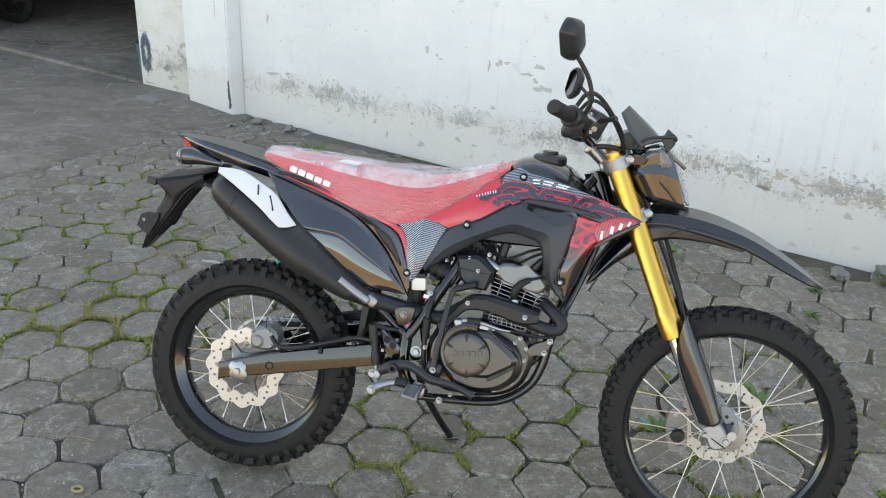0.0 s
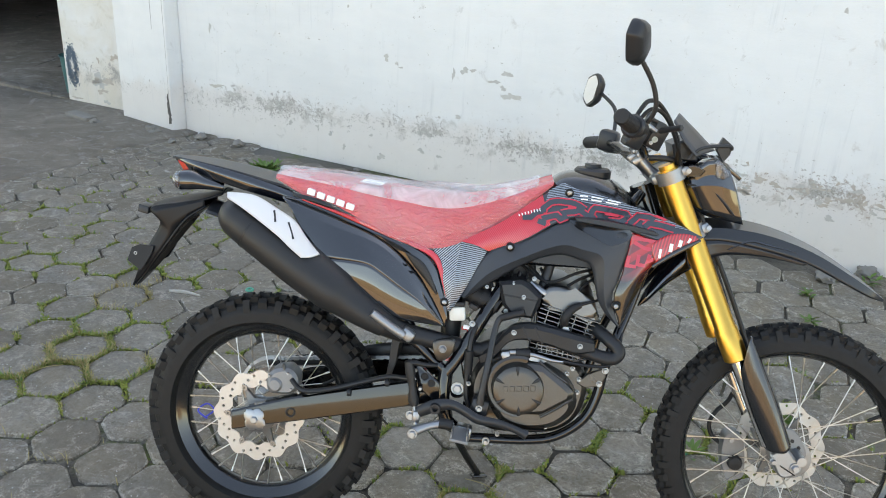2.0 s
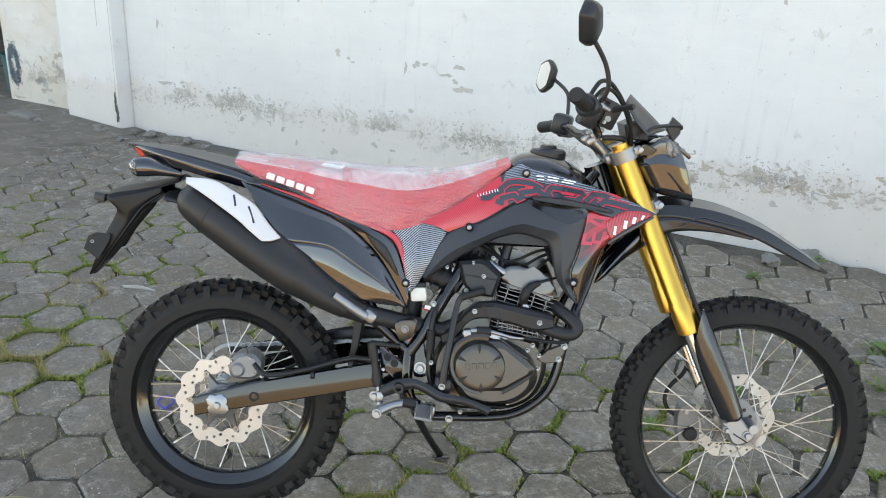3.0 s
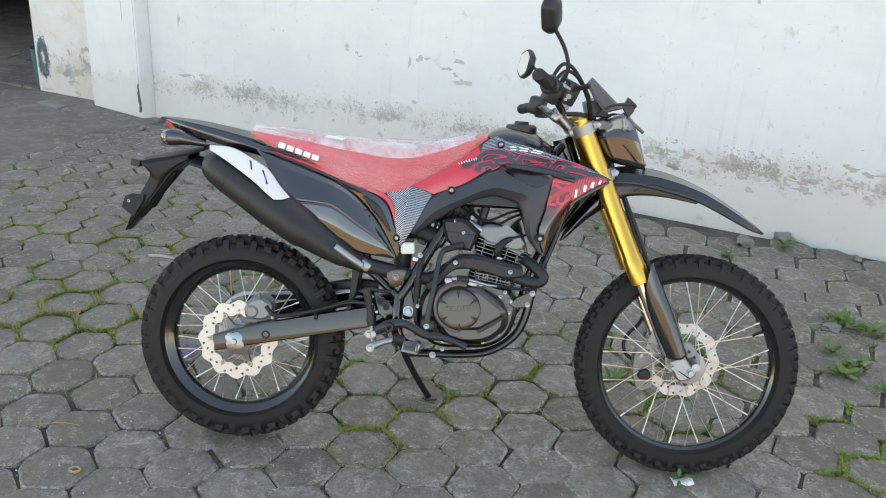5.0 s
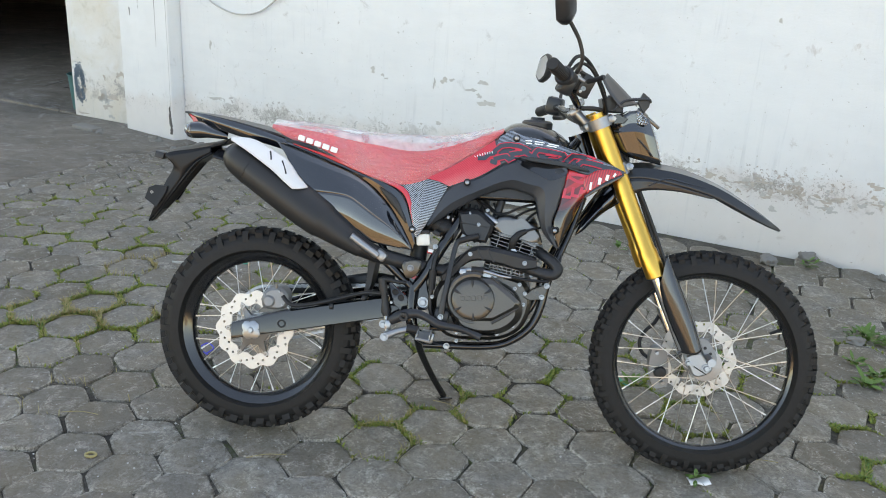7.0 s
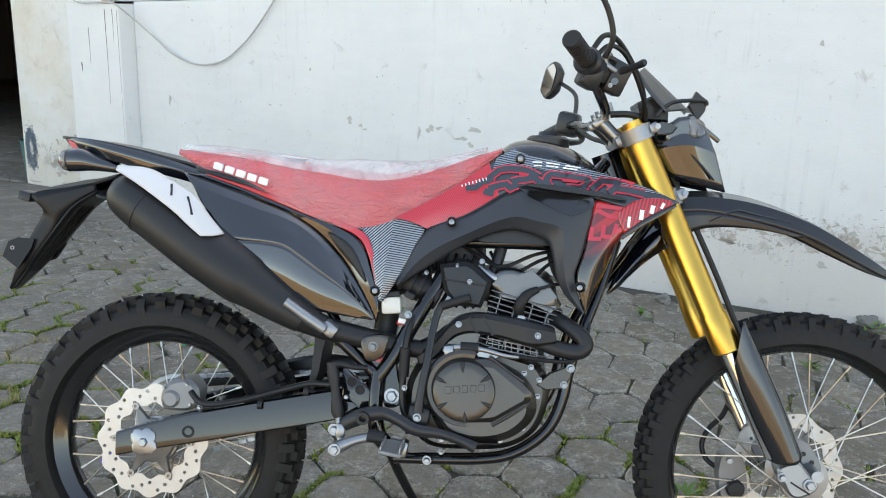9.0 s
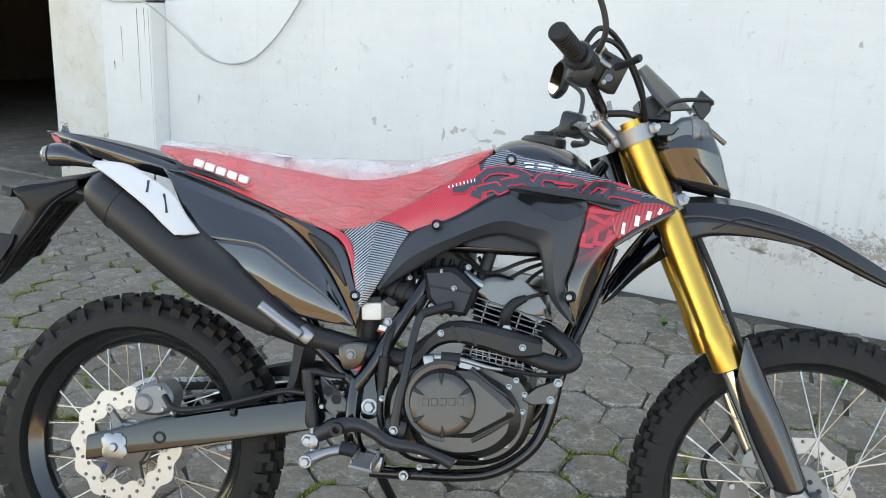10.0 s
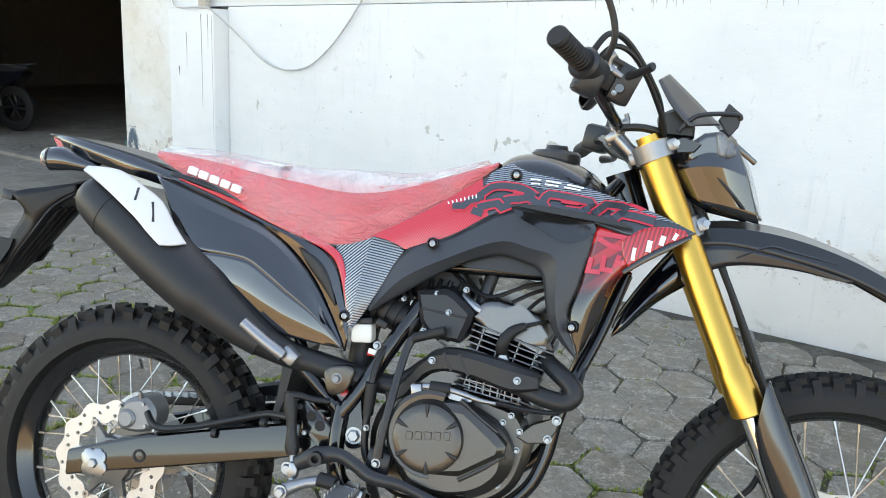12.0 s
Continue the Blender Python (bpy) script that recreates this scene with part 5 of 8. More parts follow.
# swingarm, chain and rear brake
for side, label in ((-1, "black box-section swingarm arm"), (1, "")):
    bm = bmesh.new()
    rows = []
    for x, zc, h, y, w in ((-0.054, 0.312, 0.052, 0.114, 0.022), (0.02, 0.334, 0.058, 0.114, 0.024), (0.10, 0.355, 0.066, 0.112, 0.026), (0.22, 0.383, 0.068, 0.108, 0.030), (0.35, 0.412, 0.068, 0.100, 0.034), (0.47, 0.437, 0.066, 0.092, 0.034)):
        b = 0.004
        rows.append([(x, side * (y + sy * (w / 2 - (b if k else 0))), zc + sz * (h / 2 - (0 if k else b))) for sy, sz, k in ((1, 1, 0), (1, 1, 1), (-1, 1, 1), (-1, 1, 0), (-1, -1, 0), (-1, -1, 1), (1, -1, 1), (1, -1, 0))] + [(x, side * (y + w / 2 + 0.0007), zc - h * 0.22), (x, side * (y + w / 2 + 0.0007), zc + h * 0.22)])
    vs = add_grid(bm, rows, True)
    bm.faces.new(vs[0])
    bm.faces.new(vs[-1])
    arm = part("swingarm", bm, M_FRAME, bike, label)
    if side == -1:
        star = [(0.029 * (1 - 0.10 * math.cos(radians(4 * a)) - (0.10 if a % 45 == 0 else 0)) * math.cos(radians(a + 8)) + REAR[0], 0.031 * (1 - 0.10 * math.cos(radians(4 * a)) - (0.10 if a % 45 == 0 else 0)) * math.sin(radians(a + 8)) + REAR[1]) for a in range(0, 360, 9)]
        part("chain_adjuster", prism(star, -0.124, -0.130, 0.002, 0.001), M_STEEL, arm, "silver notched axle plate")
        bolt(arm, REAR[0], -0.131, REAR[1], 0.014)
        part("rubber_plug", lathe([(0.006, -0.120), (0.013, -0.120), (0.013, -0.128), (0.009, -0.128), (0.006, -0.122)], 0.103, 0.350, 20), M_GRIP, arm)
part("chain_guard", tube([(-0.02, 0.085, 0.40), (0.15, 0.085, 0.425), (0.33, 0.08, 0.47), (0.42, 0.075, 0.475)], [0.012, 0.018, 0.02, 0.015], 8, 16, 0.5), M_SATIN, bike, "black plastic chain guard")
sprocket = part("sprocket", lathe([(0.03, 0.066), (0.098, 0.066), (0.098, 0.071), (0.03, 0.071)], 0, 0, 44), M_STEEL, rear, "toothed steel rear sprocket")
bm = bmesh.new()
for k in range(46):
    f = k / 45
    for z0, z1 in ((0.418, 0.465), (0.222, 0.375)):
        x = REAR[0] + f * 0.45
        z = z0 + (z1 - z0) * f
        add_box(bm, (x, 0.069 + (0.003 if k % 2 else -0.003), z), (0.0105, 0.008, 0.009), 0, (0, -6 if z0 > 0.3 else -19, 0))
for k in range(30):
    a = radians(90 + 180 * k / 29)
    add_box(bm, (REAR[0] + 0.098 * math.cos(a), 0.069, REAR[1] + 0.098 * math.sin(a)), (0.009, 0.009, 0.0105), 0, (0, -math.degrees(a), 0))
part("chain", bm, M_STEEL, bike, "greasy steel drive chain")
caliper = part("rear_caliper", prism(rounded([(0.032, 0.420), (0.046, 0.446), (0.070, 0.456), (0.094, 0.456), (0.114, 0.434), (0.112, 0.402), (0.092, 0.388), (0.058, 0.386), (0.036, 0.392)], 36), -0.052, -0.106, 0.008, 0.008), M_CAST, bike, "grey cast rear brake caliper")
part("piston_housing", lathe([(0, -0.113), (0.014, -0.113), (0.019, -0.108), (0.019, -0.095), (0, -0.095)], 0.056, 0.413, 24, False), M_CAST, caliper)
for x, z in ((0.040, 0.436), (0.090, 0.446), (0.098, 0.404), (0.118, 0.398)):
    bolt(caliper, x, -0.104, z, 0.0055)
part("caliper_bracket", prism(rounded([(0.02, 0.372), (0.05, 0.394), (0.10, 0.400), (0.135, 0.398), (0.13, 0.385), (0.07, 0.375)], 32), -0.085, -0.092, 0.003, 0.002), M_ENGINE, caliper)
part("bleed_nipple", tube([(0.078, -0.098, 0.452), (0.078, -0.104, 0.470)], [0.005, 0.0035], 8), M_STEEL, caliper)
part("brake_hose", tube([(0.100, -0.108, 0.432), (0.125, -0.122, 0.414), (0.160, -0.126, 0.413), (0.225, -0.124, 0.428), (0.300, -0.120, 0.452), (0.36, -0.122, 0.470), (0.41, -0.138, 0.476), (0.415, -0.146, 0.50)], 0.0065, 10, 40), M_CABLE, bike, "black rear brake hose")
for x, z in ((0.255, 0.418), (0.352, 0.453)):
    part("hose_clip", lathe([(0.0068, -0.005), (0.010, -0.005), (0.010, 0.005), (0.0068, 0.005)], 0, 0, 14), M_MATT, bike).matrix_local = pose(x, -0.1225, z, 0, 0, 90)

# exhaust
MUF = [(-0.068, -0.118, 0.872), (-0.052, -0.121, 0.858), (-0.02, -0.126, 0.838), (0.06, -0.138, 0.790), (0.14, -0.147, 0.738), (0.215, -0.152, 0.690), (0.240, -0.153, 0.674), (0.30, -0.153, 0.636), (0.345, -0.150, 0.610)]
muffler = part("muffler", tube(MUF, [0.020, 0.046, 0.056, 0.060, 0.060, 0.057, 0.050, 0.038, 0.030], 28, 40, 1.0), M_MATT, bike, "matt black upswept exhaust muffler")
part("end_seam", add_tube(bmesh.new(), [Vector(MUF[2]).lerp(Vector(MUF[3]), 0.30), Vector(MUF[2]).lerp(Vector(MUF[3]), 0.36)], 0.0595, 28), M_MATT, muffler)
part("mid_pipe", tube([(0.335, -0.150, 0.616), (0.39, -0.128, 0.590), (0.46, -0.108, 0.572), (0.53, -0.100, 0.558), (0.59, -0.098, 0.552)], [0.030, 0.025, 0.023, 0.021, 0.019], 16, 24), M_MATT, bike, "black exhaust mid pipe")
heat = Skin(
    [(-0.055, -0.150, 0.908), (0.012, -0.150, 0.905), (0.068, -0.155, 0.880), (0.117, -0.162, 0.853), (0.152, -0.170, 0.812), (0.183, -0.176, 0.780)],
    [(-0.050, -0.165, 0.905), (0.008, -0.176, 0.890), (0.060, -0.187, 0.862), (0.105, -0.194, 0.832), (0.138, -0.198, 0.800), (0.165, -0.198, 0.776)],
    [(-0.045, -0.178, 0.901), (-0.002, -0.186, 0.876), (0.045, -0.196, 0.848), (0.088, -0.203, 0.820), (0.118, -0.206, 0.795), (0.143, -0.204, 0.774)], columns=36, lines=10)
hs = solid(part("heat_shield", heat.mesh(), M_WHITE, bike, "white plastic exhaust heat shield with two slots"), 0.004)
# dark slivers laid on the shield stand for its two openings
for x0, z0, x1, z1 in ((0.066, 0.874, 0.076, 0.852), (0.104, 0.850, 0.122, 0.815)):
    p, q = heat.at(*heat.uv(x0, z0), 0.0), heat.at(*heat.uv(x1, z1), 0.0)
    part("slot", tube([p, q], 0.0032, 10, 0, 0.6), M_MATT, hs)
part("clamp", tube([(0.316, -0.186, 0.650), (0.36, -0.178, 0.618), (0.392, -0.166, 0.595)], [0.011, 0.012, 0.012], 12), M_ALU, bike, "bare aluminium passenger peg folded up")
part("peg_knuckle", box((0.402, -0.152, 0.594), (0.035, 0.03, 0.03), 0.008, (0, 35, 0)), M_ALU, bike, "bare aluminium peg mount")

# front of the exhaust and its guard
header = part("exhaust_header", tube([(0.845, -0.05, 0.640), (0.868, -0.100, 0.632), (0.893, -0.130, 0.620), (0.916, -0.142, 0.604), (0.921, -0.146, 0.589), (0.908, -0.147, 0.577), (0.880, -0.147, 0.578), (0.84, -0.144, 0.588), (0.78, -0.132, 0.604), (0.71, -0.112, 0.614), (0.655, -0.098, 0.600), (0.62, -0.095, 0.572), (0.585, -0.095, 0.553)], [0.0165] * 12 + [0.018], 16, 70), M_MATT, bike, "matt black exhaust header")
part("port_flange", box((0.856, -0.07, 0.640), (0.03, 0.05, 0.045), 0.006, (0, 14, 0)), M_STEEL, header, "plated exhaust port flange")
g_top = [(0.578, -0.110, 0.545), (0.605, -0.115, 0.567), (0.626, -0.119, 0.590), (0.640, -0.122, 0.610), (0.664, -0.127, 0.632), (0.702, -0.138, 0.642), (0.745, -0.149, 0.641), (0.803, -0.164, 0.635), (0.858, -0.162, 0.622)]
g_low = [(0.586, -0.111, 0.519), (0.618, -0.118, 0.537), (0.641, -0.122, 0.570), (0.656, -0.125, 0.586), (0.676, -0.130, 0.594), (0.708, -0.139, 0.598), (0.757, -0.152, 0.592), (0.815, -0.167, 0.582), (0.862, -0.161, 0.594)]
def guard_row(f, y):
    return [(a[0] + (b[0] - a[0]) * f, a[1] + y, a[2] + (b[2] - a[2]) * f) for a, b in zip(g_top, g_low)]
guard = Skin(guard_row(0.0, 0.018), guard_row(0.03, 0.002), guard_row(0.22, -0.008), guard_row(0.80, -0.008), guard_row(0.97, 0.002), guard_row(1.0, 0.016), columns=48, crisp=True)
eg = solid(part("exhaust_guard", guard.mesh(), M_MATT, bike, "matt black slotted exhaust guard", smooth=20), 0.003)
# dark slivers laid on the uncut guard stand for the shade in its openings
for u in (0.57, 0.66):
    part("slot", tube([guard.at(u, 0.34, 0.001), guard.at(u + 0.045, 0.66, 0.001)], 0.0050, 8, 0, 0.6), M_CABLE, eg)
for x, z, y in ((0.664, 0.616, -0.137), (0.824, 0.609, -0.178)):
    bolt(eg, x, y, z, 0.007)

# engine
crank = part("crankcase", prism(rounded([(0.560, 0.470), (0.585, 0.530), (0.640, 0.560), (0.720, 0.572), (0.790, 0.555), (0.838, 0.535), (0.856, 0.480), (0.836, 0.405), (0.780, 0.362), (0.690, 0.350), (0.610, 0.355), (0.570, 0.400)], 60), 0.12, -0.122, 0.014, 0.012), M_ENGINE, bike, "dark painted engine crankcase")
clutch = part("clutch_cover", prism(rounded([(0.605, 0.464), (0.611, 0.510), (0.634, 0.539), (0.662, 0.556), (0.704, 0.557), (0.763, 0.537), (0.806, 0.512), (0.829, 0.471), (0.823, 0.431), (0.783, 0.393), (0.727, 0.376), (0.674, 0.380), (0.633, 0.402)], 60), -0.11, -0.172, 0.022, 0.024), M_ENGINE, crank, "dark cast clutch cover")
part("cover_wedge", prism([(0.690, 0.553), (0.735, 0.553), (0.800, 0.510), (0.818, 0.492), (0.816, 0.476), (0.742, 0.428), (0.690, 0.424)], -0.14, -0.184, 0.014, 0.010), M_ENGINE, clutch, "raised wedge of the cover")
part("cover_rim", lathe([(0.066, -0.150), (0.079, -0.150), (0.082, -0.158), (0.080, -0.168), (0.074, -0.173), (0.066, -0.172)], 0.683, 0.490, 56, True, 200, 75), M_ENGINE, clutch)
for pts in ([(0.730, -0.168, 0.560), (0.765, -0.170, 0.535), (0.800, -0.168, 0.513)], [(0.742, -0.172, 0.421), (0.780, -0.172, 0.446), (0.818, -0.168, 0.474)]):
    part("cover_ridge", tube(pts, 0.0040, 8, 14, 0.8), M_ENGINE, clutch)
cap = part("clutch_cap", lathe([(0, -0.1965), (0.045, -0.1975), (0.0565, -0.1968), (0.0605, -0.1945), (0.0622, -0.190), (0.0635, -0.176), (0.066, -0.170), (0.067, -0.16), (0, -0.16)], 0.683, 0.491, 72, False), M_ENGINE, clutch, "round cap with six notches")
# dark wedges laid on the cap stand for the shade in its six cuts
for k in range(6):
    a = radians(95 + 60 * k)
    part("notch", tube([(0.683 + q * math.cos(a), -0.1978 + 0.0018 * (q > 0.056), 0.491 + q * math.sin(a)) for q in (0.038, 0.046, 0.054, 0.061)], [0.0006, 0.0028, 0.0040, 0.0045], 8, 0, 0.6), M_CABLE, cap)
for k in range(5):
    part("raised_mark", box((0.652 + 0.0165 * k, -0.1985, 0.494 + 0.002 * k), (0.012, 0.002, 0.014), 0.0008, (0, 0, 0), 1), M_ENGINE, cap)
for x, z in ((0.816, 0.535), (0.803, 0.521), (0.834, 0.509), (0.832, 0.475), (0.815, 0.424), (0.805, 0.407), (0.760, 0.378), (0.706, 0.366), (0.639, 0.372), (0.600, 0.405)):
    bolt(crank, x, -0.128, z, 0.0062)
# three dark bars stand for shaded grooves in the cover
for k in range(3):
    part("cooling_rib", box((0.706, -0.150, 0.401 - 0.011 * k), (0.10, 0.022, 0.003), 0.001, (0, -1, 0), 1), M_CABLE, clutch)
# cylinder, leaning forward
CYL = pose(0.765, -0.012, 0.54, 0, 14, 0)
cyl = part("cylinder", box((0, 0, 0.05), (0.105, 0.11, 0.16), 0.02), M_ENGINE, bike, "finned air-cooled cylinder")
cyl.matrix_local = CYL
for k in range(12):
    z = 0.010 + 0.0113 * k
    w = 0.146 if k < 8 else 0.154
    part("fin", box((0.004, -0.002, z), (w, 0.196, 0.0036), 0.0012, (0, 0, 0), 1), M_HEAD, cyl)
for k in range(4):
    part("fin_web", box((-0.05 + 0.034 * k, -0.096, 0.075), (0.004, 0.006, 0.125), 0.001, (0, 0, 0), 1), M_HEAD, cyl)
head = part("cylinder_head_cover", casting([(0.727, 0.688), (0.727, 0.700), (0.728, 0.713), (0.732, 0.723), (0.740, 0.730), (0.752, 0.734), (0.770, 0.735), (0.785, 0.733), (0.794, 0.727), (0.803, 0.722), (0.825, 0.721), (0.843, 0.719), (0.853, 0.713), (0.859, 0.703), (0.863, 0.680), (0.866, 0.654), (0.830, 0.664), (0.790, 0.674), (0.755, 0.682)], 0.075, -0.110, 0.012), M_HEAD, bike, "bare aluminium cylinder head cover", smooth=50)
part("cover_flange", prism([(0.734, 0.676), (0.737, 0.692), (0.800, 0.686), (0.866, 0.670), (0.872, 0.656), (0.860, 0.642), (0.800, 0.658)], 0.075, -0.108, 0.010, 0.008), M_HEAD, head)
part("dark_gasket", box((0.004, -0.002, 0.1455), (0.14, 0.170, 0.006), 0.002), M_MATT, cyl)
plug = part("spark_plug_cap", tube([(0.787, -0.112, 0.632), (0.786, -0.130, 0.660), (0.800, -0.130, 0.684), (0.822, -0.124, 0.696)], [0.010, 0.0115, 0.010, 0.007], 12, 14), M_GRIP, bike, "black rubber spark plug cap")
part("ignition_lead", tube([(0.818, -0.124, 0.695), (0.845, -0.12, 0.704), (0.87, -0.105, 0.708), (0.90, -0.08, 0.705)], 0.0035, 8, 20), M_CABLE, plug)
part("plug_nut", lathe([(0, -0.135), (0.011, -0.135), (0.011, -0.10), (0, -0.10)], 0.790, 0.632, 6, False), M_STEEL, plug)
carb = part("throttle_body_cover", prism([(0.618, 0.735), (0.672, 0.745), (0.690, 0.738), (0.727, 0.706), (0.722, 0.685), (0.708, 0.650), (0.655, 0.652), (0.630, 0.680)], -0.03, -0.125, 0.010, 0.010), M_SATIN, bike, "black plastic throttle body cover")
part("cover_seam", box((0.672, -0.124, 0.702), (0.085, 0.004, 0.004), 0.001, (0, 6, 0), 1), M_MATT, carb)
bolt(carb, 0.682, -0.127, 0.704, 0.006)
bolt(carb, 0.640, -0.127, 0.665, 0.006)
bm = tube([(0.535, -0.075, 0.702), (0.575, -0.08, 0.685), (0.62, -0.08, 0.668)], 0.028, 20, 12)
for k in range(5):
    f = k / 4
    add_tube(bm, [(0.540 + 0.018 * k, -0.076 - 0.001 * k, 0.700 - 0.0075 * k), (0.548 + 0.018 * k, -0.0765 - 0.001 * k, 0.6965 - 0.0075 * k)], 0.034, 20)
part("intake_boot", bm, M_GRIP, bike, "ribbed black rubber intake boot")
res = part("brake_reservoir", box((0.520, -0.098, 0.643), (0.042, 0.03, 0.036), 0.006, (0, -5, 0)), M_BOTTLE, bike, "milky white brake fluid bottle")
part("bottle_cap", box((0.520, -0.098, 0.667), (0.036, 0.026, 0.012), 0.003, (0, -5, 0)), M_MATT, res)
part("shock_spring", tube([(0.50 + 0.022 * math.cos(a), -0.01 + 0.022 * math.sin(a), 0.44 + 0.0045 * a) for a in (k * 0.5 for k in range(80))], 0.006, 8), M_RED, bike, "red rear shock spring")
part("red_tag", box((0.545, -0.100, 0.606), (0.026, 0.010, 0.009), 0.003), M_RED, bike)

# frame
def rail(name, pts, r, label="", material=None, segs=14, n=30, flat=1.0):
    return part(name, tube(pts, r, segs, n, flat), material or M_FRAME, bike, label)


rail("frame_tube", [(0.372, -0.125, 0.588), (0.412, -0.122, 0.570), (0.455, -0.118, 0.533), (0.495, -0.114, 0.496)], 0.0125, "gloss black subframe tube")
rail("frame_tube", [(0.497, -0.113, 0.482), (0.516, -0.115, 0.512), (0.540, -0.114, 0.553), (0.564, -0.110, 0.600), (0.590, -0.104, 0.648), (0.63, -0.09, 0.72)], 0.0165, "gloss black main frame spar")
rail("frame_tube", [(0.500, -0.112, 0.506), (0.496, -0.116, 0.455), (0.498, -0.116, 0.405), (0.512, -0.11, 0.358), (0.56, -0.10, 0.325)], 0.0175, "gloss black pivot post")
web = part("frame_web", prism([(0.462, 0.548), (0.532, 0.552), (0.508, 0.505), (0.492, 0.503)], -0.100, -0.112, 0.003, 0.002), M_FRAME, bike, "gloss black web between the frame tubes")
part("web_hole", lathe([(0, -0.1125), (0.0085, -0.1125), (0.0085, -0.1150), (0, -0.1150)], 0.499, 0.530, 20, False), M_TAILRED, web, "small red dot in the frame web")
for y in (-0.105, 0.105):
    rail("frame_tube", [(0.985, y * 0.35, 0.80), (0.950, y * 0.6, 0.690), (0.914, y * 0.95, 0.600), (0.894, y * 1.05, 0.531), (0.884, y * 1.05, 0.471), (0.864, y * 1.05, 0.415), (0.829, y * 1.05, 0.375), (0.780, y * 1.05, 0.345), (0.722, y * 1.05, 0.332), (0.641, y * 1.05, 0.326), (0.54, y, 0.320)], 0.0125, "gloss black cradle tube", n=50)
rail("frame_tube", [(0.63, -0.055, 0.782), (0.75, -0.06, 0.785), (0.90, -0.045, 0.79), (0.99, -0.03, 0.82)], 0.014, "gloss black backbone tube")
rail("frame_tube", [(0.744, -0.055, 0.775), (0.728, -0.06, 0.71), (0.715, -0.05, 0.66)], 0.013, "dark engine hanger", M_SATIN)
rail("frame_tube", [(0.10, -0.06, 0.86), (0.30, -0.075, 0.80), (0.45, -0.08, 0.74), (0.60, -0.07, 0.76)], 0.012)
rail("frame_tube", [(0.44, -0.112, 0.545), (0.38, -0.10, 0.64), (0.30, -0.09, 0.72)], 0.010)
part("head_tube", tube([(1.005, 0, 0.86), (0.955, 0, 0.985)], 0.03, 20), M_FRAME, bike, "gloss black steering head")
for y in (-0.042, 0.042):
    rail("frame_tube", [(0.955, y * 0.6, 0.965), (0.93, y * 1.1, 0.935), (0.90, y * 1.4, 0.90), (0.86, y * 1.5, 0.86)], 0.013, "gloss black head tube brace")
rail("frame_tube", [(0.985, -0.03, 0.90), (0.955, -0.045, 0.88), (0.92, -0.05, 0.90)], 0.010)
part("frame_gusset", prism([(0.930, 0.945), (0.962, 0.958), (0.995, 0.880), (0.965, 0.885)], 0.03, -0.03, 0.006, 0.006), M_FRAME, bike, "gloss black head gusset")
gus = part("gusset_plate", prism(rounded([(0.465, 0.570), (0.490, 0.582), (0.519, 0.580), (0.514, 0.550), (0.500, 0.532), (0.476, 0.530)], 30), -0.12, -0.136, 0.003, 0.002), M_ENGINE, bike, "dark scuffed metal exhaust bracket")
bolt(gus, 0.490, -0.138, 0.559, 0.011, M_CAST)
plate = part("peg_plate", prism(rounded([(0.410, 0.496), (0.418, 0.508), (0.434, 0.510), (0.462, 0.486), (0.490, 0.460), (0.493, 0.430), (0.476, 0.418), (0.452, 0.436), (0.430, 0.440), (0.428, 0.468)], 44), -0.118, -0.130, 0.003, 0.002), M_FRAME, bike, "black drilled heel plate")
# black lipped discs on the face stand for two drilled openings
for x, z in ((0.448, 0.481), (0.466, 0.465)):
    part("hole", lathe([(0, -0.1302), (0.0075, -0.1302), (0.0085, -0.1312), (0.0100, -0.1312), (0.0100, -0.129), (0, -0.129)], x, z, 20, False), M_GRIP, plate)
for x, z in ((0.424, 0.496), (0.438, 0.449)):
    bolt(plate, x, -0.130, z, 0.008)
pivot = part("pivot_bracket", prism(rounded([(0.522, 0.520), (0.535, 0.533), (0.543, 0.500), (0.553, 0.470), (0.550, 0.440), (0.534, 0.430), (0.516, 0.436), (0.514, 0.480)], 36), -0.10, -0.125, 0.004, 0.003), M_FRAME, bike, "black swingarm pivot bracket")
bolt(pivot, 0.532, -0.128, 0.456, 0.017, label="large plated pivot nut")
mc = part("master_cylinder", tube([(0.408, -0.150, 0.525), (0.413, -0.150, 0.495), (0.416, -0.150, 0.478), (0.420, -0.150, 0.455), (0.424, -0.150, 0.425), (0.427, -0.150, 0.412)], [0.011, 0.013, 0.010, 0.009, 0.014, 0.011], 14), M_MATT, bike, "black rear brake master cylinder")
part("hose_elbow", tube([(0.408, -0.150, 0.520), (0.425, -0.148, 0.521), (0.450, -0.140, 0.515), (0.478, -0.128, 0.512)], [0.009, 0.007, 0.006, 0.006], 12, 18), M_CABLE, mc)
part("clevis", box((0.434, -0.155, 0.385), (0.018, 0.016, 0.030), 0.003, (0, 4, 0)), M_STEEL, mc)
part("push_rod", tube([(0.427, -0.150, 0.412), (0.431, -0.152, 0.385), (0.434, -0.158, 0.365)], 0.007, 10), M_STEEL, mc)
pedal = part("brake_pedal", tube([(0.440, -0.158, 0.398), (0.478, -0.165, 0.420), (0.520, -0.170, 0.430), (0.556, -0.178, 0.420), (0.590, -0.185, 0.405), (0.640, -0.190, 0.402), (0.680, -0.192, 0.392), (0.712, -0.195, 0.380)], [0.014, 0.017, 0.014, 0.013, 0.013, 0.011, 0.010, 0.013], 12, 40, 0.6), M_SATIN, bike, "black forged brake pedal")
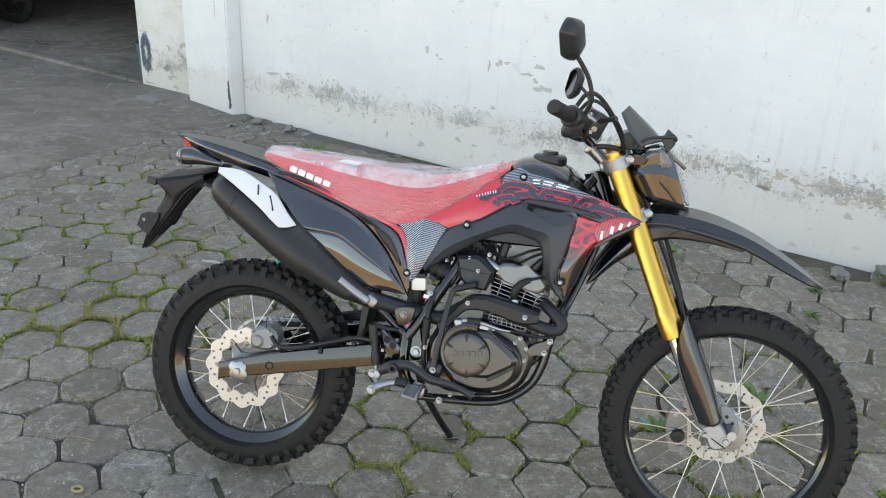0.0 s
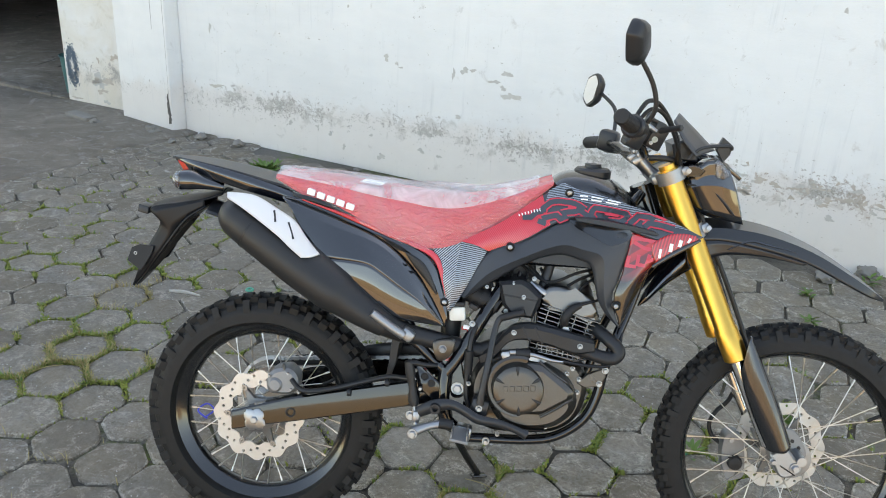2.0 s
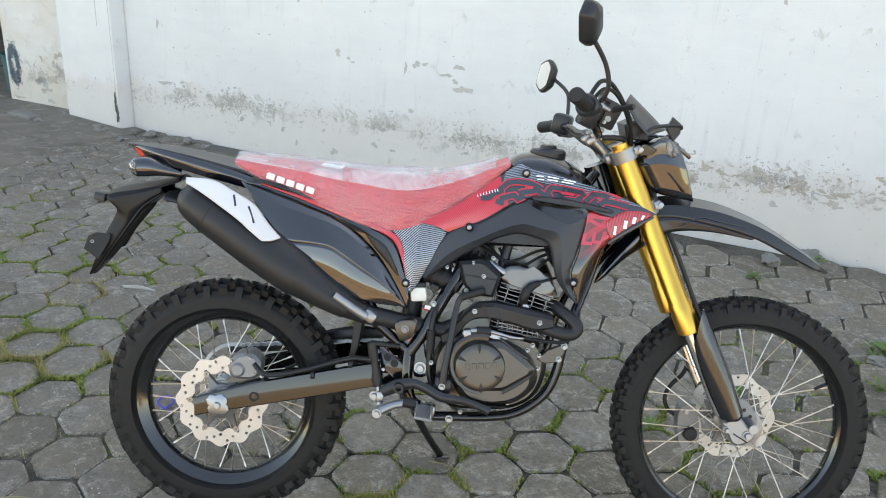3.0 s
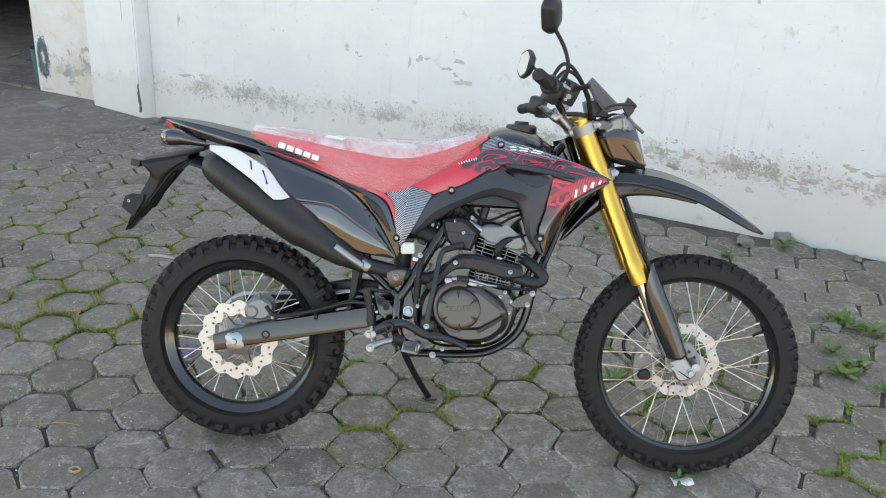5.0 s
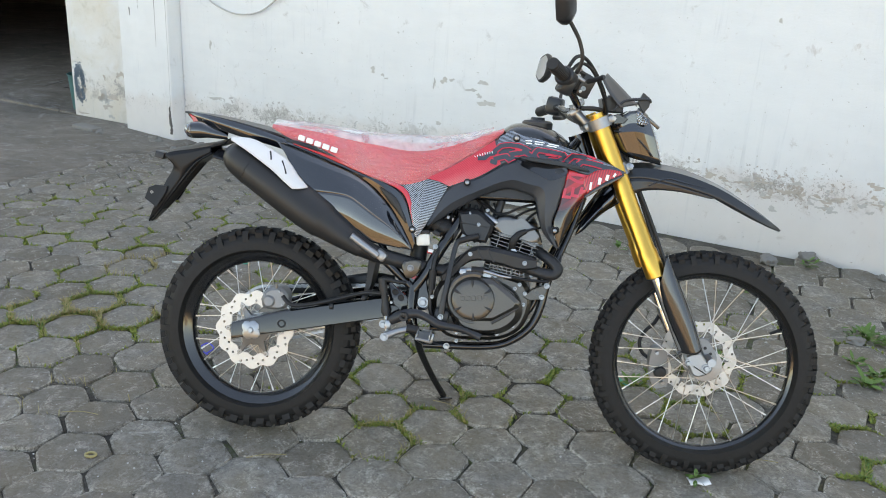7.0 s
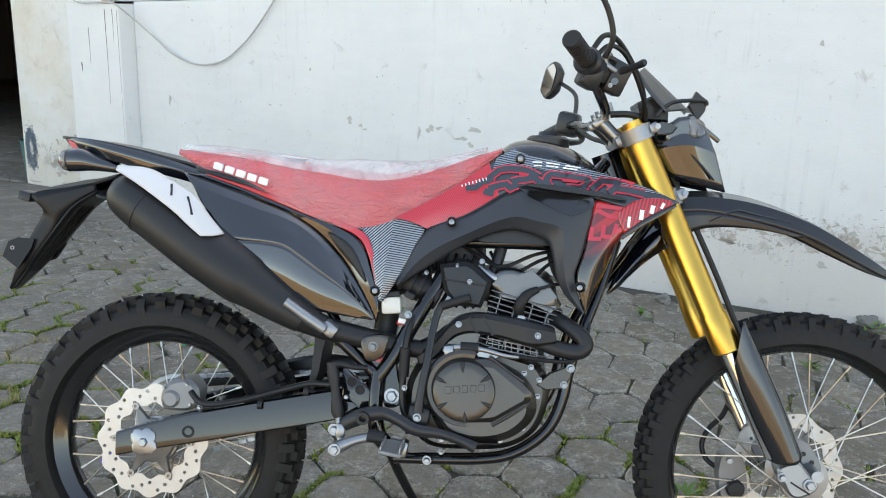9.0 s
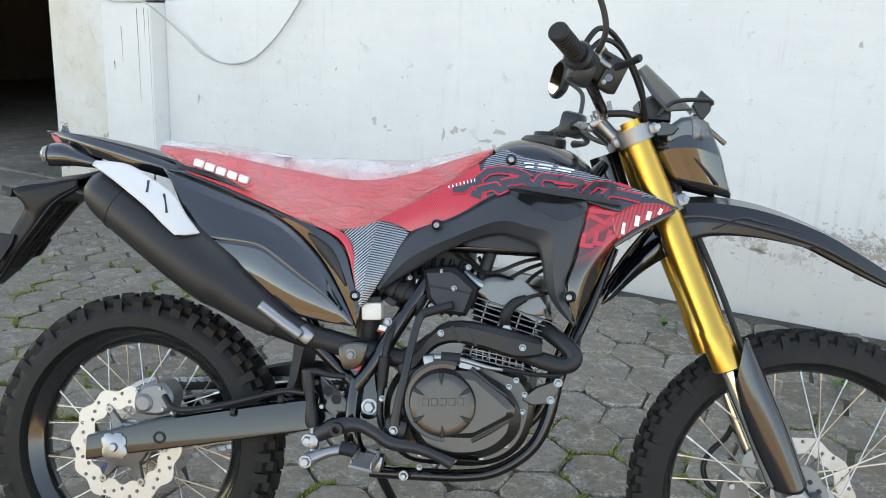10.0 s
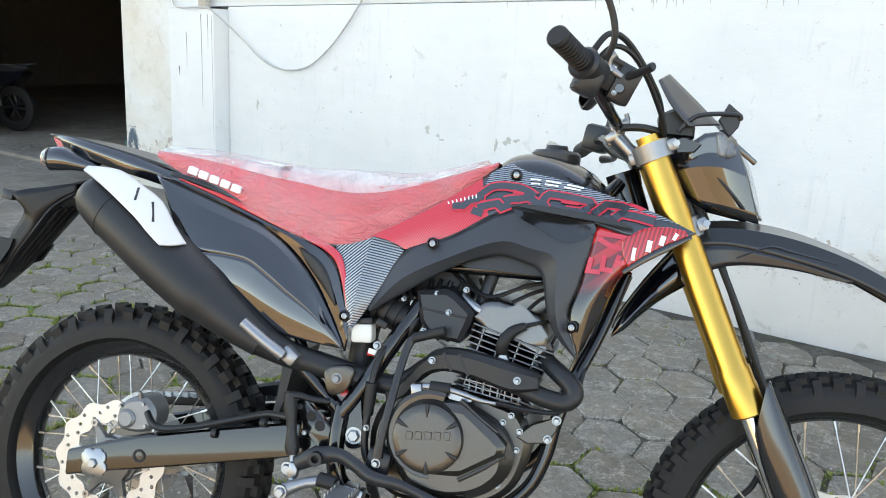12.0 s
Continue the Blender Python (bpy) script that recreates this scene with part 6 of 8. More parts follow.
part("pedal_pivot", lathe([(0.007, -0.185), (0.013, -0.185), (0.013, -0.16), (0.007, -0.16)], 0.482, 0.420, 20), M_CABLE, pedal)
peg = part("foot_peg", box((0.548, -0.215, 0.374), (0.045, 0.080, 0.008), 0.002, (0, 8, 0)), M_CAST, bike, "toothed steel foot peg")
for k in range(5):
    for dx in (-0.019, 0.019):
        part("tooth", box((0.548 + dx, -0.182 - 0.016 * k, 0.380), (0.004, 0.009, 0.016), 0.0012, (0, 8, 0), 1), M_STEEL, peg)
part("peg_mount", box((0.555, -0.165, 0.362), (0.04, 0.03, 0.035), 0.006, (0, 10, 0)), M_STEEL, peg)
part("pedal_link", tube([(0.432, -0.185, 0.358), (0.47, -0.185, 0.376), (0.505, -0.185, 0.385)], [0.014, 0.010, 0.011], 12, 10), M_ALU, bike, "bare aluminium linkage arm")
bolt(bike, 0.430, -0.202, 0.358, 0.013)
bolt(bike, 0.418, -0.150, 0.383, 0.013)
bolt(bike, 0.612, -0.142, 0.330, 0.010)
part("peg_rubber", tube([(0.495, -0.188, 0.388), (0.528, -0.190, 0.385)], 0.013, 12), M_GRIP, bike)
kick = rail("kick_starter", [(0.592, -0.168, 0.437), (0.596, -0.170, 0.474), (0.604, -0.168, 0.530), (0.611, -0.160, 0.585), (0.619, -0.152, 0.632), (0.627, -0.150, 0.651), (0.637, -0.150, 0.659)], [0.010, 0.0085, 0.008, 0.0075, 0.0075, 0.008, 0.008], "black kick-start lever folded up", M_SATIN, 10, 40, 0.75)
part("pedal_stub", tube([(0.629, -0.150, 0.654), (0.655, -0.153, 0.664), (0.686, -0.156, 0.675)], [0.009, 0.0088, 0.0085], 12), M_GRIP, kick)
rail("cable", [(0.590, -0.10, 0.66), (0.563, -0.125, 0.60), (0.556, -0.132, 0.53), (0.556, -0.132, 0.44), (0.575, -0.13, 0.40)], 0.007, "black cable", M_CABLE)
part("cable_boot", tube([(0.557, -0.133, 0.56), (0.556, -0.133, 0.50)], [0.012, 0.010], 12), M_GRIP, bike)
sw = part("switch_box", box((0.592, -0.150, 0.425), (0.045, 0.03, 0.045), 0.008, (0, 10, 0)), M_SATIN, bike, "black brake light switch housing")
bolt(sw, 0.590, -0.168, 0.425, 0.009)
arm = part("clutch_arm", tube([(0.640, -0.150, 0.560), (0.660, -0.155, 0.572), (0.710, -0.158, 0.572), (0.760, -0.158, 0.562), (0.790, -0.150, 0.558)], [0.009, 0.007, 0.0055, 0.005, 0.004], 10, 24, 0.7), M_STEEL, bike, "plated clutch release arm and cable end")
part("arm_block", box((0.648, -0.158, 0.566), (0.02, 0.018, 0.022), 0.003, (0, -10, 0)), M_STEEL, arm)
part("arm_plate", prism([(0.700, 0.566), (0.735, 0.572), (0.752, 0.560), (0.742, 0.552), (0.705, 0.556)], -0.150, -0.156, 0.002, 0.002), M_STEEL, arm)
for k in range(6):
    part("boot_ring", lathe([(0.004, -0.005), (0.011, -0.005), (0.011, 0.001), (0.004, 0.001)], 0, 0, 12), M_GRIP, arm).matrix_local = pose(0.672 + 0.006 * k, -0.157, 0.5735, 0, 0, 90)
wp = part("engine_mount", prism([(0.829, 0.498), (0.853, 0.525), (0.900, 0.545), (0.899, 0.520), (0.883, 0.494), (0.847, 0.489)], -0.118, -0.126, 0.003, 0.002), M_ENGINE, bike, "dark front engine mount plate")
bolt(wp, 0.884, -0.130, 0.503, 0.008)
bolt(wp, 0.896, -0.130, 0.538, 0.009)
mesh_guard = bmesh.new()
for k in range(8):
    add_box(mesh_guard, (0.735 + 0.013 * k, -0.128, 0.580 - 0.0018 * k), (0.0022, 0.002, 0.022), 0)
for k in range(3):
    add_box(mesh_guard, (0.778, -0.128, 0.582 - 0.009 * k), (0.105, 0.002, 0.0022), 0, (0, 8, 0))
part("wire_guard", mesh_guard, M_CAST, bike, "thin bare metal grille under the exhaust")
stand = part("side_stand", tube([(0.50, 0.105, 0.30), (0.515, 0.13, 0.23), (0.560, 0.17, 0.13), (0.600, 0.205, 0.056)], [0.013, 0.012, 0.011, 0.011], 12, 16), M_FRAME, bike, "black side stand leg")
part("stand_foot", box((0.603, 0.209, 0.048), (0.045, 0.035, 0.008), 0.003, (-11, 0, 20)), M_FRAME, stand)
part("mud_flap", prism([(0.352, 0.580), (0.382, 0.580), (0.372, 0.535), (0.364, 0.480), (0.350, 0.438), (0.338, 0.440), (0.345, 0.480), (0.350, 0.535)], 0.06, -0.06, 0.004, 0.004), M_CABLE, bike, "black rubber inner mud flap")
ig = Skin([(0.355, -0.065, 0.60), (0.30, -0.07, 0.69), (0.18, -0.07, 0.76), (0.02, -0.07, 0.80), (-0.14, -0.07, 0.84)], [(0.36, 0, 0.61), (0.31, 0, 0.71), (0.19, 0, 0.785), (0.02, 0, 0.825), (-0.14, 0, 0.86)], [(0.355, 0.065, 0.60), (0.30, 0.07, 0.69), (0.18, 0.07, 0.76), (0.02, 0.07, 0.80), (-0.14, 0.07, 0.84)], columns=30, lines=9)
solid(part("rear_mudguard", ig.mesh(), M_SATIN, bike, "black rear inner mudguard"), 0.004)
part("airbox", box((0.42, 0.0, 0.72), (0.28, 0.13, 0.17), 0.03, (0, -12, 0)), M_MATT, bike, "black airbox behind the side covers")
part("battery_box", box((0.60, 0.0, 0.76), (0.22, 0.10, 0.10), 0.02), M_MATT, bike)

# tail light, number plate bracket and rear indicator
part("tail_light", prism([(-0.226, 0.960), (-0.190, 0.950), (-0.182, 0.926), (-0.204, 0.924)], 0.036, -0.036, 0.003, 0.003), M_TAILRED, bike, "red tail light lens")
ind = part("rear_indicator", tube([(-0.214, -0.062, 0.913), (-0.206, -0.062, 0.914), (-0.178, -0.060, 0.916), (-0.145, -0.055, 0.910), (-0.10, -0.045, 0.902)], [0.018, 0.024, 0.025, 0.017, 0.011], 16, 24, 0.9), M_GLOSS, bike, "black rear indicator with clear lens")
part("lens", tube([(-0.226, -0.062, 0.912), (-0.217, -0.062, 0.913), (-0.204, -0.062, 0.914)], [0.010, 0.021, 0.0252], 16), M_LENS, ind)
brk = Skin([(-0.105, -0.045, 0.885), (-0.150, -0.052, 0.868), (-0.205, -0.058, 0.855), (-0.288, -0.062, 0.836), (-0.268, -0.050, 0.800), (-0.297, -0.045, 0.745), (-0.320, -0.042, 0.700), (-0.344, -0.028, 0.655), (-0.364, -0.012, 0.616)],
           [(-0.105, 0, 0.895), (-0.155, 0, 0.880), (-0.215, 0, 0.868), (-0.298, 0, 0.842), (-0.276, 0, 0.803), (-0.303, 0, 0.748), (-0.326, 0, 0.702), (-0.350, 0, 0.658), (-0.368, 0, 0.615)],
           [(-0.105, 0.045, 0.885), (-0.150, 0.052, 0.868), (-0.205, 0.058, 0.855), (-0.288, 0.062, 0.836), (-0.268, 0.050, 0.800), (-0.297, 0.045, 0.745), (-0.320, 0.042, 0.700), (-0.344, 0.028, 0.655), (-0.364, 0.012, 0.616)], columns=44, lines=11)
pb = solid(part("plate_bracket", brk.mesh(), M_BRACKET, bike, "black plastic number plate bracket"), 0.005)
inner = Skin([(-0.150, -0.050, 0.850), (-0.200, -0.055, 0.815), (-0.244, -0.050, 0.760), (-0.286, -0.045, 0.705), (-0.318, -0.030, 0.662), (-0.355, -0.013, 0.620)],
             [(-0.150, 0.050, 0.850), (-0.200, 0.055, 0.815), (-0.244, 0.050, 0.760), (-0.286, 0.045, 0.705), (-0.318, 0.030, 0.662), (-0.355, 0.013, 0.620)], columns=24, lines=6)
solid(part("inner_face", inner.mesh(), M_BRACKET, pb, "ribbed dark underside"), 0.005)
for s in (-1, 1):
    sidew = Skin([(-0.150, s * 0.052, 0.866), (-0.205, s * 0.058, 0.853), (-0.288, s * 0.062, 0.834), (-0.268, s * 0.050, 0.798), (-0.297, s * 0.046, 0.743), (-0.320, s * 0.043, 0.698), (-0.364, s * 0.013, 0.618)],
                 [(-0.150, s * 0.050, 0.850), (-0.190, s * 0.055, 0.825), (-0.222, s * 0.053, 0.790), (-0.244, s * 0.050, 0.760), (-0.286, s * 0.046, 0.705), (-0.318, s * 0.031, 0.662), (-0.357, s * 0.013, 0.620)], columns=30, lines=5)
    solid(part("side_flange", sidew.mesh(), M_BRACKET, pb), 0.004)
for k in range(4):
    part("rib", tube([(-0.195, -0.03 + 0.02 * k, 0.812), (-0.240, -0.028 + 0.0187 * k, 0.757), (-0.282, -0.025 + 0.0167 * k, 0.702), (-0.316, -0.018 + 0.012 * k, 0.660)], 0.004, 6), M_MATT, pb)
for y0, y1, pts in ((-0.046, -0.053, [(-0.345, 0.728), (-0.322, 0.738), (-0.286, 0.736), (-0.292, 0.716), (-0.322, 0.668), (-0.358, 0.694)]), (0.056, 0.048, [(-0.325, 0.722), (-0.292, 0.732), (-0.266, 0.722), (-0.290, 0.684), (-0.328, 0.668)])):
    ear = part("plate_ear", prism(pts, y0, y1), M_BRACKET, pb, "flat ear with a bolt hole")
    part("hole_rim", lathe([(0.0028, y1), (0.0045, y1), (0.0045, y1 - 0.0015), (0.0028, y1 - 0.0015)], pts[0][0] + 0.010, pts[0][1] - 0.014, 12), M_GRIT, ear)
part("reflector", box((-0.312, -0.03, 0.830), (0.028, 0.045, 0.021), 0.003, (0, 12, 0)), M_SATIN, pb)

# front fork and steering
AX = Vector((0.434, 0, -0.893)).normalized()  # down the fork
TOP = Vector((1.003, 0, 1.026))


def down(d, y):
    p = TOP + AX * d
    return (p.x, y, p.z)


fork_y = 0.1
for s in (-1, 1):
    leg = part("fork_leg", tube([down(-0.012, s * fork_y), down(0.40, s * fork_y), down(0.405, s * fork_y), down(0.43, s * fork_y), down(0.435, s * fork_y), down(0.482, s * fork_y), down(0.486, s * fork_y)], [0.0255, 0.0255, 0.0285, 0.0285, 0.030, 0.030, 0.024], 28), M_GOLD, bike, "gold anodised upside-down fork tube")
    part("stanchion", tube([down(0.47, s * fork_y), down(0.72, s * fork_y)], 0.0185, 20), M_CHROME, leg, "chromed inner fork tube")
    part("fork_cap", tube([down(-0.024, s * fork_y), down(-0.010, s * fork_y)], 0.02, 20), M_GOLD, leg)
    lug = part("axle_lug", prism(rounded([(1.326, 0.352), (1.345, 0.366), (1.368, 0.370), (1.386, 0.352), (1.406, 0.332), (1.404, 0.312), (1.374, 0.296), (1.354, 0.300), (1.340, 0.322)], 40), s * 0.070, s * 0.112, 0.005, s * -0.005), M_ALU, leg, "silver cast axle lug")
    if s == -1:
        # dark bar on the lug stands for the shade in its clamping cut
        part("clamp_slit", box((1.372, -0.114, 0.318), (0.045, 0.004, 0.003), 0.0008, (0, 30, 0), 1), M_CABLE, lug)
        part("sensor_plate", prism(rounded([(1.372, 0.402), (1.400, 0.398), (1.430, 0.350), (1.424, 0.318), (1.405, 0.330), (1.385, 0.365)], 28), -0.055, -0.062, 0.002, 0.002), M_CAST, lug, "drilled grey speed sensor plate")
        # solid dark discs stand for the plate's drilled openings
        for hx, hz in ((1.392, 0.375), (1.410, 0.358), (1.416, 0.335)):
            part("hole_rim", lathe([(0, -0.0625), (0.005, -0.0625), (0.005, -0.064), (0, -0.064)], hx, hz, 12, False), M_CABLE, lug)
    gs = Skin([(1.230, s * 0.085, 0.556), (1.243, s * 0.082, 0.508), (1.270, s * 0.082, 0.440), (1.306, s * 0.085, 0.368)],
              [(1.224, s * 0.122, 0.566), (1.243, s * 0.125, 0.516), (1.276, s * 0.125, 0.448), (1.318, s * 0.122, 0.368)],
              [(1.230, s * 0.135, 0.640), (1.262, s * 0.141, 0.566), (1.304, s * 0.141, 0.478), (1.350, s * 0.137, 0.372)],
              [(1.237, s * 0.128, 0.655), (1.276, s * 0.130, 0.580), (1.322, s * 0.130, 0.488), (1.367, s * 0.126, 0.386)],
              [(1.243, s * 0.098, 0.650), (1.286, s * 0.098, 0.576), (1.333, s * 0.098, 0.486), (1.373, s * 0.098, 0.390)], columns=30, lines=18)
    solid(part("fork_guard", gs.mesh(), M_SMOOTH, leg, "smooth black plastic fork guard", smooth=50), 0.004)
    if s == -1:
        bolt(leg, 1.390, -0.117, 0.326, 0.014)
        bolt(leg, 1.334, -0.117, 0.339, 0.010)
    else:
        fc = part("front_caliper", prism(rounded([(1.252, 0.286), (1.258, 0.326), (1.280, 0.335), (1.304, 0.320), (1.318, 0.225), (1.300, 0.205), (1.275, 0.203), (1.258, 0.245)], 30), 0.045, 0.095, 0.006, -0.006), M_CAST, leg, "grey front brake caliper")
        part("piston_housing", lathe([(0, 0.030), (0.017, 0.030), (0.020, 0.036), (0.020, 0.05), (0, 0.05)], 1.288, 0.255, 24, False), M_MATT, fc)
        for hx, hz in ((1.272, 0.318), (1.300, 0.222)):
            part("pin", lathe([(0, 0.036), (0.006, 0.036), (0.006, 0.05), (0, 0.05)], hx, hz, 12, False), M_STEEL, fc)
        part("front_brake_hose", tube([(1.262, 0.085, 0.285), (1.236, 0.10, 0.300), (1.224, 0.10, 0.335), (1.238, 0.10, 0.372), (1.270, 0.10, 0.412), (1.285, 0.11, 0.480), (1.26, 0.115, 0.60), (1.15, 0.11, 0.86), (1.05, 0.06, 1.05)], 0.006, 10, 50), M_CABLE, leg)
part("front_axle", lathe([(0, -0.118), (0.012, -0.118), (0.012, 0.118), (0, 0.118)], *FRONT, 20, False), M_STEEL, bike)
for d, name, h in ((0.005, "upper_triple_clamp", 0.030), (0.150, "lower_triple_clamp", 0.034)):
    bm = bmesh.new()
    tilt = -math.degrees(math.atan2(0.434, 0.893))
    c = TOP + AX * d
    add_box(bm, (c.x - 0.012, 0, c.z - 0.006), (0.06, 0.18, h * 0.8), 0.008, (0, tilt, 0))
    for s in (-1, 1):
        add_tube(bm, [down(d - h / 2, s * fork_y), down(d + h / 2, s * fork_y)], 0.0335, 24)
        add_box(bm, (c.x + 0.030, s * (fork_y + 0.010), c.z + 0.014), (0.022, 0.020, h * 0.7), 0.005, (0, tilt, 0))
    tc = part(name, bm, M_ALU, bike, "cast aluminium triple clamp")
    part("bolt", tube([(c.x + 0.037, -fork_y - 0.026, c.z + 0.017), (c.x + 0.037, -fork_y - 0.012, c.z + 0.017)], 0.0065, 6), M_STEEL, tc)
part("mount_bracket", prism([(1.03, 1.042), (1.055, 1.052), (1.085, 1.040), (1.075, 1.026), (1.045, 1.022)], -0.095, -0.108, 0.003, 0.003), M_FRAME, bike, "black headlight mounting bracket")

# mudguard
fen = Skin(
    [(1.075, -0.075, 0.862), (1.15, -0.085, 0.872), (1.25, -0.088, 0.858), (1.36, -0.080, 0.832), (1.46, -0.066, 0.788), (1.53, -0.048, 0.757), (1.575, -0.02, 0.742)],
    [(1.080, -0.071, 0.894), (1.16, -0.079, 0.903), (1.26, -0.081, 0.893), (1.37, -0.073, 0.860), (1.47, -0.059, 0.810), (1.54, -0.042, 0.770), (1.580, -0.016, 0.746)],
    [(1.085, 0, 0.905), (1.17, 0, 0.916), (1.27, 0, 0.905), (1.38, 0, 0.868), (1.48, 0, 0.815), (1.55, 0, 0.770), (1.584, 0, 0.745)],
    [(1.080, 0.071, 0.894), (1.16, 0.079, 0.903), (1.26, 0.081, 0.893), (1.37, 0.073, 0.860), (1.47, 0.059, 0.810), (1.54, 0.042, 0.770), (1.580, 0.016, 0.746)],
    [(1.075, 0.075, 0.862), (1.15, 0.085, 0.872), (1.25, 0.088, 0.858), (1.36, 0.080, 0.832), (1.46, 0.066, 0.788), (1.53, 0.048, 0.757), (1.575, 0.02, 0.742)], columns=40, crisp=True)
fender = solid(part("front_mudguard", fen.mesh(), M_FENDER, bike, "gloss black high front mudguard", smooth=14), 0.005)
solid(part("skirt", Skin([(1.075, -0.075, 0.862), (1.15, -0.085, 0.872), (1.25, -0.088, 0.858), (1.36, -0.080, 0.832)], [(1.098, -0.078, 0.812), (1.16, -0.080, 0.838), (1.25, -0.084, 0.842), (1.35, -0.080, 0.828)], columns=24, lines=5).mesh(), M_FENDER, fender), 0.004)
for q in (-1, 1):
    part("crease", tube([(1.165, q * 0.0845, 0.852), (1.215, q * 0.0850, 0.877), (1.255, q * 0.0850, 0.872), (1.33, q * 0.080, 0.858)], [0.001, 0.0035, 0.003, 0.001], 8, 20), M_GLOSS, fender)
for s in (-1, 1):
    flap = Skin([(1.070, s * 0.055, 0.860), (1.024, s * 0.052, 0.796), (0.994, s * 0.050, 0.746), (0.978, s * 0.050, 0.715), (0.970, s * 0.050, 0.688)],
                [(1.075, s * 0.072, 0.820), (1.038, s * 0.070, 0.778), (1.006, s * 0.066, 0.737), (0.986, s * 0.060, 0.709), (0.971, s * 0.053, 0.687)],
                [(1.092, s * 0.060, 0.795), (1.048, s * 0.058, 0.761), (1.016, s * 0.055, 0.728), (0.994, s * 0.052, 0.702), (0.972, s * 0.050, 0.685)], columns=24, lines=8)
    solid(part("rear_flap", flap.mesh(), M_GLOSS, fender), 0.004)

# headlight, screen and instruments
lens = Skin([(1.118, -0.045, 1.066), (1.160, -0.052, 1.010), (1.200, -0.045, 0.925)], [(1.145, 0, 1.068), (1.182, 0, 1.010), (1.212, 0, 0.920)], [(1.118, 0.045, 1.066), (1.160, 0.052, 1.010), (1.200, 0.045, 0.925)], columns=16, lines=14)
hl = part("headlight", prism([(1.06, 1.03), (1.125, 1.05), (1.165, 1.0), (1.19, 0.93), (1.10, 0.935)], 0.055, -0.055, 0.01, 0.01), M_SMOKE, bike, "headlight unit with clear lens")
solid(part("lens", lens.mesh(), M_LENS, hl), 0.004)
part("side_housing", casting([(1.062, 1.019), (1.066, 1.042), (1.089, 1.062), (1.115, 1.067), (1.129, 1.054), (1.134, 1.04), (1.13, 1.024), (1.101, 1.004), (1.07, 1.003)], -0.04, -0.090, 0.008), M_SMOKE, hl, "smoky rounded side housing", smooth=50)
part("side_lens", casting([(1.107, 1.065), (1.12, 1.066), (1.138, 1.047), (1.146, 1.028), (1.133, 1.02), (1.113, 1.022)], -0.05, -0.0935, 0.006), M_LENS, hl, "clear side lens", smooth=50)
part("panel_edge", tube([(1.050, -0.091, 1.003), (1.074, -0.091, 1.001), (1.106, -0.091, 0.995), (1.138, -0.091, 0.968), (1.168, -0.091, 0.937)], [0.002, 0.003, 0.004, 0.003, 0.002], 8, 24), M_SATIN, hl)
part("fin", box((1.150, -0.045, 1.045), (0.085, 0.006, 0.010), 0.002, (0, 38, 0)), M_SMOKE, hl)
film = Skin([(1.139, -0.035, 1.051), (1.161, -0.035, 0.995), (1.178, -0.035, 0.95), (1.19, -0.035, 0.912)], [(1.149, -0.02, 1.043), (1.170, -0.02, 0.992), (1.186, -0.02, 0.948), (1.196, -0.02, 0.912)], columns=16, lines=5)
part("film", film.mesh(), M_FILM, hl, "strip of clear film on the lens edge")
scr = Skin([(1.004, -0.075, 1.150), (1.028, -0.090, 1.108), (1.062, -0.095, 1.072)], [(1.022, -0.030, 1.168), (1.066, -0.030, 1.130), (1.118, -0.030, 1.084)], [(1.030, 0.030, 1.160), (1.082, 0.030, 1.120), (1.126, 0.030, 1.080)], columns=20, crisp=True)
solid(part("screen", scr.mesh(), M_SCREEN, bike, "small smoked fly screen"), 0.003)
part("instrument_box", prism([(1.010, 1.092), (1.045, 1.110), (1.075, 1.085), (1.075, 1.055), (1.020, 1.055)], 0.055, -0.055, 0.006, 0.006), M_SATIN, bike, "black instrument housing")
vb = part("visor_bracket", tube([(1.045, -0.085, 1.062), (1.062, -0.085, 1.082), (1.085, -0.082, 1.094), (1.140, -0.070, 1.099), (1.148, -0.066, 1.090)], 0.0042, 10, 24), M_SATIN, bike, "black rod bracket round the fly screen")
part("bracket_end", prism([(1.112, 1.088), (1.126, 1.118), (1.150, 1.100), (1.146, 1.078), (1.132, 1.058)], -0.050, -0.066, 0.002, 0.002), M_SATIN, vb)
part("cross_arm", box((1.135, 0, 1.09), (0.02, 0.13, 0.008), 0.002), M_SATIN, vb)

# solid dark panel added to close the gap seen between fork and cowl
part("light_bracket", prism([(1.030, 1.030), (1.070, 1.030), (1.105, 0.950), (1.110, 0.890), (1.075, 0.880), (1.035, 0.950)], 0.06, -0.065, 0.006, 0.006), M_SATIN, bike, "black filler panel in place of the headlight brackets")

# handlebar and controls
bar = part("handlebar", tube([(0.846, -0.350, 1.163), (0.885, -0.262, 1.140), (0.905, -0.205, 1.108), (0.928, -0.150, 1.078), (0.941, -0.09, 1.064), (0.944, 0, 1.060), (0.941, 0.09, 1.056), (0.925, 0.16, 1.052), (0.900, 0.24, 1.062), (0.852, 0.42, 1.045)], 0.0105, 14, 60), M_SMOOTH, bike, "black tapered handlebar")
G0, G1 = Vector((0.844, -0.355, 1.164)), Vector((0.882, -0.265, 1.141))
steps = [(0, 0.0145), (0.04, 0.0178), (0.10, 0.0178), (0.11, 0.016)]
for k in range(9):
    steps += [(0.14 + 0.088 * k, 0.016), (0.15 + 0.088 * k, 0.0176), (0.195 + 0.088 * k, 0.0176), (0.205 + 0.088 * k, 0.016)]
steps += [(0.97, 0.016), (1.0, 0.021)]
bm = tube([G0.lerp(G1, f) for f, _ in steps], [q for _, q in steps], 20)
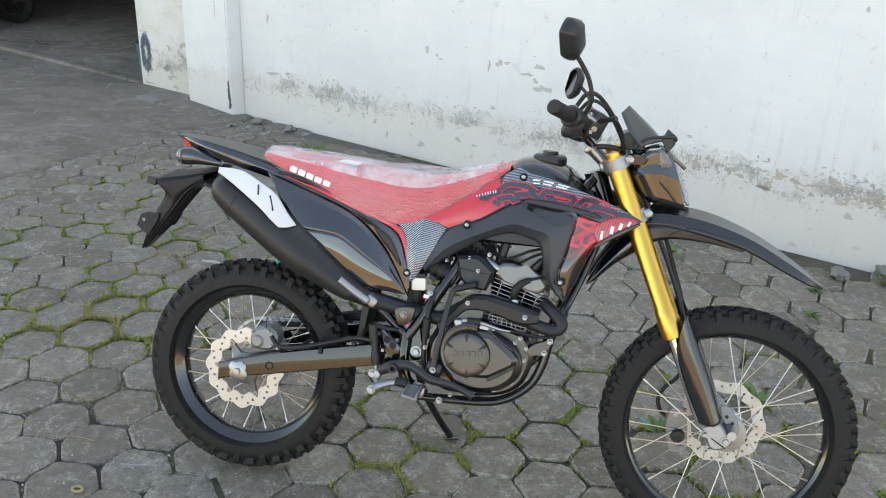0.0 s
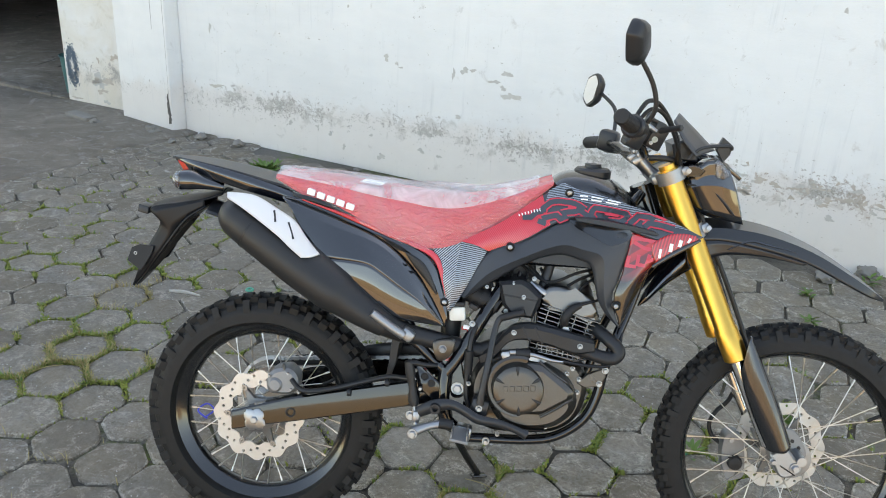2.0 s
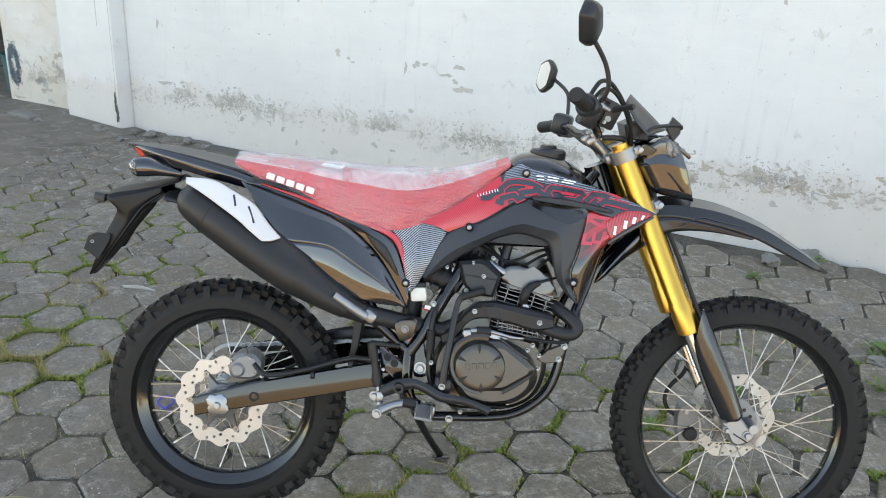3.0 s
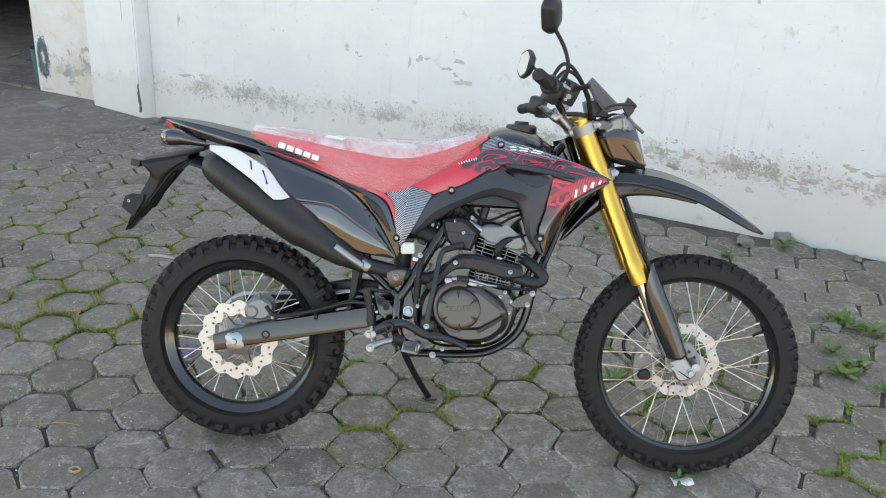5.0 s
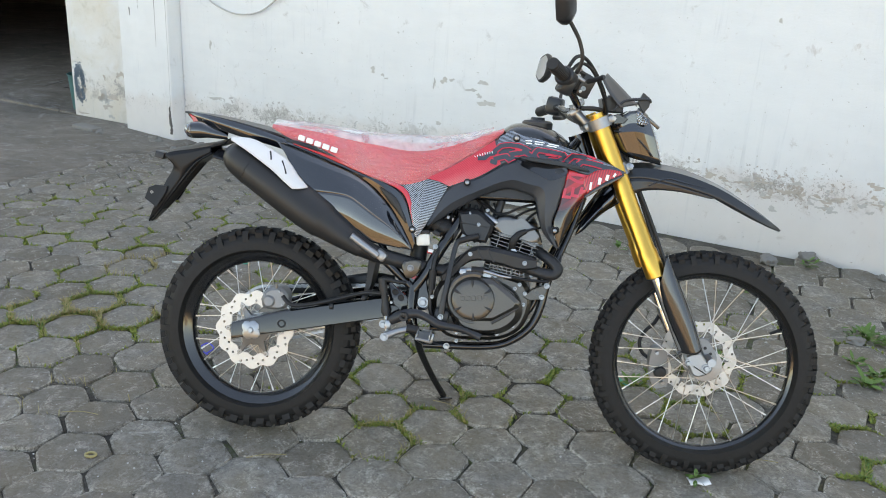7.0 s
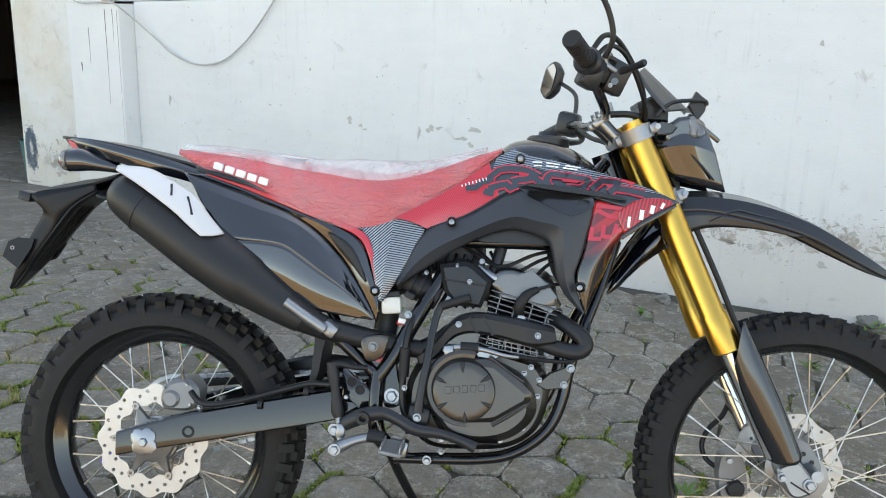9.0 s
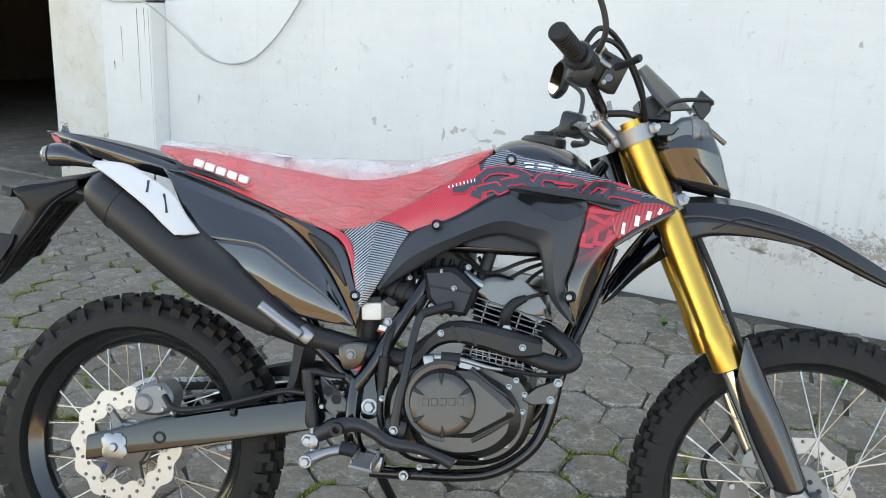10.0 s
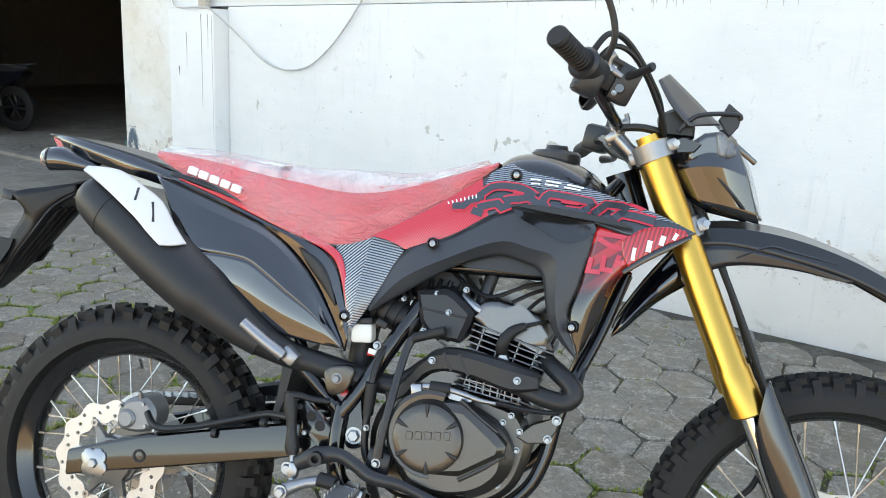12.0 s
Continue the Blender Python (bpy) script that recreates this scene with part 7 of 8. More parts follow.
part("grip", bm, M_GRIP, bar, "ribbed black rubber throttle grip")
part("throttle_housing", tube([G0.lerp(G1, 0.94), G0.lerp(G1, 1.0), G0.lerp(G1, 1.12), G0.lerp(G1, 1.45), G0.lerp(G1, 1.5)], [0.022, 0.027, 0.025, 0.026, 0.02], 18), M_SATIN, bar, "black throttle and switch housing")
part("switch_block", box((0.889, -0.245, 1.114), (0.040, 0.036, 0.044), 0.008, (10, 20, 30)), M_SATIN, bar)
part("start_button", box((0.872, -0.262, 1.106), (0.012, 0.014, 0.012), 0.003, (10, 20, 30)), M_SATIN, bar, "black switch button")
master = part("brake_master", box((0.944, -0.195, 1.120), (0.040, 0.034, 0.062), 0.006, (8, 22, 20)), M_SATIN, bar, "black front brake fluid reservoir")
part("reservoir_lid", box((0.940, -0.195, 1.152), (0.046, 0.040, 0.009), 0.003, (8, 22, 20)), M_SATIN, master)
part("sight_glass", lathe([(0, -0.216), (0.007, -0.216), (0.009, -0.212), (0.009, -0.205), (0, -0.205)], 0.940, 1.112, 18, False), M_SMOKE, master)
part("master_body", tube([(0.929, -0.215, 1.166), (0.921, -0.215, 1.158), (0.920, -0.215, 1.146), (0.930, -0.215, 1.137), (0.942, -0.215, 1.130)], [0.0085, 0.0085, 0.0065, 0.006, 0.005], 12, 18), M_ALU, master, "bare aluminium master cylinder body")
part("bar_clamp_half", box((0.918, -0.205, 1.126), (0.020, 0.026, 0.036), 0.005, (8, 22, 20)), M_GRIP, master)
bolt(master, 0.925, -0.219, 1.139, 0.0045)
bolt(master, 0.932, -0.219, 1.104, 0.0045)
part("brake_lever", tube([(0.940, -0.205, 1.130), (0.958, -0.215, 1.134), (0.975, -0.232, 1.139), (0.986, -0.246, 1.143), (0.989, -0.252, 1.144)], [0.008, 0.007, 0.0065, 0.0075, 0.006], 12, 24, 0.7), M_SATIN, bar, "black front brake lever")
H0, H1 = Vector((0.850, 0.425, 1.045)), Vector((0.888, 0.30, 1.062))
part("grip", tube([H0, H0.lerp(H1, 0.03), H0.lerp(H1, 0.95), H1], [0.014, 0.0175, 0.0165, 0.02], 20), M_GRIP, bar, "black rubber clutch-side grip")
part("switch_block", box((0.894, 0.275, 1.066), (0.055, 0.05, 0.06), 0.012, (0, 10, -20)), M_SATIN, bar, "black switch housing")
part("clutch_lever", tube([(0.905, 0.25, 1.055), (0.930, 0.30, 1.040), (0.930, 0.36, 1.030), (0.905, 0.42, 1.030)], [0.011, 0.009, 0.007, 0.010], 12, 24), M_SATIN, bar, "black clutch lever")
for s in (-1, 1):
    bm = bmesh.new()
    add_tube(bm, [(0.985, s * 0.042, 1.008), (0.962, s * 0.042, 1.026), (0.940, s * 0.042, 1.046)], [0.017, 0.014, 0.016], 18)
    add_box(bm, (0.937, s * 0.042, 1.050), (0.038, 0.030, 0.016), 0.005, (0, -38, 0))
    riser = part("bar_clamp", bm, M_CLAMP, bar, "bare aluminium handlebar clamp")
    part("clamp_cap", box((0.945, s * 0.042, 1.068), (0.038, 0.030, 0.014), 0.005, (0, -38, 0)), M_CLAMP, riser)
    for q in (-1, 1):
        part("bolt", tube([(0.945 + q * 0.013, s * 0.042, 1.068 + q * 0.010), (0.940 + q * 0.013, s * 0.042, 1.080 + q * 0.010)], 0.0042, 6), M_STEEL, riser)
part("bar_tie", tube([(0.950, -0.10, 1.060), (0.985, -0.10, 1.062), (1.020, -0.09, 1.056)], 0.007, 10, 10), M_CABLE, bar)


def mirror(name, centre, facing, up_roll, stem, label):
    """An oblong mirror; facing: the way its glass looks."""
    n = Vector(facing).normalized()
    side = n.cross(Vector((0, 0, 1))).normalized()
    m = Matrix((side, n, side.cross(n) * -1)).transposed().to_4x4()
    if m.determinant() < 0:
        m = Matrix((-side, n, side.cross(n) * -1)).transposed().to_4x4()
    outline = rounded([(-0.052, 0.004), (-0.046, 0.018), (-0.032, 0.034), (-0.020, 0.038), (0.024, 0.036), (0.036, 0.030), (0.050, 0.008), (0.048, -0.006), (0.032, -0.032), (0.020, -0.036), (-0.026, -0.034), (-0.038, -0.026)], 48)
    bm = bmesh.new()
    rings = [[(x * k, y, z * k) for x, z in outline] for y, k in ((0.004, 0.97), (0.0, 1.0), (-0.012, 0.97), (-0.022, 0.82), (-0.028, 0.5))]
    vs = add_grid(bm, rings, True)
    bm.faces.new(vs[-1])
    bm.faces.new(vs[0])
    body = part(name, bm, M_SATIN, bike, label)
    bm = bmesh.new()
    bm.faces.new([bm.verts.new((x * 0.84, 0.006, z * 0.84)) for x, z in outline])
    g = part("glass", bm, M_MIRROR, body, "mirror glass", smooth=0)
    place = Matrix.Translation(centre) @ m @ pose(0, 0, 0, 0, up_roll, 0)
    body.matrix_local = place
    inv = place.inverted()
    s = part("stem", tube([inv @ Vector(p) for p in stem], 0.0055, 10, 16), M_MATT, body, "black mirror stem")
    return body


mirror("mirror", (0.862, -0.300, 1.318), (-0.86, 0.50, 0.10), 62, [(0.874, -0.295, 1.290), (0.912, -0.275, 1.235), (0.926, -0.265, 1.185), (0.915, -0.250, 1.150)], "black oblong rear-view mirror, glass facing away")
mirror("mirror", (0.852, 0.480, 1.200), (-0.89, -0.45, 0.16), 80, [(0.880, 0.46, 1.190), (0.915, 0.38, 1.150), (0.910, 0.300, 1.085)], "black oblong rear-view mirror showing pale sky")

for pts, r in (([(0.893, -0.235, 1.165), (0.915, -0.225, 1.195), (0.945, -0.205, 1.188), (0.985, -0.17, 1.140), (1.012, -0.12, 1.09), (1.015, -0.06, 1.02)], 0.0052),
               ([(0.898, -0.225, 1.150), (0.925, -0.215, 1.178), (0.960, -0.195, 1.165), (0.998, -0.15, 1.11), (1.022, -0.10, 1.05), (1.010, -0.05, 0.98)], 0.0045),
               ([(0.905, 0.24, 1.06), (0.94, 0.18, 1.03), (0.975, 0.10, 1.01), (0.99, 0.05, 0.97)], 0.006)):
    part("cable", tube(pts, r, 8, 36), M_CABLE, bike)
part("cable", tube([(1.055, -0.075, 1.0), (1.13, -0.072, 0.86), (1.20, -0.07, 0.72), (1.27, -0.075, 0.56)], 0.006, 8, 24), M_CABLE, bike)
part("inner_panel", prism([(0.665, 0.795), (0.735, 0.836), (0.765, 0.836), (0.835, 0.800), (0.845, 0.785), (0.70, 0.786)], -0.085, -0.105, 0.004, 0.004), M_SATIN, bike, "charcoal panel behind the shroud")
for k in range(3):
    part("cable", tube([(0.66 + 0.03 * k, -0.05, 0.775 - 0.006 * k), (0.74 + 0.02 * k, -0.075 - 0.008 * k, 0.735 - 0.013 * k * k), (0.82 + 0.01 * k, -0.07, 0.765 - 0.012 * k), (0.93, -0.05, 0.79)], 0.0038, 8, 24), M_CABLE, bike)
for k in range(7):
    part("wire", tube([(0.57 + 0.02 * k, -0.06 - 0.006 * (k % 3), 0.755), (0.585 + 0.016 * k, -0.085, 0.725 - 0.01 * (k % 4)), (0.60 + 0.02 * k, -0.07, 0.69), (0.58 + 0.018 * k, -0.05, 0.64)], 0.004 + 0.001 * (k % 2), 8, 18), M_CABLE, bike)

for x, y, z, q in ((0.560, -0.140, 0.630, 0.008), (0.655, -0.120, 0.735, 0.005), (0.730, -0.100, 0.715, 0.007), (0.556, -0.136, 0.545, 0.007), (0.575, -0.140, 0.408, 0.007), (0.560, -0.150, 0.480, 0.006), (0.500, -0.128, 0.405, 0.006), (0.705, -0.100, 0.745, 0.006), (0.590, -0.100, 0.715, 0.005), (0.848, -0.105, 0.560, 0.006), (0.640, -0.128, 0.345, 0.006)):
    bolt(bike, x, y, z, q)
part("elbow", tube([(0.700, -0.090, 0.735), (0.718, -0.100, 0.722), (0.735, -0.100, 0.712), (0.750, -0.09, 0.715)], [0.006, 0.008, 0.010, 0.007], 10, 14), M_STEEL, bike, "plated cable adjuster")
part("clutch_cable", tube([(0.790, -0.150, 0.560), (0.850, -0.155, 0.556), (0.900, -0.150, 0.560), (0.925, -0.12, 0.590), (0.935, -0.08, 0.66), (0.96, -0.05, 0.76)], 0.0045, 8, 30), M_CABLE, bike, "black clutch cable")
for k in range(4):
    part("wire_clip", lathe([(0.0045, -0.004), (0.0075, -0.004), (0.0075, 0.004), (0.0045, 0.004)], 0, 0, 12), M_LETTER if k == 1 else M_CABLE, bike).matrix_local = pose(0.585 + 0.022 * k, -0.088, 0.712 - 0.006 * k, 0, 40, 80)
part("plug_connector", box((0.560, -0.118, 0.668), (0.022, 0.016, 0.014), 0.003, (0, 25, 0)), M_CABLE, bike)
part("label_tag", box((0.545, -0.112, 0.612), (0.016, 0.003, 0.010), 0.001, (0, 10, 0), 1), M_LETTER, bike)
part("shock_reservoir", tube([(0.500, -0.030, 0.560), (0.505, -0.030, 0.640)], 0.026, 16), M_MATT, bike, "black shock absorber body")


# the machine leans further than drawn: each part is sheared to fit the camera's view
def shear_to_view(p):
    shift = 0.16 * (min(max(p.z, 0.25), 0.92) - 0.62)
    # x and z scaled about a mean camera point to keep the look
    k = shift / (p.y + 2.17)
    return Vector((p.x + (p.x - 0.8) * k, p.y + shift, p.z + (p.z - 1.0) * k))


unsheared = {front, rear, stand} | set(front.children_recursive) | set(rear.children_recursive) | set(stand.children_recursive)
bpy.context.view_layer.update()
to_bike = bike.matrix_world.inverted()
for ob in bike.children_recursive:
    if ob not in unsheared:
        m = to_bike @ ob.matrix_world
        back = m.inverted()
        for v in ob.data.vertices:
            v.co = back @ shear_to_view(m @ v.co)
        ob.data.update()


# ---- wall details ----
def on_wall(name, bm, material, label, category, s=0.0, proud=0.0, kind=""):
    ob = part(name, bm, material)
    ob.matrix_world = WALL @ pose(0, -proud, 0)
    return tagged(ob, label, category, kind=kind)


M_PATCH = grainy("bare_grey_plaster", (0.47, 0.47, 0.455), 0.95, scale=45, vary=0.3, bump=0.6)
M_PATCH_B = grainy("bare_brown_render", (0.46, 0.42, 0.375), 0.95, scale=35, vary=0.35, bump=0.7)
M_STAIN = grainy("dark_rain_stain", (0.09, 0.085, 0.08), 0.9, scale=60, vary=0.4)
M_SPRAY = grainy("blue_black_spray_paint", (0.11, 0.16, 0.21), 0.8, scale=25, vary=0.5)


def ragged(x, z, w, h, seed, y=-0.0012, points=26):
    """A thin ragged patch where the limewash has come away."""
    r = random.Random(seed)
    bm = bmesh.new()
    ph = [r.uniform(0, 6.28) for _ in range(4)]
    ring = []
    for k in range(points):
        a = 2 * math.pi * k / points
        f = 0.62 + 0.2 * math.sin(2 * a + ph[0]) + 0.13 * math.sin(3 * a + ph[1]) + 0.1 * math.sin(5 * a + ph[2]) + r.uniform(-0.13, 0.13)
        ring.append((x + w / 2 * f * math.cos(a), y, z + h / 2 * f * math.sin(a)))
    add_prism(bm, [(p[0], p[2]) for p in ring], y + 0.004, y)
    return bm


r = random.Random(11)
wall = bpy.data.objects["wall_main"]
SPOTS = ((0.655, 0.535, 0.17, 0.06), (0.60, 0.575, 0.06, 0.04), (0.545, 0.605, 0.10, 0.035), (0.345, 0.642, 0.08, 0.06), (0.40, 0.65, 0.06, 0.03), (0.275, 0.615, 0.035, 0.08), (-0.197, 0.646, 0.06, 0.06),
         (-0.12, 0.62, 0.03, 0.04), (-0.09, 0.60, 0.04, 0.02), (0.62, 0.66, 0.09, 0.05), (-0.221, 0.010, 0.10, 0.05), (-0.511, 0.022, 0.04, 0.05), (0.071, 0.105, 0.06, 0.05), (-1.60, 0.262, 0.16, 0.04), (-1.45, 0.23, 0.14, 0.05),
         (-0.95, 0.11, 0.05, 0.04), (-0.62, 0.09, 0.05, 0.04), (0.20, 0.09, 0.05, 0.03), (0.32, 0.36, 0.07, 0.03), (-1.63, 0.66, 0.04, 0.08))
for k, (x, z, w, h) in enumerate(SPOTS):
    part("bare_patch", ragged(x, z, w, h, 100 + k), M_PATCH, wall)
for k in range(70):
    x = r.choice((1.95, 2.3, 2.45, 2.6, 2.75, 3.0, 3.3)) + r.gauss(0, 0.10)
    part("bare_patch", ragged(x, 0.225 + 0.032 * x + r.gauss(0, 0.05), r.uniform(0.02, 0.10), r.uniform(0.015, 0.05), 200 + k), M_PATCH_B if k % 3 else M_PATCH, wall)
for k in range(16):
    x, z = r.uniform(-3.25, -2.65), -0.12 + abs(r.gauss(0, 0.2))
    part("bare_patch", ragged(x, z, r.uniform(0.04, 0.16), r.uniform(0.03, 0.10), 300 + k, 0.1188), M_PATCH_B if k % 3 else M_PATCH, bpy.data.objects["wall_return"])
# crumbs of paint lost along the damp band
bm = bmesh.new()
for k in range(5200):
    x = r.uniform(-1.75, 4.2)
    z = r.gauss(0.235 + 0.032 * x, 0.045 + 0.012 * max(0, x))
    if noise.noise(Vector((x * 5, z * 7, 3))) + noise.noise(Vector((x * 16, z * 16, 8))) * 0.7 < 0.18:
        continue
    if r.random() < 0.10:
        z = r.uniform(0.25, 1.2)
    if z < -0.04:
        continue
    size = min(0.016, 0.0014 + r.expovariate(480))
    st = r.uniform(0.6, 1.7)
    pts = [(x + size * st * r.uniform(0.3, 1.3) * math.cos(a), z + size / st * r.uniform(0.3, 1.3) * math.sin(a)) for a in (0.2, 0.9, 1.7, 2.4, 3.4, 4.1, 4.9, 5.6)]
    add_prism(bm, pts, 0.002, -0.001)
ob = part("lost_paint", bm, M_PATCH, wall, "small chips where paint is lost", smooth=0)
ob["kind"] = "stuff"
pier = bpy.data.objects["wall_pier"]
def pier_y(x):
    return -0.095 * (x + 2.573) / 0.616


for x, z0, z1, w in ((-2.115, 0.60, 1.225, 0.006), (-1.978, 0.12, 1.22, 0.003), (-2.03, 1.0, 1.225, 0.005), (-2.32, 0.86, 1.1, 0.006), (-2.43, 0.80, 0.86, 0.012)):
    y = pier_y(x) - 0.0005
    bm = tube([(x, y, z1), (x + 0.004, y, (z0 + z1) / 2), (x + 0.002, y, z0)], [w * 0.6, w * 0.5, w * 0.2], 6, 12, 0.25)
    part("rain_streak", bm, M_STAIN, pier, "dark rain streak")
for k, (x, z, w, h) in enumerate(((-1.982, 0.03, 0.045, 0.20), (-1.985, 0.12, 0.03, 0.10), (-1.976, -0.03, 0.035, 0.10))):
    ob = part("bare_patch", ragged(x, z, w, h, 340 + k, pier_y(x) - 0.0035), M_STAIN, pier)
# soft sprayed ring: many small dots, thinning outwards
bm = bmesh.new()
for k in range(1500):
    a, f = r.uniform(0, 6.283), r.gauss(0.78, 0.22)
    cx, cz, q = -3.245 + 0.060 * f * math.cos(a), 0.158 + 0.155 * f * math.sin(a), r.uniform(0.0015, 0.006) * (1.2 - 0.4 * abs(f - 0.78))
    if cx < -3.325:
        continue
    add_prism(bm, [(cx + q * math.cos(b), cz + q * math.sin(b)) for b in (0.3, 1.5, 2.8, 4.0, 5.2)], 0.121, 0.1188)
part("spray_mark", bm, M_SPRAY, bpy.data.objects["wall_return"], "blue-black sprayed ring", smooth=0)
on_wall("wall_cable", tube([(-2.65, 0.10, 1.40), (-2.42, -0.05, 1.27), (-2.10, -0.10, 1.268), (-1.95, -0.11, 1.250), (-1.73, -0.03, 1.07), (-1.56, -0.02, 0.955), (-1.36, -0.02, 0.905), (-1.15, -0.02, 0.935), (-0.97, -0.02, 1.05), (-0.82, -0.02, 1.20), (-0.66, -0.02, 1.40)], 0.0055, 8, 60), M_PATCH, "thin grey cable hanging in a loop on the wall", "cable")
on_wall("junction_box", box((-2.10, -0.05, 1.318), (0.075, 0.05, 0.11), 0.006), M_PATCH_B, "small weathered junction box on the pier top", "junction box")
for k in range(26):
    x = r.uniform(0.2, 3.4)
    z = 1.335 + 0.0355 * (x + 0.36)
    part("rust_drip", tube([(x, 0.0, z), (x + 0.002, 0.0, z - r.uniform(0.01, 0.05))], [0.003, 0.001], 6, 0, 0.2), M_PATCH_B, wall)


# ---- garage things ----
def build_scooter():
    top = new("scooter")
    tagged(top, "dark step-through motorbike parked in the unlit garage", "motorbike")
    for x in (-0.6, 0.6):
        w = part("wheel", lathe([(0.17, -0.03), (0.215, -0.045), (0.275, -0.03), (0.285, 0), (0.275, 0.03), (0.215, 0.045), (0.17, 0.03)], x, 0.285, 32), M_RUBBER, top)
        part("rim", lathe([(0.19, -0.025), (0.20, -0.028), (0.205, 0.0), (0.20, 0.028), (0.19, 0.025), (0.185, 0)], x, 0.285, 32), M_MATT, w)
        for k in range(6):
            a = math.pi * k / 3
            part("rim_spoke", tube([(x, 0, 0.285), (x + 0.19 * math.cos(a), 0, 0.285 + 0.19 * math.sin(a))], 0.012, 6), M_SATIN, w)
    part("tail_body", prism(rounded([(-0.82, 0.70), (-0.70, 0.76), (-0.30, 0.70), (0.05, 0.58), (0.02, 0.48), (-0.30, 0.50), (-0.62, 0.58)], 30), 0.11, -0.11, 0.03, 0.03), M_GLOSS, top)
    part("seat", prism(rounded([(-0.78, 0.76), (-0.62, 0.81), (-0.20, 0.79), (0.10, 0.72), (0.05, 0.68), (-0.35, 0.72), (-0.70, 0.74)], 30), 0.12, -0.12, 0.03, 0.03), M_SATIN, top)
    part("engine", prism(rounded([(-0.15, 0.20), (-0.12, 0.42), (0.15, 0.45), (0.28, 0.36), (0.18, 0.20)], 24), 0.12, -0.12, 0.03, 0.03), M_SATIN, top)
    part("leg_shield", prism(rounded([(0.18, 0.40), (0.25, 0.70), (0.38, 0.95), (0.46, 0.93), (0.42, 0.65), (0.30, 0.38)], 24), 0.2, -0.2, 0.04, 0.04), M_GLOSS, top)
    part("front_fork", tube([(0.42, 0, 0.92), (0.60, 0, 0.285)], 0.035, 10), M_SATIN, top)
    part("front_mudguard", prism(rounded([(0.36, 0.50), (0.52, 0.62), (0.78, 0.58), (0.72, 0.53), (0.55, 0.55)], 20), 0.06, -0.06, 0.01, 0.01), M_GLOSS, top)
    part("handlebar", tube([(0.30, -0.33, 1.0), (0.38, -0.15, 1.04), (0.38, 0.15, 1.04), (0.30, 0.33, 1.0)], 0.018, 10, 16), M_SATIN, top)
    part("exhaust", tube([(0.15, -0.13, 0.22), (-0.2, -0.16, 0.25), (-0.75, -0.17, 0.36)], [0.025, 0.045, 0.05], 12, 14), M_SATIN, top)
    for y in (-0.14, 0.14):
        part("shock_absorber", tube([(-0.52, y, 0.32), (-0.45, y, 0.60)], 0.025, 10), M_MATT, top)
    part("side_mark", box((-0.46, -0.118, 0.66), (0.22, 0.006, 0.03), 0.003, (0, 18, 0)), M_LETTER, top, "pale side badge")
    part("grab_rail", tube([(-0.60, -0.1, 0.80), (-0.88, -0.06, 0.83), (-0.88, 0.06, 0.83), (-0.60, 0.1, 0.80)], 0.012, 8, 14), M_SATIN, top)
    top.matrix_world = WALL @ pose(-7.21, 0.73, -0.135, 0, 0, 204) @ Matrix.Scale(0.9, 4)
    return top


build_scooter()
bm = lathe([(0, 0.0), (0.10, 0.0), (0.125, 0.30), (0.135, 0.31), (0.132, 0.315), (0.118, 0.30), (0.095, 0.012), (0, 0.012)], 0, 0, 28, False)
bmesh.ops.transform(bm, matrix=pose(0, 0, 0, 90, 0, 0), verts=bm.verts[:])
ob = part("bucket", bm, M_BUCKET, None)
ob.matrix_world = WALL @ pose(-3.50, 0.36, -0.134)
tagged(ob, "worn teal plastic bucket just inside the garage corner", "bucket")


# ---- stones, litter and weeds ----
def build_stone(x, y, size, seed):
    rr = random.Random(seed)
    bm = bmesh.new()
    bmesh.ops.create_icosphere(bm, subdivisions=3, radius=1.0)
    for v in bm.verts:
        n = noise.noise(v.co * 1.3 + Vector((seed * 3.1, 0, 0))) * 0.6 + noise.noise(v.co * 3.5 + Vector((0, seed, 0))) * 0.3
        v.co *= 1 + n
        v.co = Vector((v.co.x * size, v.co.y * size * rr.uniform(0.78, 0.82), max(v.co.z, -0.55) * size * 0.55))
    ob = part("stone", bm, M_STONE, None, smooth=40)
    ob.matrix_world = pose(x, y, ground_height(x, y) + size * 0.27, 0, 0, rr.uniform(0, 360))
    return tagged(ob, "rough grey lump of rubble by the wall foot", "stone", "rubble by the wall")


for k, (x, y, size) in enumerate(((2.20, 1.97, 0.055), (2.44, 2.08, 0.06), (1.55, 2.28, 0.045), (-1.96, 3.78, 0.055), (-1.72, 3.55, 0.03), (-1.57, 3.70, 0.04), (-1.26, 3.58, 0.045), (2.29, 0.955, 0.035), (0.32, 2.85, 0.03), (-0.35, 3.2, 0.025), (2.75, 1.85, 0.025), (-2.45, 3.9, 0.04))):
    build_stone(x, y, size, k + 1)
ob = part("slab_piece", box((0, 0, 0), (0.26, 0.10, 0.03), 0.008, (2, 0, 0)), M_STONE)
ob.matrix_world = pose(-2.62, 4.02, ground_height(0, 4.0) + 0.018, 0, 0, -28)
tagged(ob, "broken flat brown slab lying at the wall corner", "slab")


def blade(bm, base, lean, length, width, rr):
    side = Vector((-lean.y, lean.x, 0)).normalized() * width / 2
    tip = base + Vector((lean.x * length, lean.y * length, length * 0.8))
    mid = base + Vector((lean.x * length * 0.35, lean.y * length * 0.35, length * 0.55))
    a, b, c, d, e = (bm.verts.new(p) for p in (base - side, base + side, mid + side * 1.0, mid - side * 1.0, tip))
    bm.faces.new((a, b, c, d))
    bm.faces.new((d, c, e))


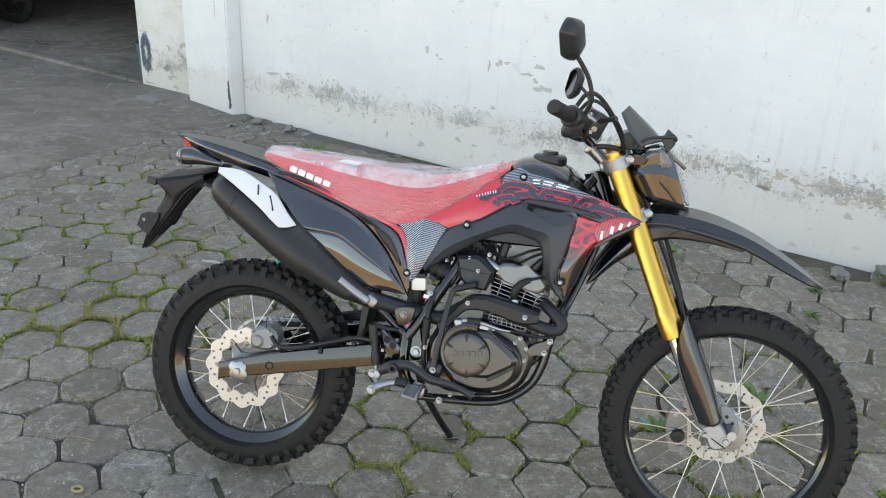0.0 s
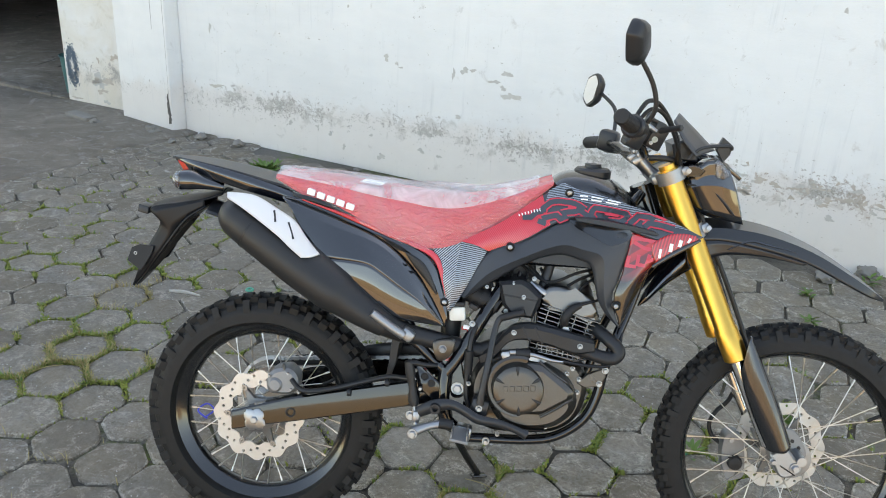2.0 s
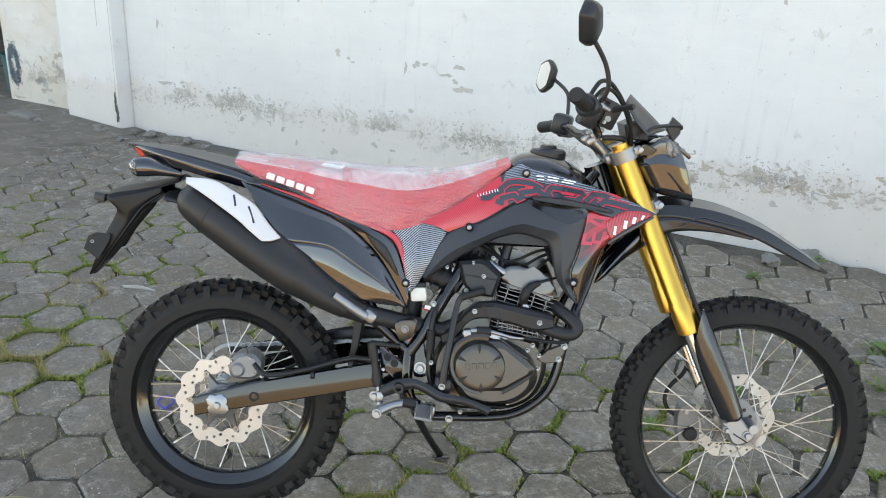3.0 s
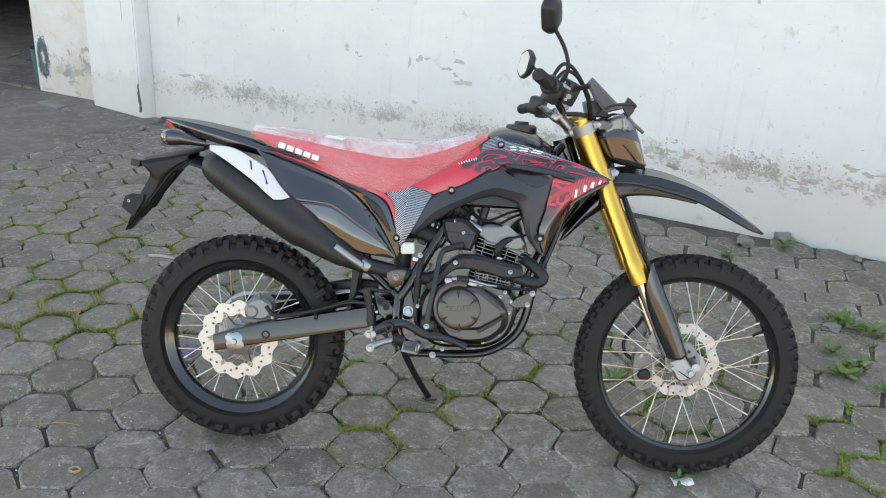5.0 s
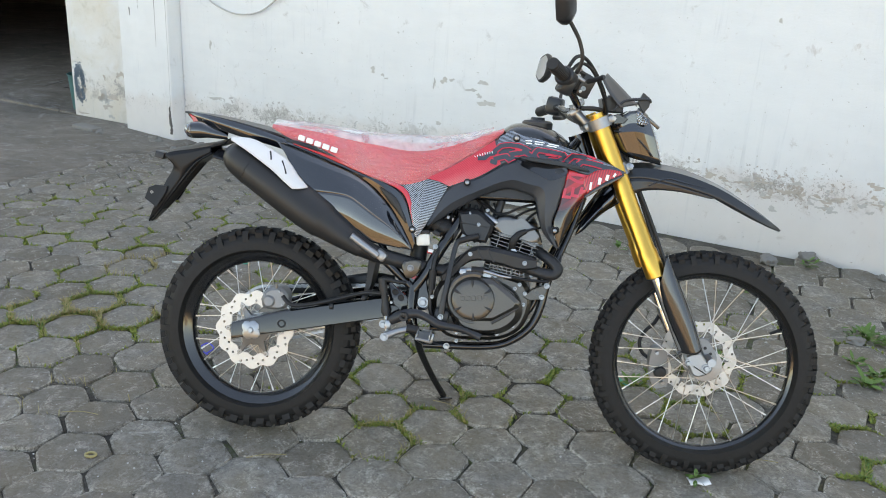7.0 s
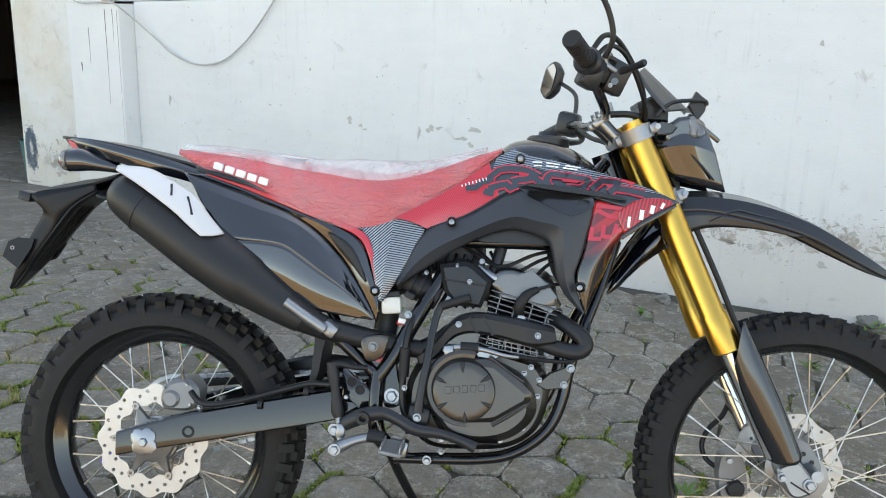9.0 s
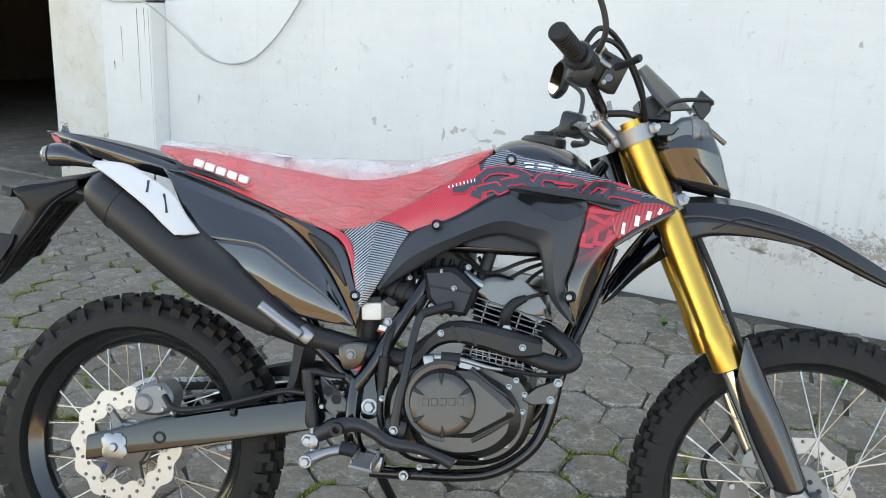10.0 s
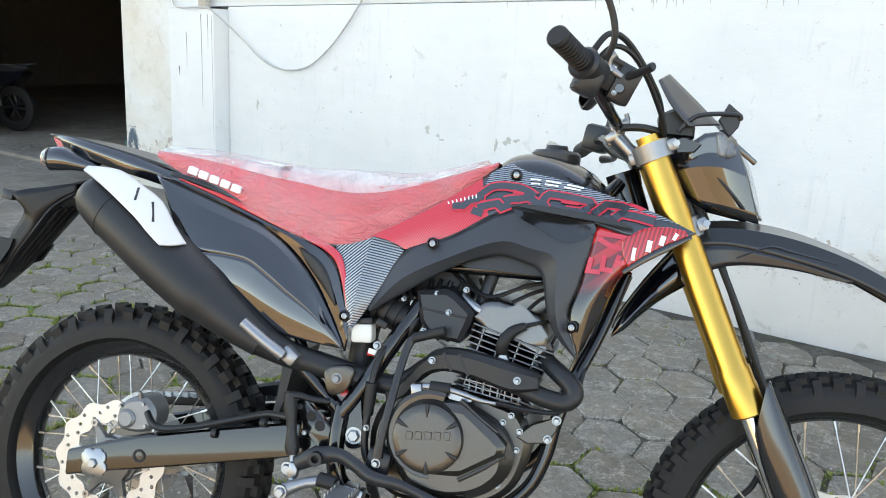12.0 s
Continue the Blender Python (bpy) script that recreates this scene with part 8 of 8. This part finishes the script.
def leaf(bm, base, yaw, pitch, length, width):
    m = Matrix.Translation(base) @ Euler((0, -pitch, yaw)).to_matrix().to_4x4()
    prof = ((0, 0.08), (0.25, 0.7), (0.5, 1.0), (0.78, 0.72), (1.0, 0.05))
    rows = []
    for t, w in prof:
        droop = -0.25 * t * t * length
        rows.append([m @ Vector((t * length, w * width / 2, droop + 0.12 * width)), m @ Vector((t * length, 0, droop)), m @ Vector((t * length, -w * width / 2, droop + 0.12 * width))])
    add_grid(bm, rows)


def build_weed(x, y, spread, leaves, seed, size=0.04):
    rr = random.Random(seed)
    bm = bmesh.new()
    for k in range(leaves):
        d, a = rr.uniform(0, spread) * 0.6, rr.uniform(0, 6.283)
        p = Vector((d * math.cos(a), d * math.sin(a), rr.uniform(0.0, 0.03)))
        leaf(bm, p, a + rr.uniform(-0.9, 0.9), rr.uniform(0.15, 1.1), size * rr.uniform(0.6, 1.3), size * rr.uniform(0.32, 0.55))
    ob = part("weed", bm, M_LEAF, None, smooth=60)
    ob.matrix_world = pose(x, y, ground_height(x, y) - 0.003)
    return tagged(ob, "small bright green weed growing from a paving joint", "weed", "weeds in the joints")


WEEDS = ((-0.90, 3.05, 0.15, 150, 0.048), (2.34, 1.01, 0.11, 60, 0.04), (2.44, 0.92, 0.10, 50, 0.038), (2.25, 0.60, 0.06, 26, 0.045), (2.29, 0.43, 0.05, 20, 0.04), (2.42, 0.62, 0.05, 20, 0.04), (2.17, 0.52, 0.05, 12, 0.06), (2.20, 0.73, 0.04, 14, 0.035),
         (2.66, 1.12, 0.08, 30, 0.045), (1.97, 1.43, 0.04, 14, 0.04), (2.05, 1.74, 0.05, 18, 0.035), (1.62, 0.62, 0.07, 34, 0.06), (2.40, 1.95, 0.05, 16, 0.04), (1.27, 0.36, 0.05, 12, 0.04), (2.8, 0.8, 0.08, 30, 0.04), (1.40, 2.0, 0.04, 12, 0.035), (3.05, 1.35, 0.07, 22, 0.045), (1.395, -0.185, 0.03, 8, 0.03))
for k, (x, y, spread, n, size) in enumerate(WEEDS):
    build_weed(x, y, spread, n, 50 + k, size)


def joint_growth(name, material, count, seed, places, length, label, category, width=0.0028):
    """Blades that sprout from the paving joints in patches."""
    rr = random.Random(seed)
    bm = bmesh.new()
    for x0, y0, spread, share in places:
        for _ in range(int(count * share)):
            x, y = rr.gauss(x0, spread), rr.gauss(y0, spread)
            # nearest joint of the paving
            u, v = unlattice(x, y)
            i = round(u / 0.1835)
            j = round((v - (0.10775 if i % 2 else 0)) / 0.2155)
            cu, cv = i * 0.1835, j * 0.2155 + (0.10775 if i % 2 else 0)
            a = math.floor(math.atan2(v - cv, u - cu) / radians(60)) * radians(60)
            p, q, f = a, a + radians(60), rr.random()
            uu = cu + 0.1235 * ((1 - f) * math.cos(p) + f * math.cos(q))
            vv = cv + 0.1235 * ((1 - f) * math.sin(p) + f * math.sin(q))
            xx, yy = lattice(uu, vv)
            xx, yy = xx + rr.gauss(0, 0.006), yy + rr.gauss(0, 0.006)
            if yy > 3.1 - 0.435 * xx or noise.noise(Vector((xx * 3.2, yy * 3.2, 4.0))) + 0.7 * noise.noise(Vector((xx * 11, yy * 11, 9.0))) < (-0.35 if spread < 0.13 and x0 < -0.7 else 0.09):
                continue
            b = rr.uniform(0, 6.283)
            blade(bm, Vector((xx, yy, ground_height(xx, yy) - 0.007)), Vector((math.cos(b), math.sin(b), 0)) * rr.uniform(0.2, 1.0), length * rr.uniform(0.5, 1.4), width * rr.uniform(0.7, 1.5), rr)
    ob = part(name, bm, material, None, smooth=0)
    return tagged(ob, label, category, kind="stuff")


LEFT = [(-0.88, 0.55, 0.12, 1.6), (-1.08, 0.56, 0.12, 1.6), (-0.95, 0.78, 0.10, 0.8), (-1.1, 0.95, 0.25, 2), (-0.6, 0.6, 0.15, 1), (-0.9, 1.15, 0.2, 2), (-1.5, 1.6, 0.4, 3), (-0.6, 1.6, 0.4, 3), (-1.6, 0.9, 0.3, 2), (0.1, 1.6, 0.5, 2), (-1.6, 2.1, 0.3, 1.5), (-0.3, 1.0, 0.3, 1.5)]
UNDER = [(0.30, 0.28, 0.06, 0.6), (0.46, 0.33, 0.06, 0.8), (0.455, -0.05, 0.07, 0.5), (0.68, 0.12, 0.06, 0.9), (1.0, 0.42, 0.06, 0.7), (0.8, 0.5, 0.3, 1.0), (0.55, 0.75, 0.3, 0.8), (1.3, 0.4, 0.15, 1.2), (1.2, 0.95, 0.3, 0.8)]
RIGHT = [(1.79, 0.11, 0.10, 1.2), (1.95, 0.17, 0.08, 1.2), (1.95, -0.05, 0.08, 1.2), (1.70, 0.15, 0.06, 0.8), (1.58, 0.0, 0.06, 0.8), (1.6, -0.25, 0.15, 0.8), (2.1, 0.9, 0.2, 0.8), (1.5, 0.6, 0.2, 1.0), (2.2, 0.3, 0.2, 0.8), (2.0, -0.3, 0.2, 0.8)]
joint_growth("joint_moss", M_MOSS, 1250, 21, LEFT + UNDER + RIGHT, 0.013, "yellow-green moss filling the paving joints", "moss", 0.006)
joint_growth("joint_grass", M_LEAF, 160, 22, LEFT + UNDER + RIGHT, 0.022, "short green grass sprouting in paving joints", "grass")
joint_growth("dry_straw", M_STRAW, 260, 23, [(-0.88, 0.55, 0.09, 2.6), (-1.07, 0.56, 0.09, 2.2), (-0.90, 1.15, 0.08, 1.2), (-1.35, 1.0, 0.15, 0.6), (-0.62, 0.62, 0.05, 0.5), (-1.2, 1.7, 0.2, 0.5), (0.455, -0.05, 0.06, 0.5), (0.70, 0.10, 0.05, 0.4), (1.60, -0.02, 0.06, 0.5), (1.9, -0.2, 0.1, 0.4), (-0.75, -0.05, 0.1, 0.2)], 0.034, "dry straw-coloured grass lying in paving joints", "dry grass", 0.002)
# grit and pale crumbs swept into the joints
rr = random.Random(31)
bm = bmesh.new()
for k in range(3200):
    x, y = rr.uniform(-2.2, 2.8), rr.uniform(-0.9, 2.6)
    if y > 2.9 - 0.435 * x:
        continue
    s = rr.uniform(0.001, 0.0045) * (1.6 if rr.random() < 0.06 else 1)
    z = ground_height(x, y) + 0.0015
    ps = [(x + s * rr.uniform(0.5, 1.2) * math.cos(a), y + s * rr.uniform(0.5, 1.2) * math.sin(a), z) for a in (0, 1.6, 3.1, 4.7)]
    q = [bm.verts.new(p) for p in ps] + [bm.verts.new((x, y, z + s))]
    for i in range(4):
        bm.faces.new((q[i], q[(i + 1) % 4], q[4]))
tagged(part("grit", bm, M_GRIT, None, smooth=0), "pale grit and crumbs scattered over the paving", "grit", kind="stuff")


def drop(name, bm, material, x, y, label, category, rz=0.0, lift=0.004):
    ob = part(name, bm, material)
    ob.matrix_world = pose(x, y, ground_height(x, y) + lift, 0, 0, rz)
    return tagged(ob, label, category)


bm = bmesh.new()
rows = [[((0.013 + 0.004 * math.cos(b)) * math.cos(a) * 1.15, (0.011 + 0.004 * math.cos(b)) * math.sin(a), 0.004 * math.sin(b) + 0.004) for b in (2 * math.pi * j / 8 for j in range(8))] for a in (2 * math.pi * i / 28 for i in range(29))]
add_grid(bm, rows, True)
drop("curled_leaf", bm, M_STRAW, -0.405, -0.365, "curled dry yellow leaf lying on the pavers", "leaf")
bm = bmesh.new()
add_grid(bm, [[(0.022 * i - 0.03, 0.018 * j - 0.018, 0.006 * math.sin(i * 2.1 + j)) for i in range(4)] for j in range(3)])
solid(drop("paper_scrap", bm, M_LETTER, 1.40, -0.195, "crumpled scrap of white paper by the tyre", "paper", 15, 0.008), 0.001)
drop("cable_tie", tube([(0, 0, 0.002), (0.02, 0.03, 0.012), (-0.01, 0.05, 0.02), (-0.03, 0.02, 0.012), (0.01, -0.01, 0.006)], 0.003, 6, 24), M_BLUE, -0.30, 0.31, "curled blue plastic strap on the pavers", "strap")
drop("green_lid", tube([(0.014 * math.cos(a), 0.014 * math.sin(a), 0.006) for a in (k * 0.5236 for k in range(13))], 0.005, 8), M_GREEN, -0.453, 1.27, "green plastic lid on the pavers", "lid")
drop("plastic_strip", box((0, 0, 0.004), (0.012, 0.08, 0.004), 0.001, (0, 0, 30)), M_GREEN, 1.237, 0.393, "thin green plastic strip on the pavers", "strip")
drop("blue_scrap", box((0, 0, 0.006), (0.04, 0.025, 0.012), 0.004, (0, 0, 20)), M_BLUE, -0.05, 2.86, "small blue plastic scrap by the wall", "scrap")
drop("stick", tube([(-0.07, 0, 0.006), (0, 0.008, 0.008), (0.075, 0.0, 0.006)], [0.006, 0.008, 0.004], 8, 12, 0.5), M_GRIT, -0.71, 1.18, "pale broken stick on the pavers", "stick", -8)
for k in range(9):
    x, y, a = ((0.40, -0.04, 20), (0.62, 0.11, -25), (-0.15, -0.62, 12), (-0.55, -0.15, 5), (0.1, -0.28, 18), (1.62, -0.05, 8), (1.85, -0.3, -30), (-0.95, 0.5, 40), (-0.85, 0.6, -10))[k]
    drop("straw_stalk", tube([(-0.06, 0, 0.003), (0, 0.006, 0.006), (0.06, -0.004, 0.004)], 0.0012, 5, 8), M_STRAW, x, y, "single dry straw stalk on the pavers", "straw", a, 0.001)


build_paving()
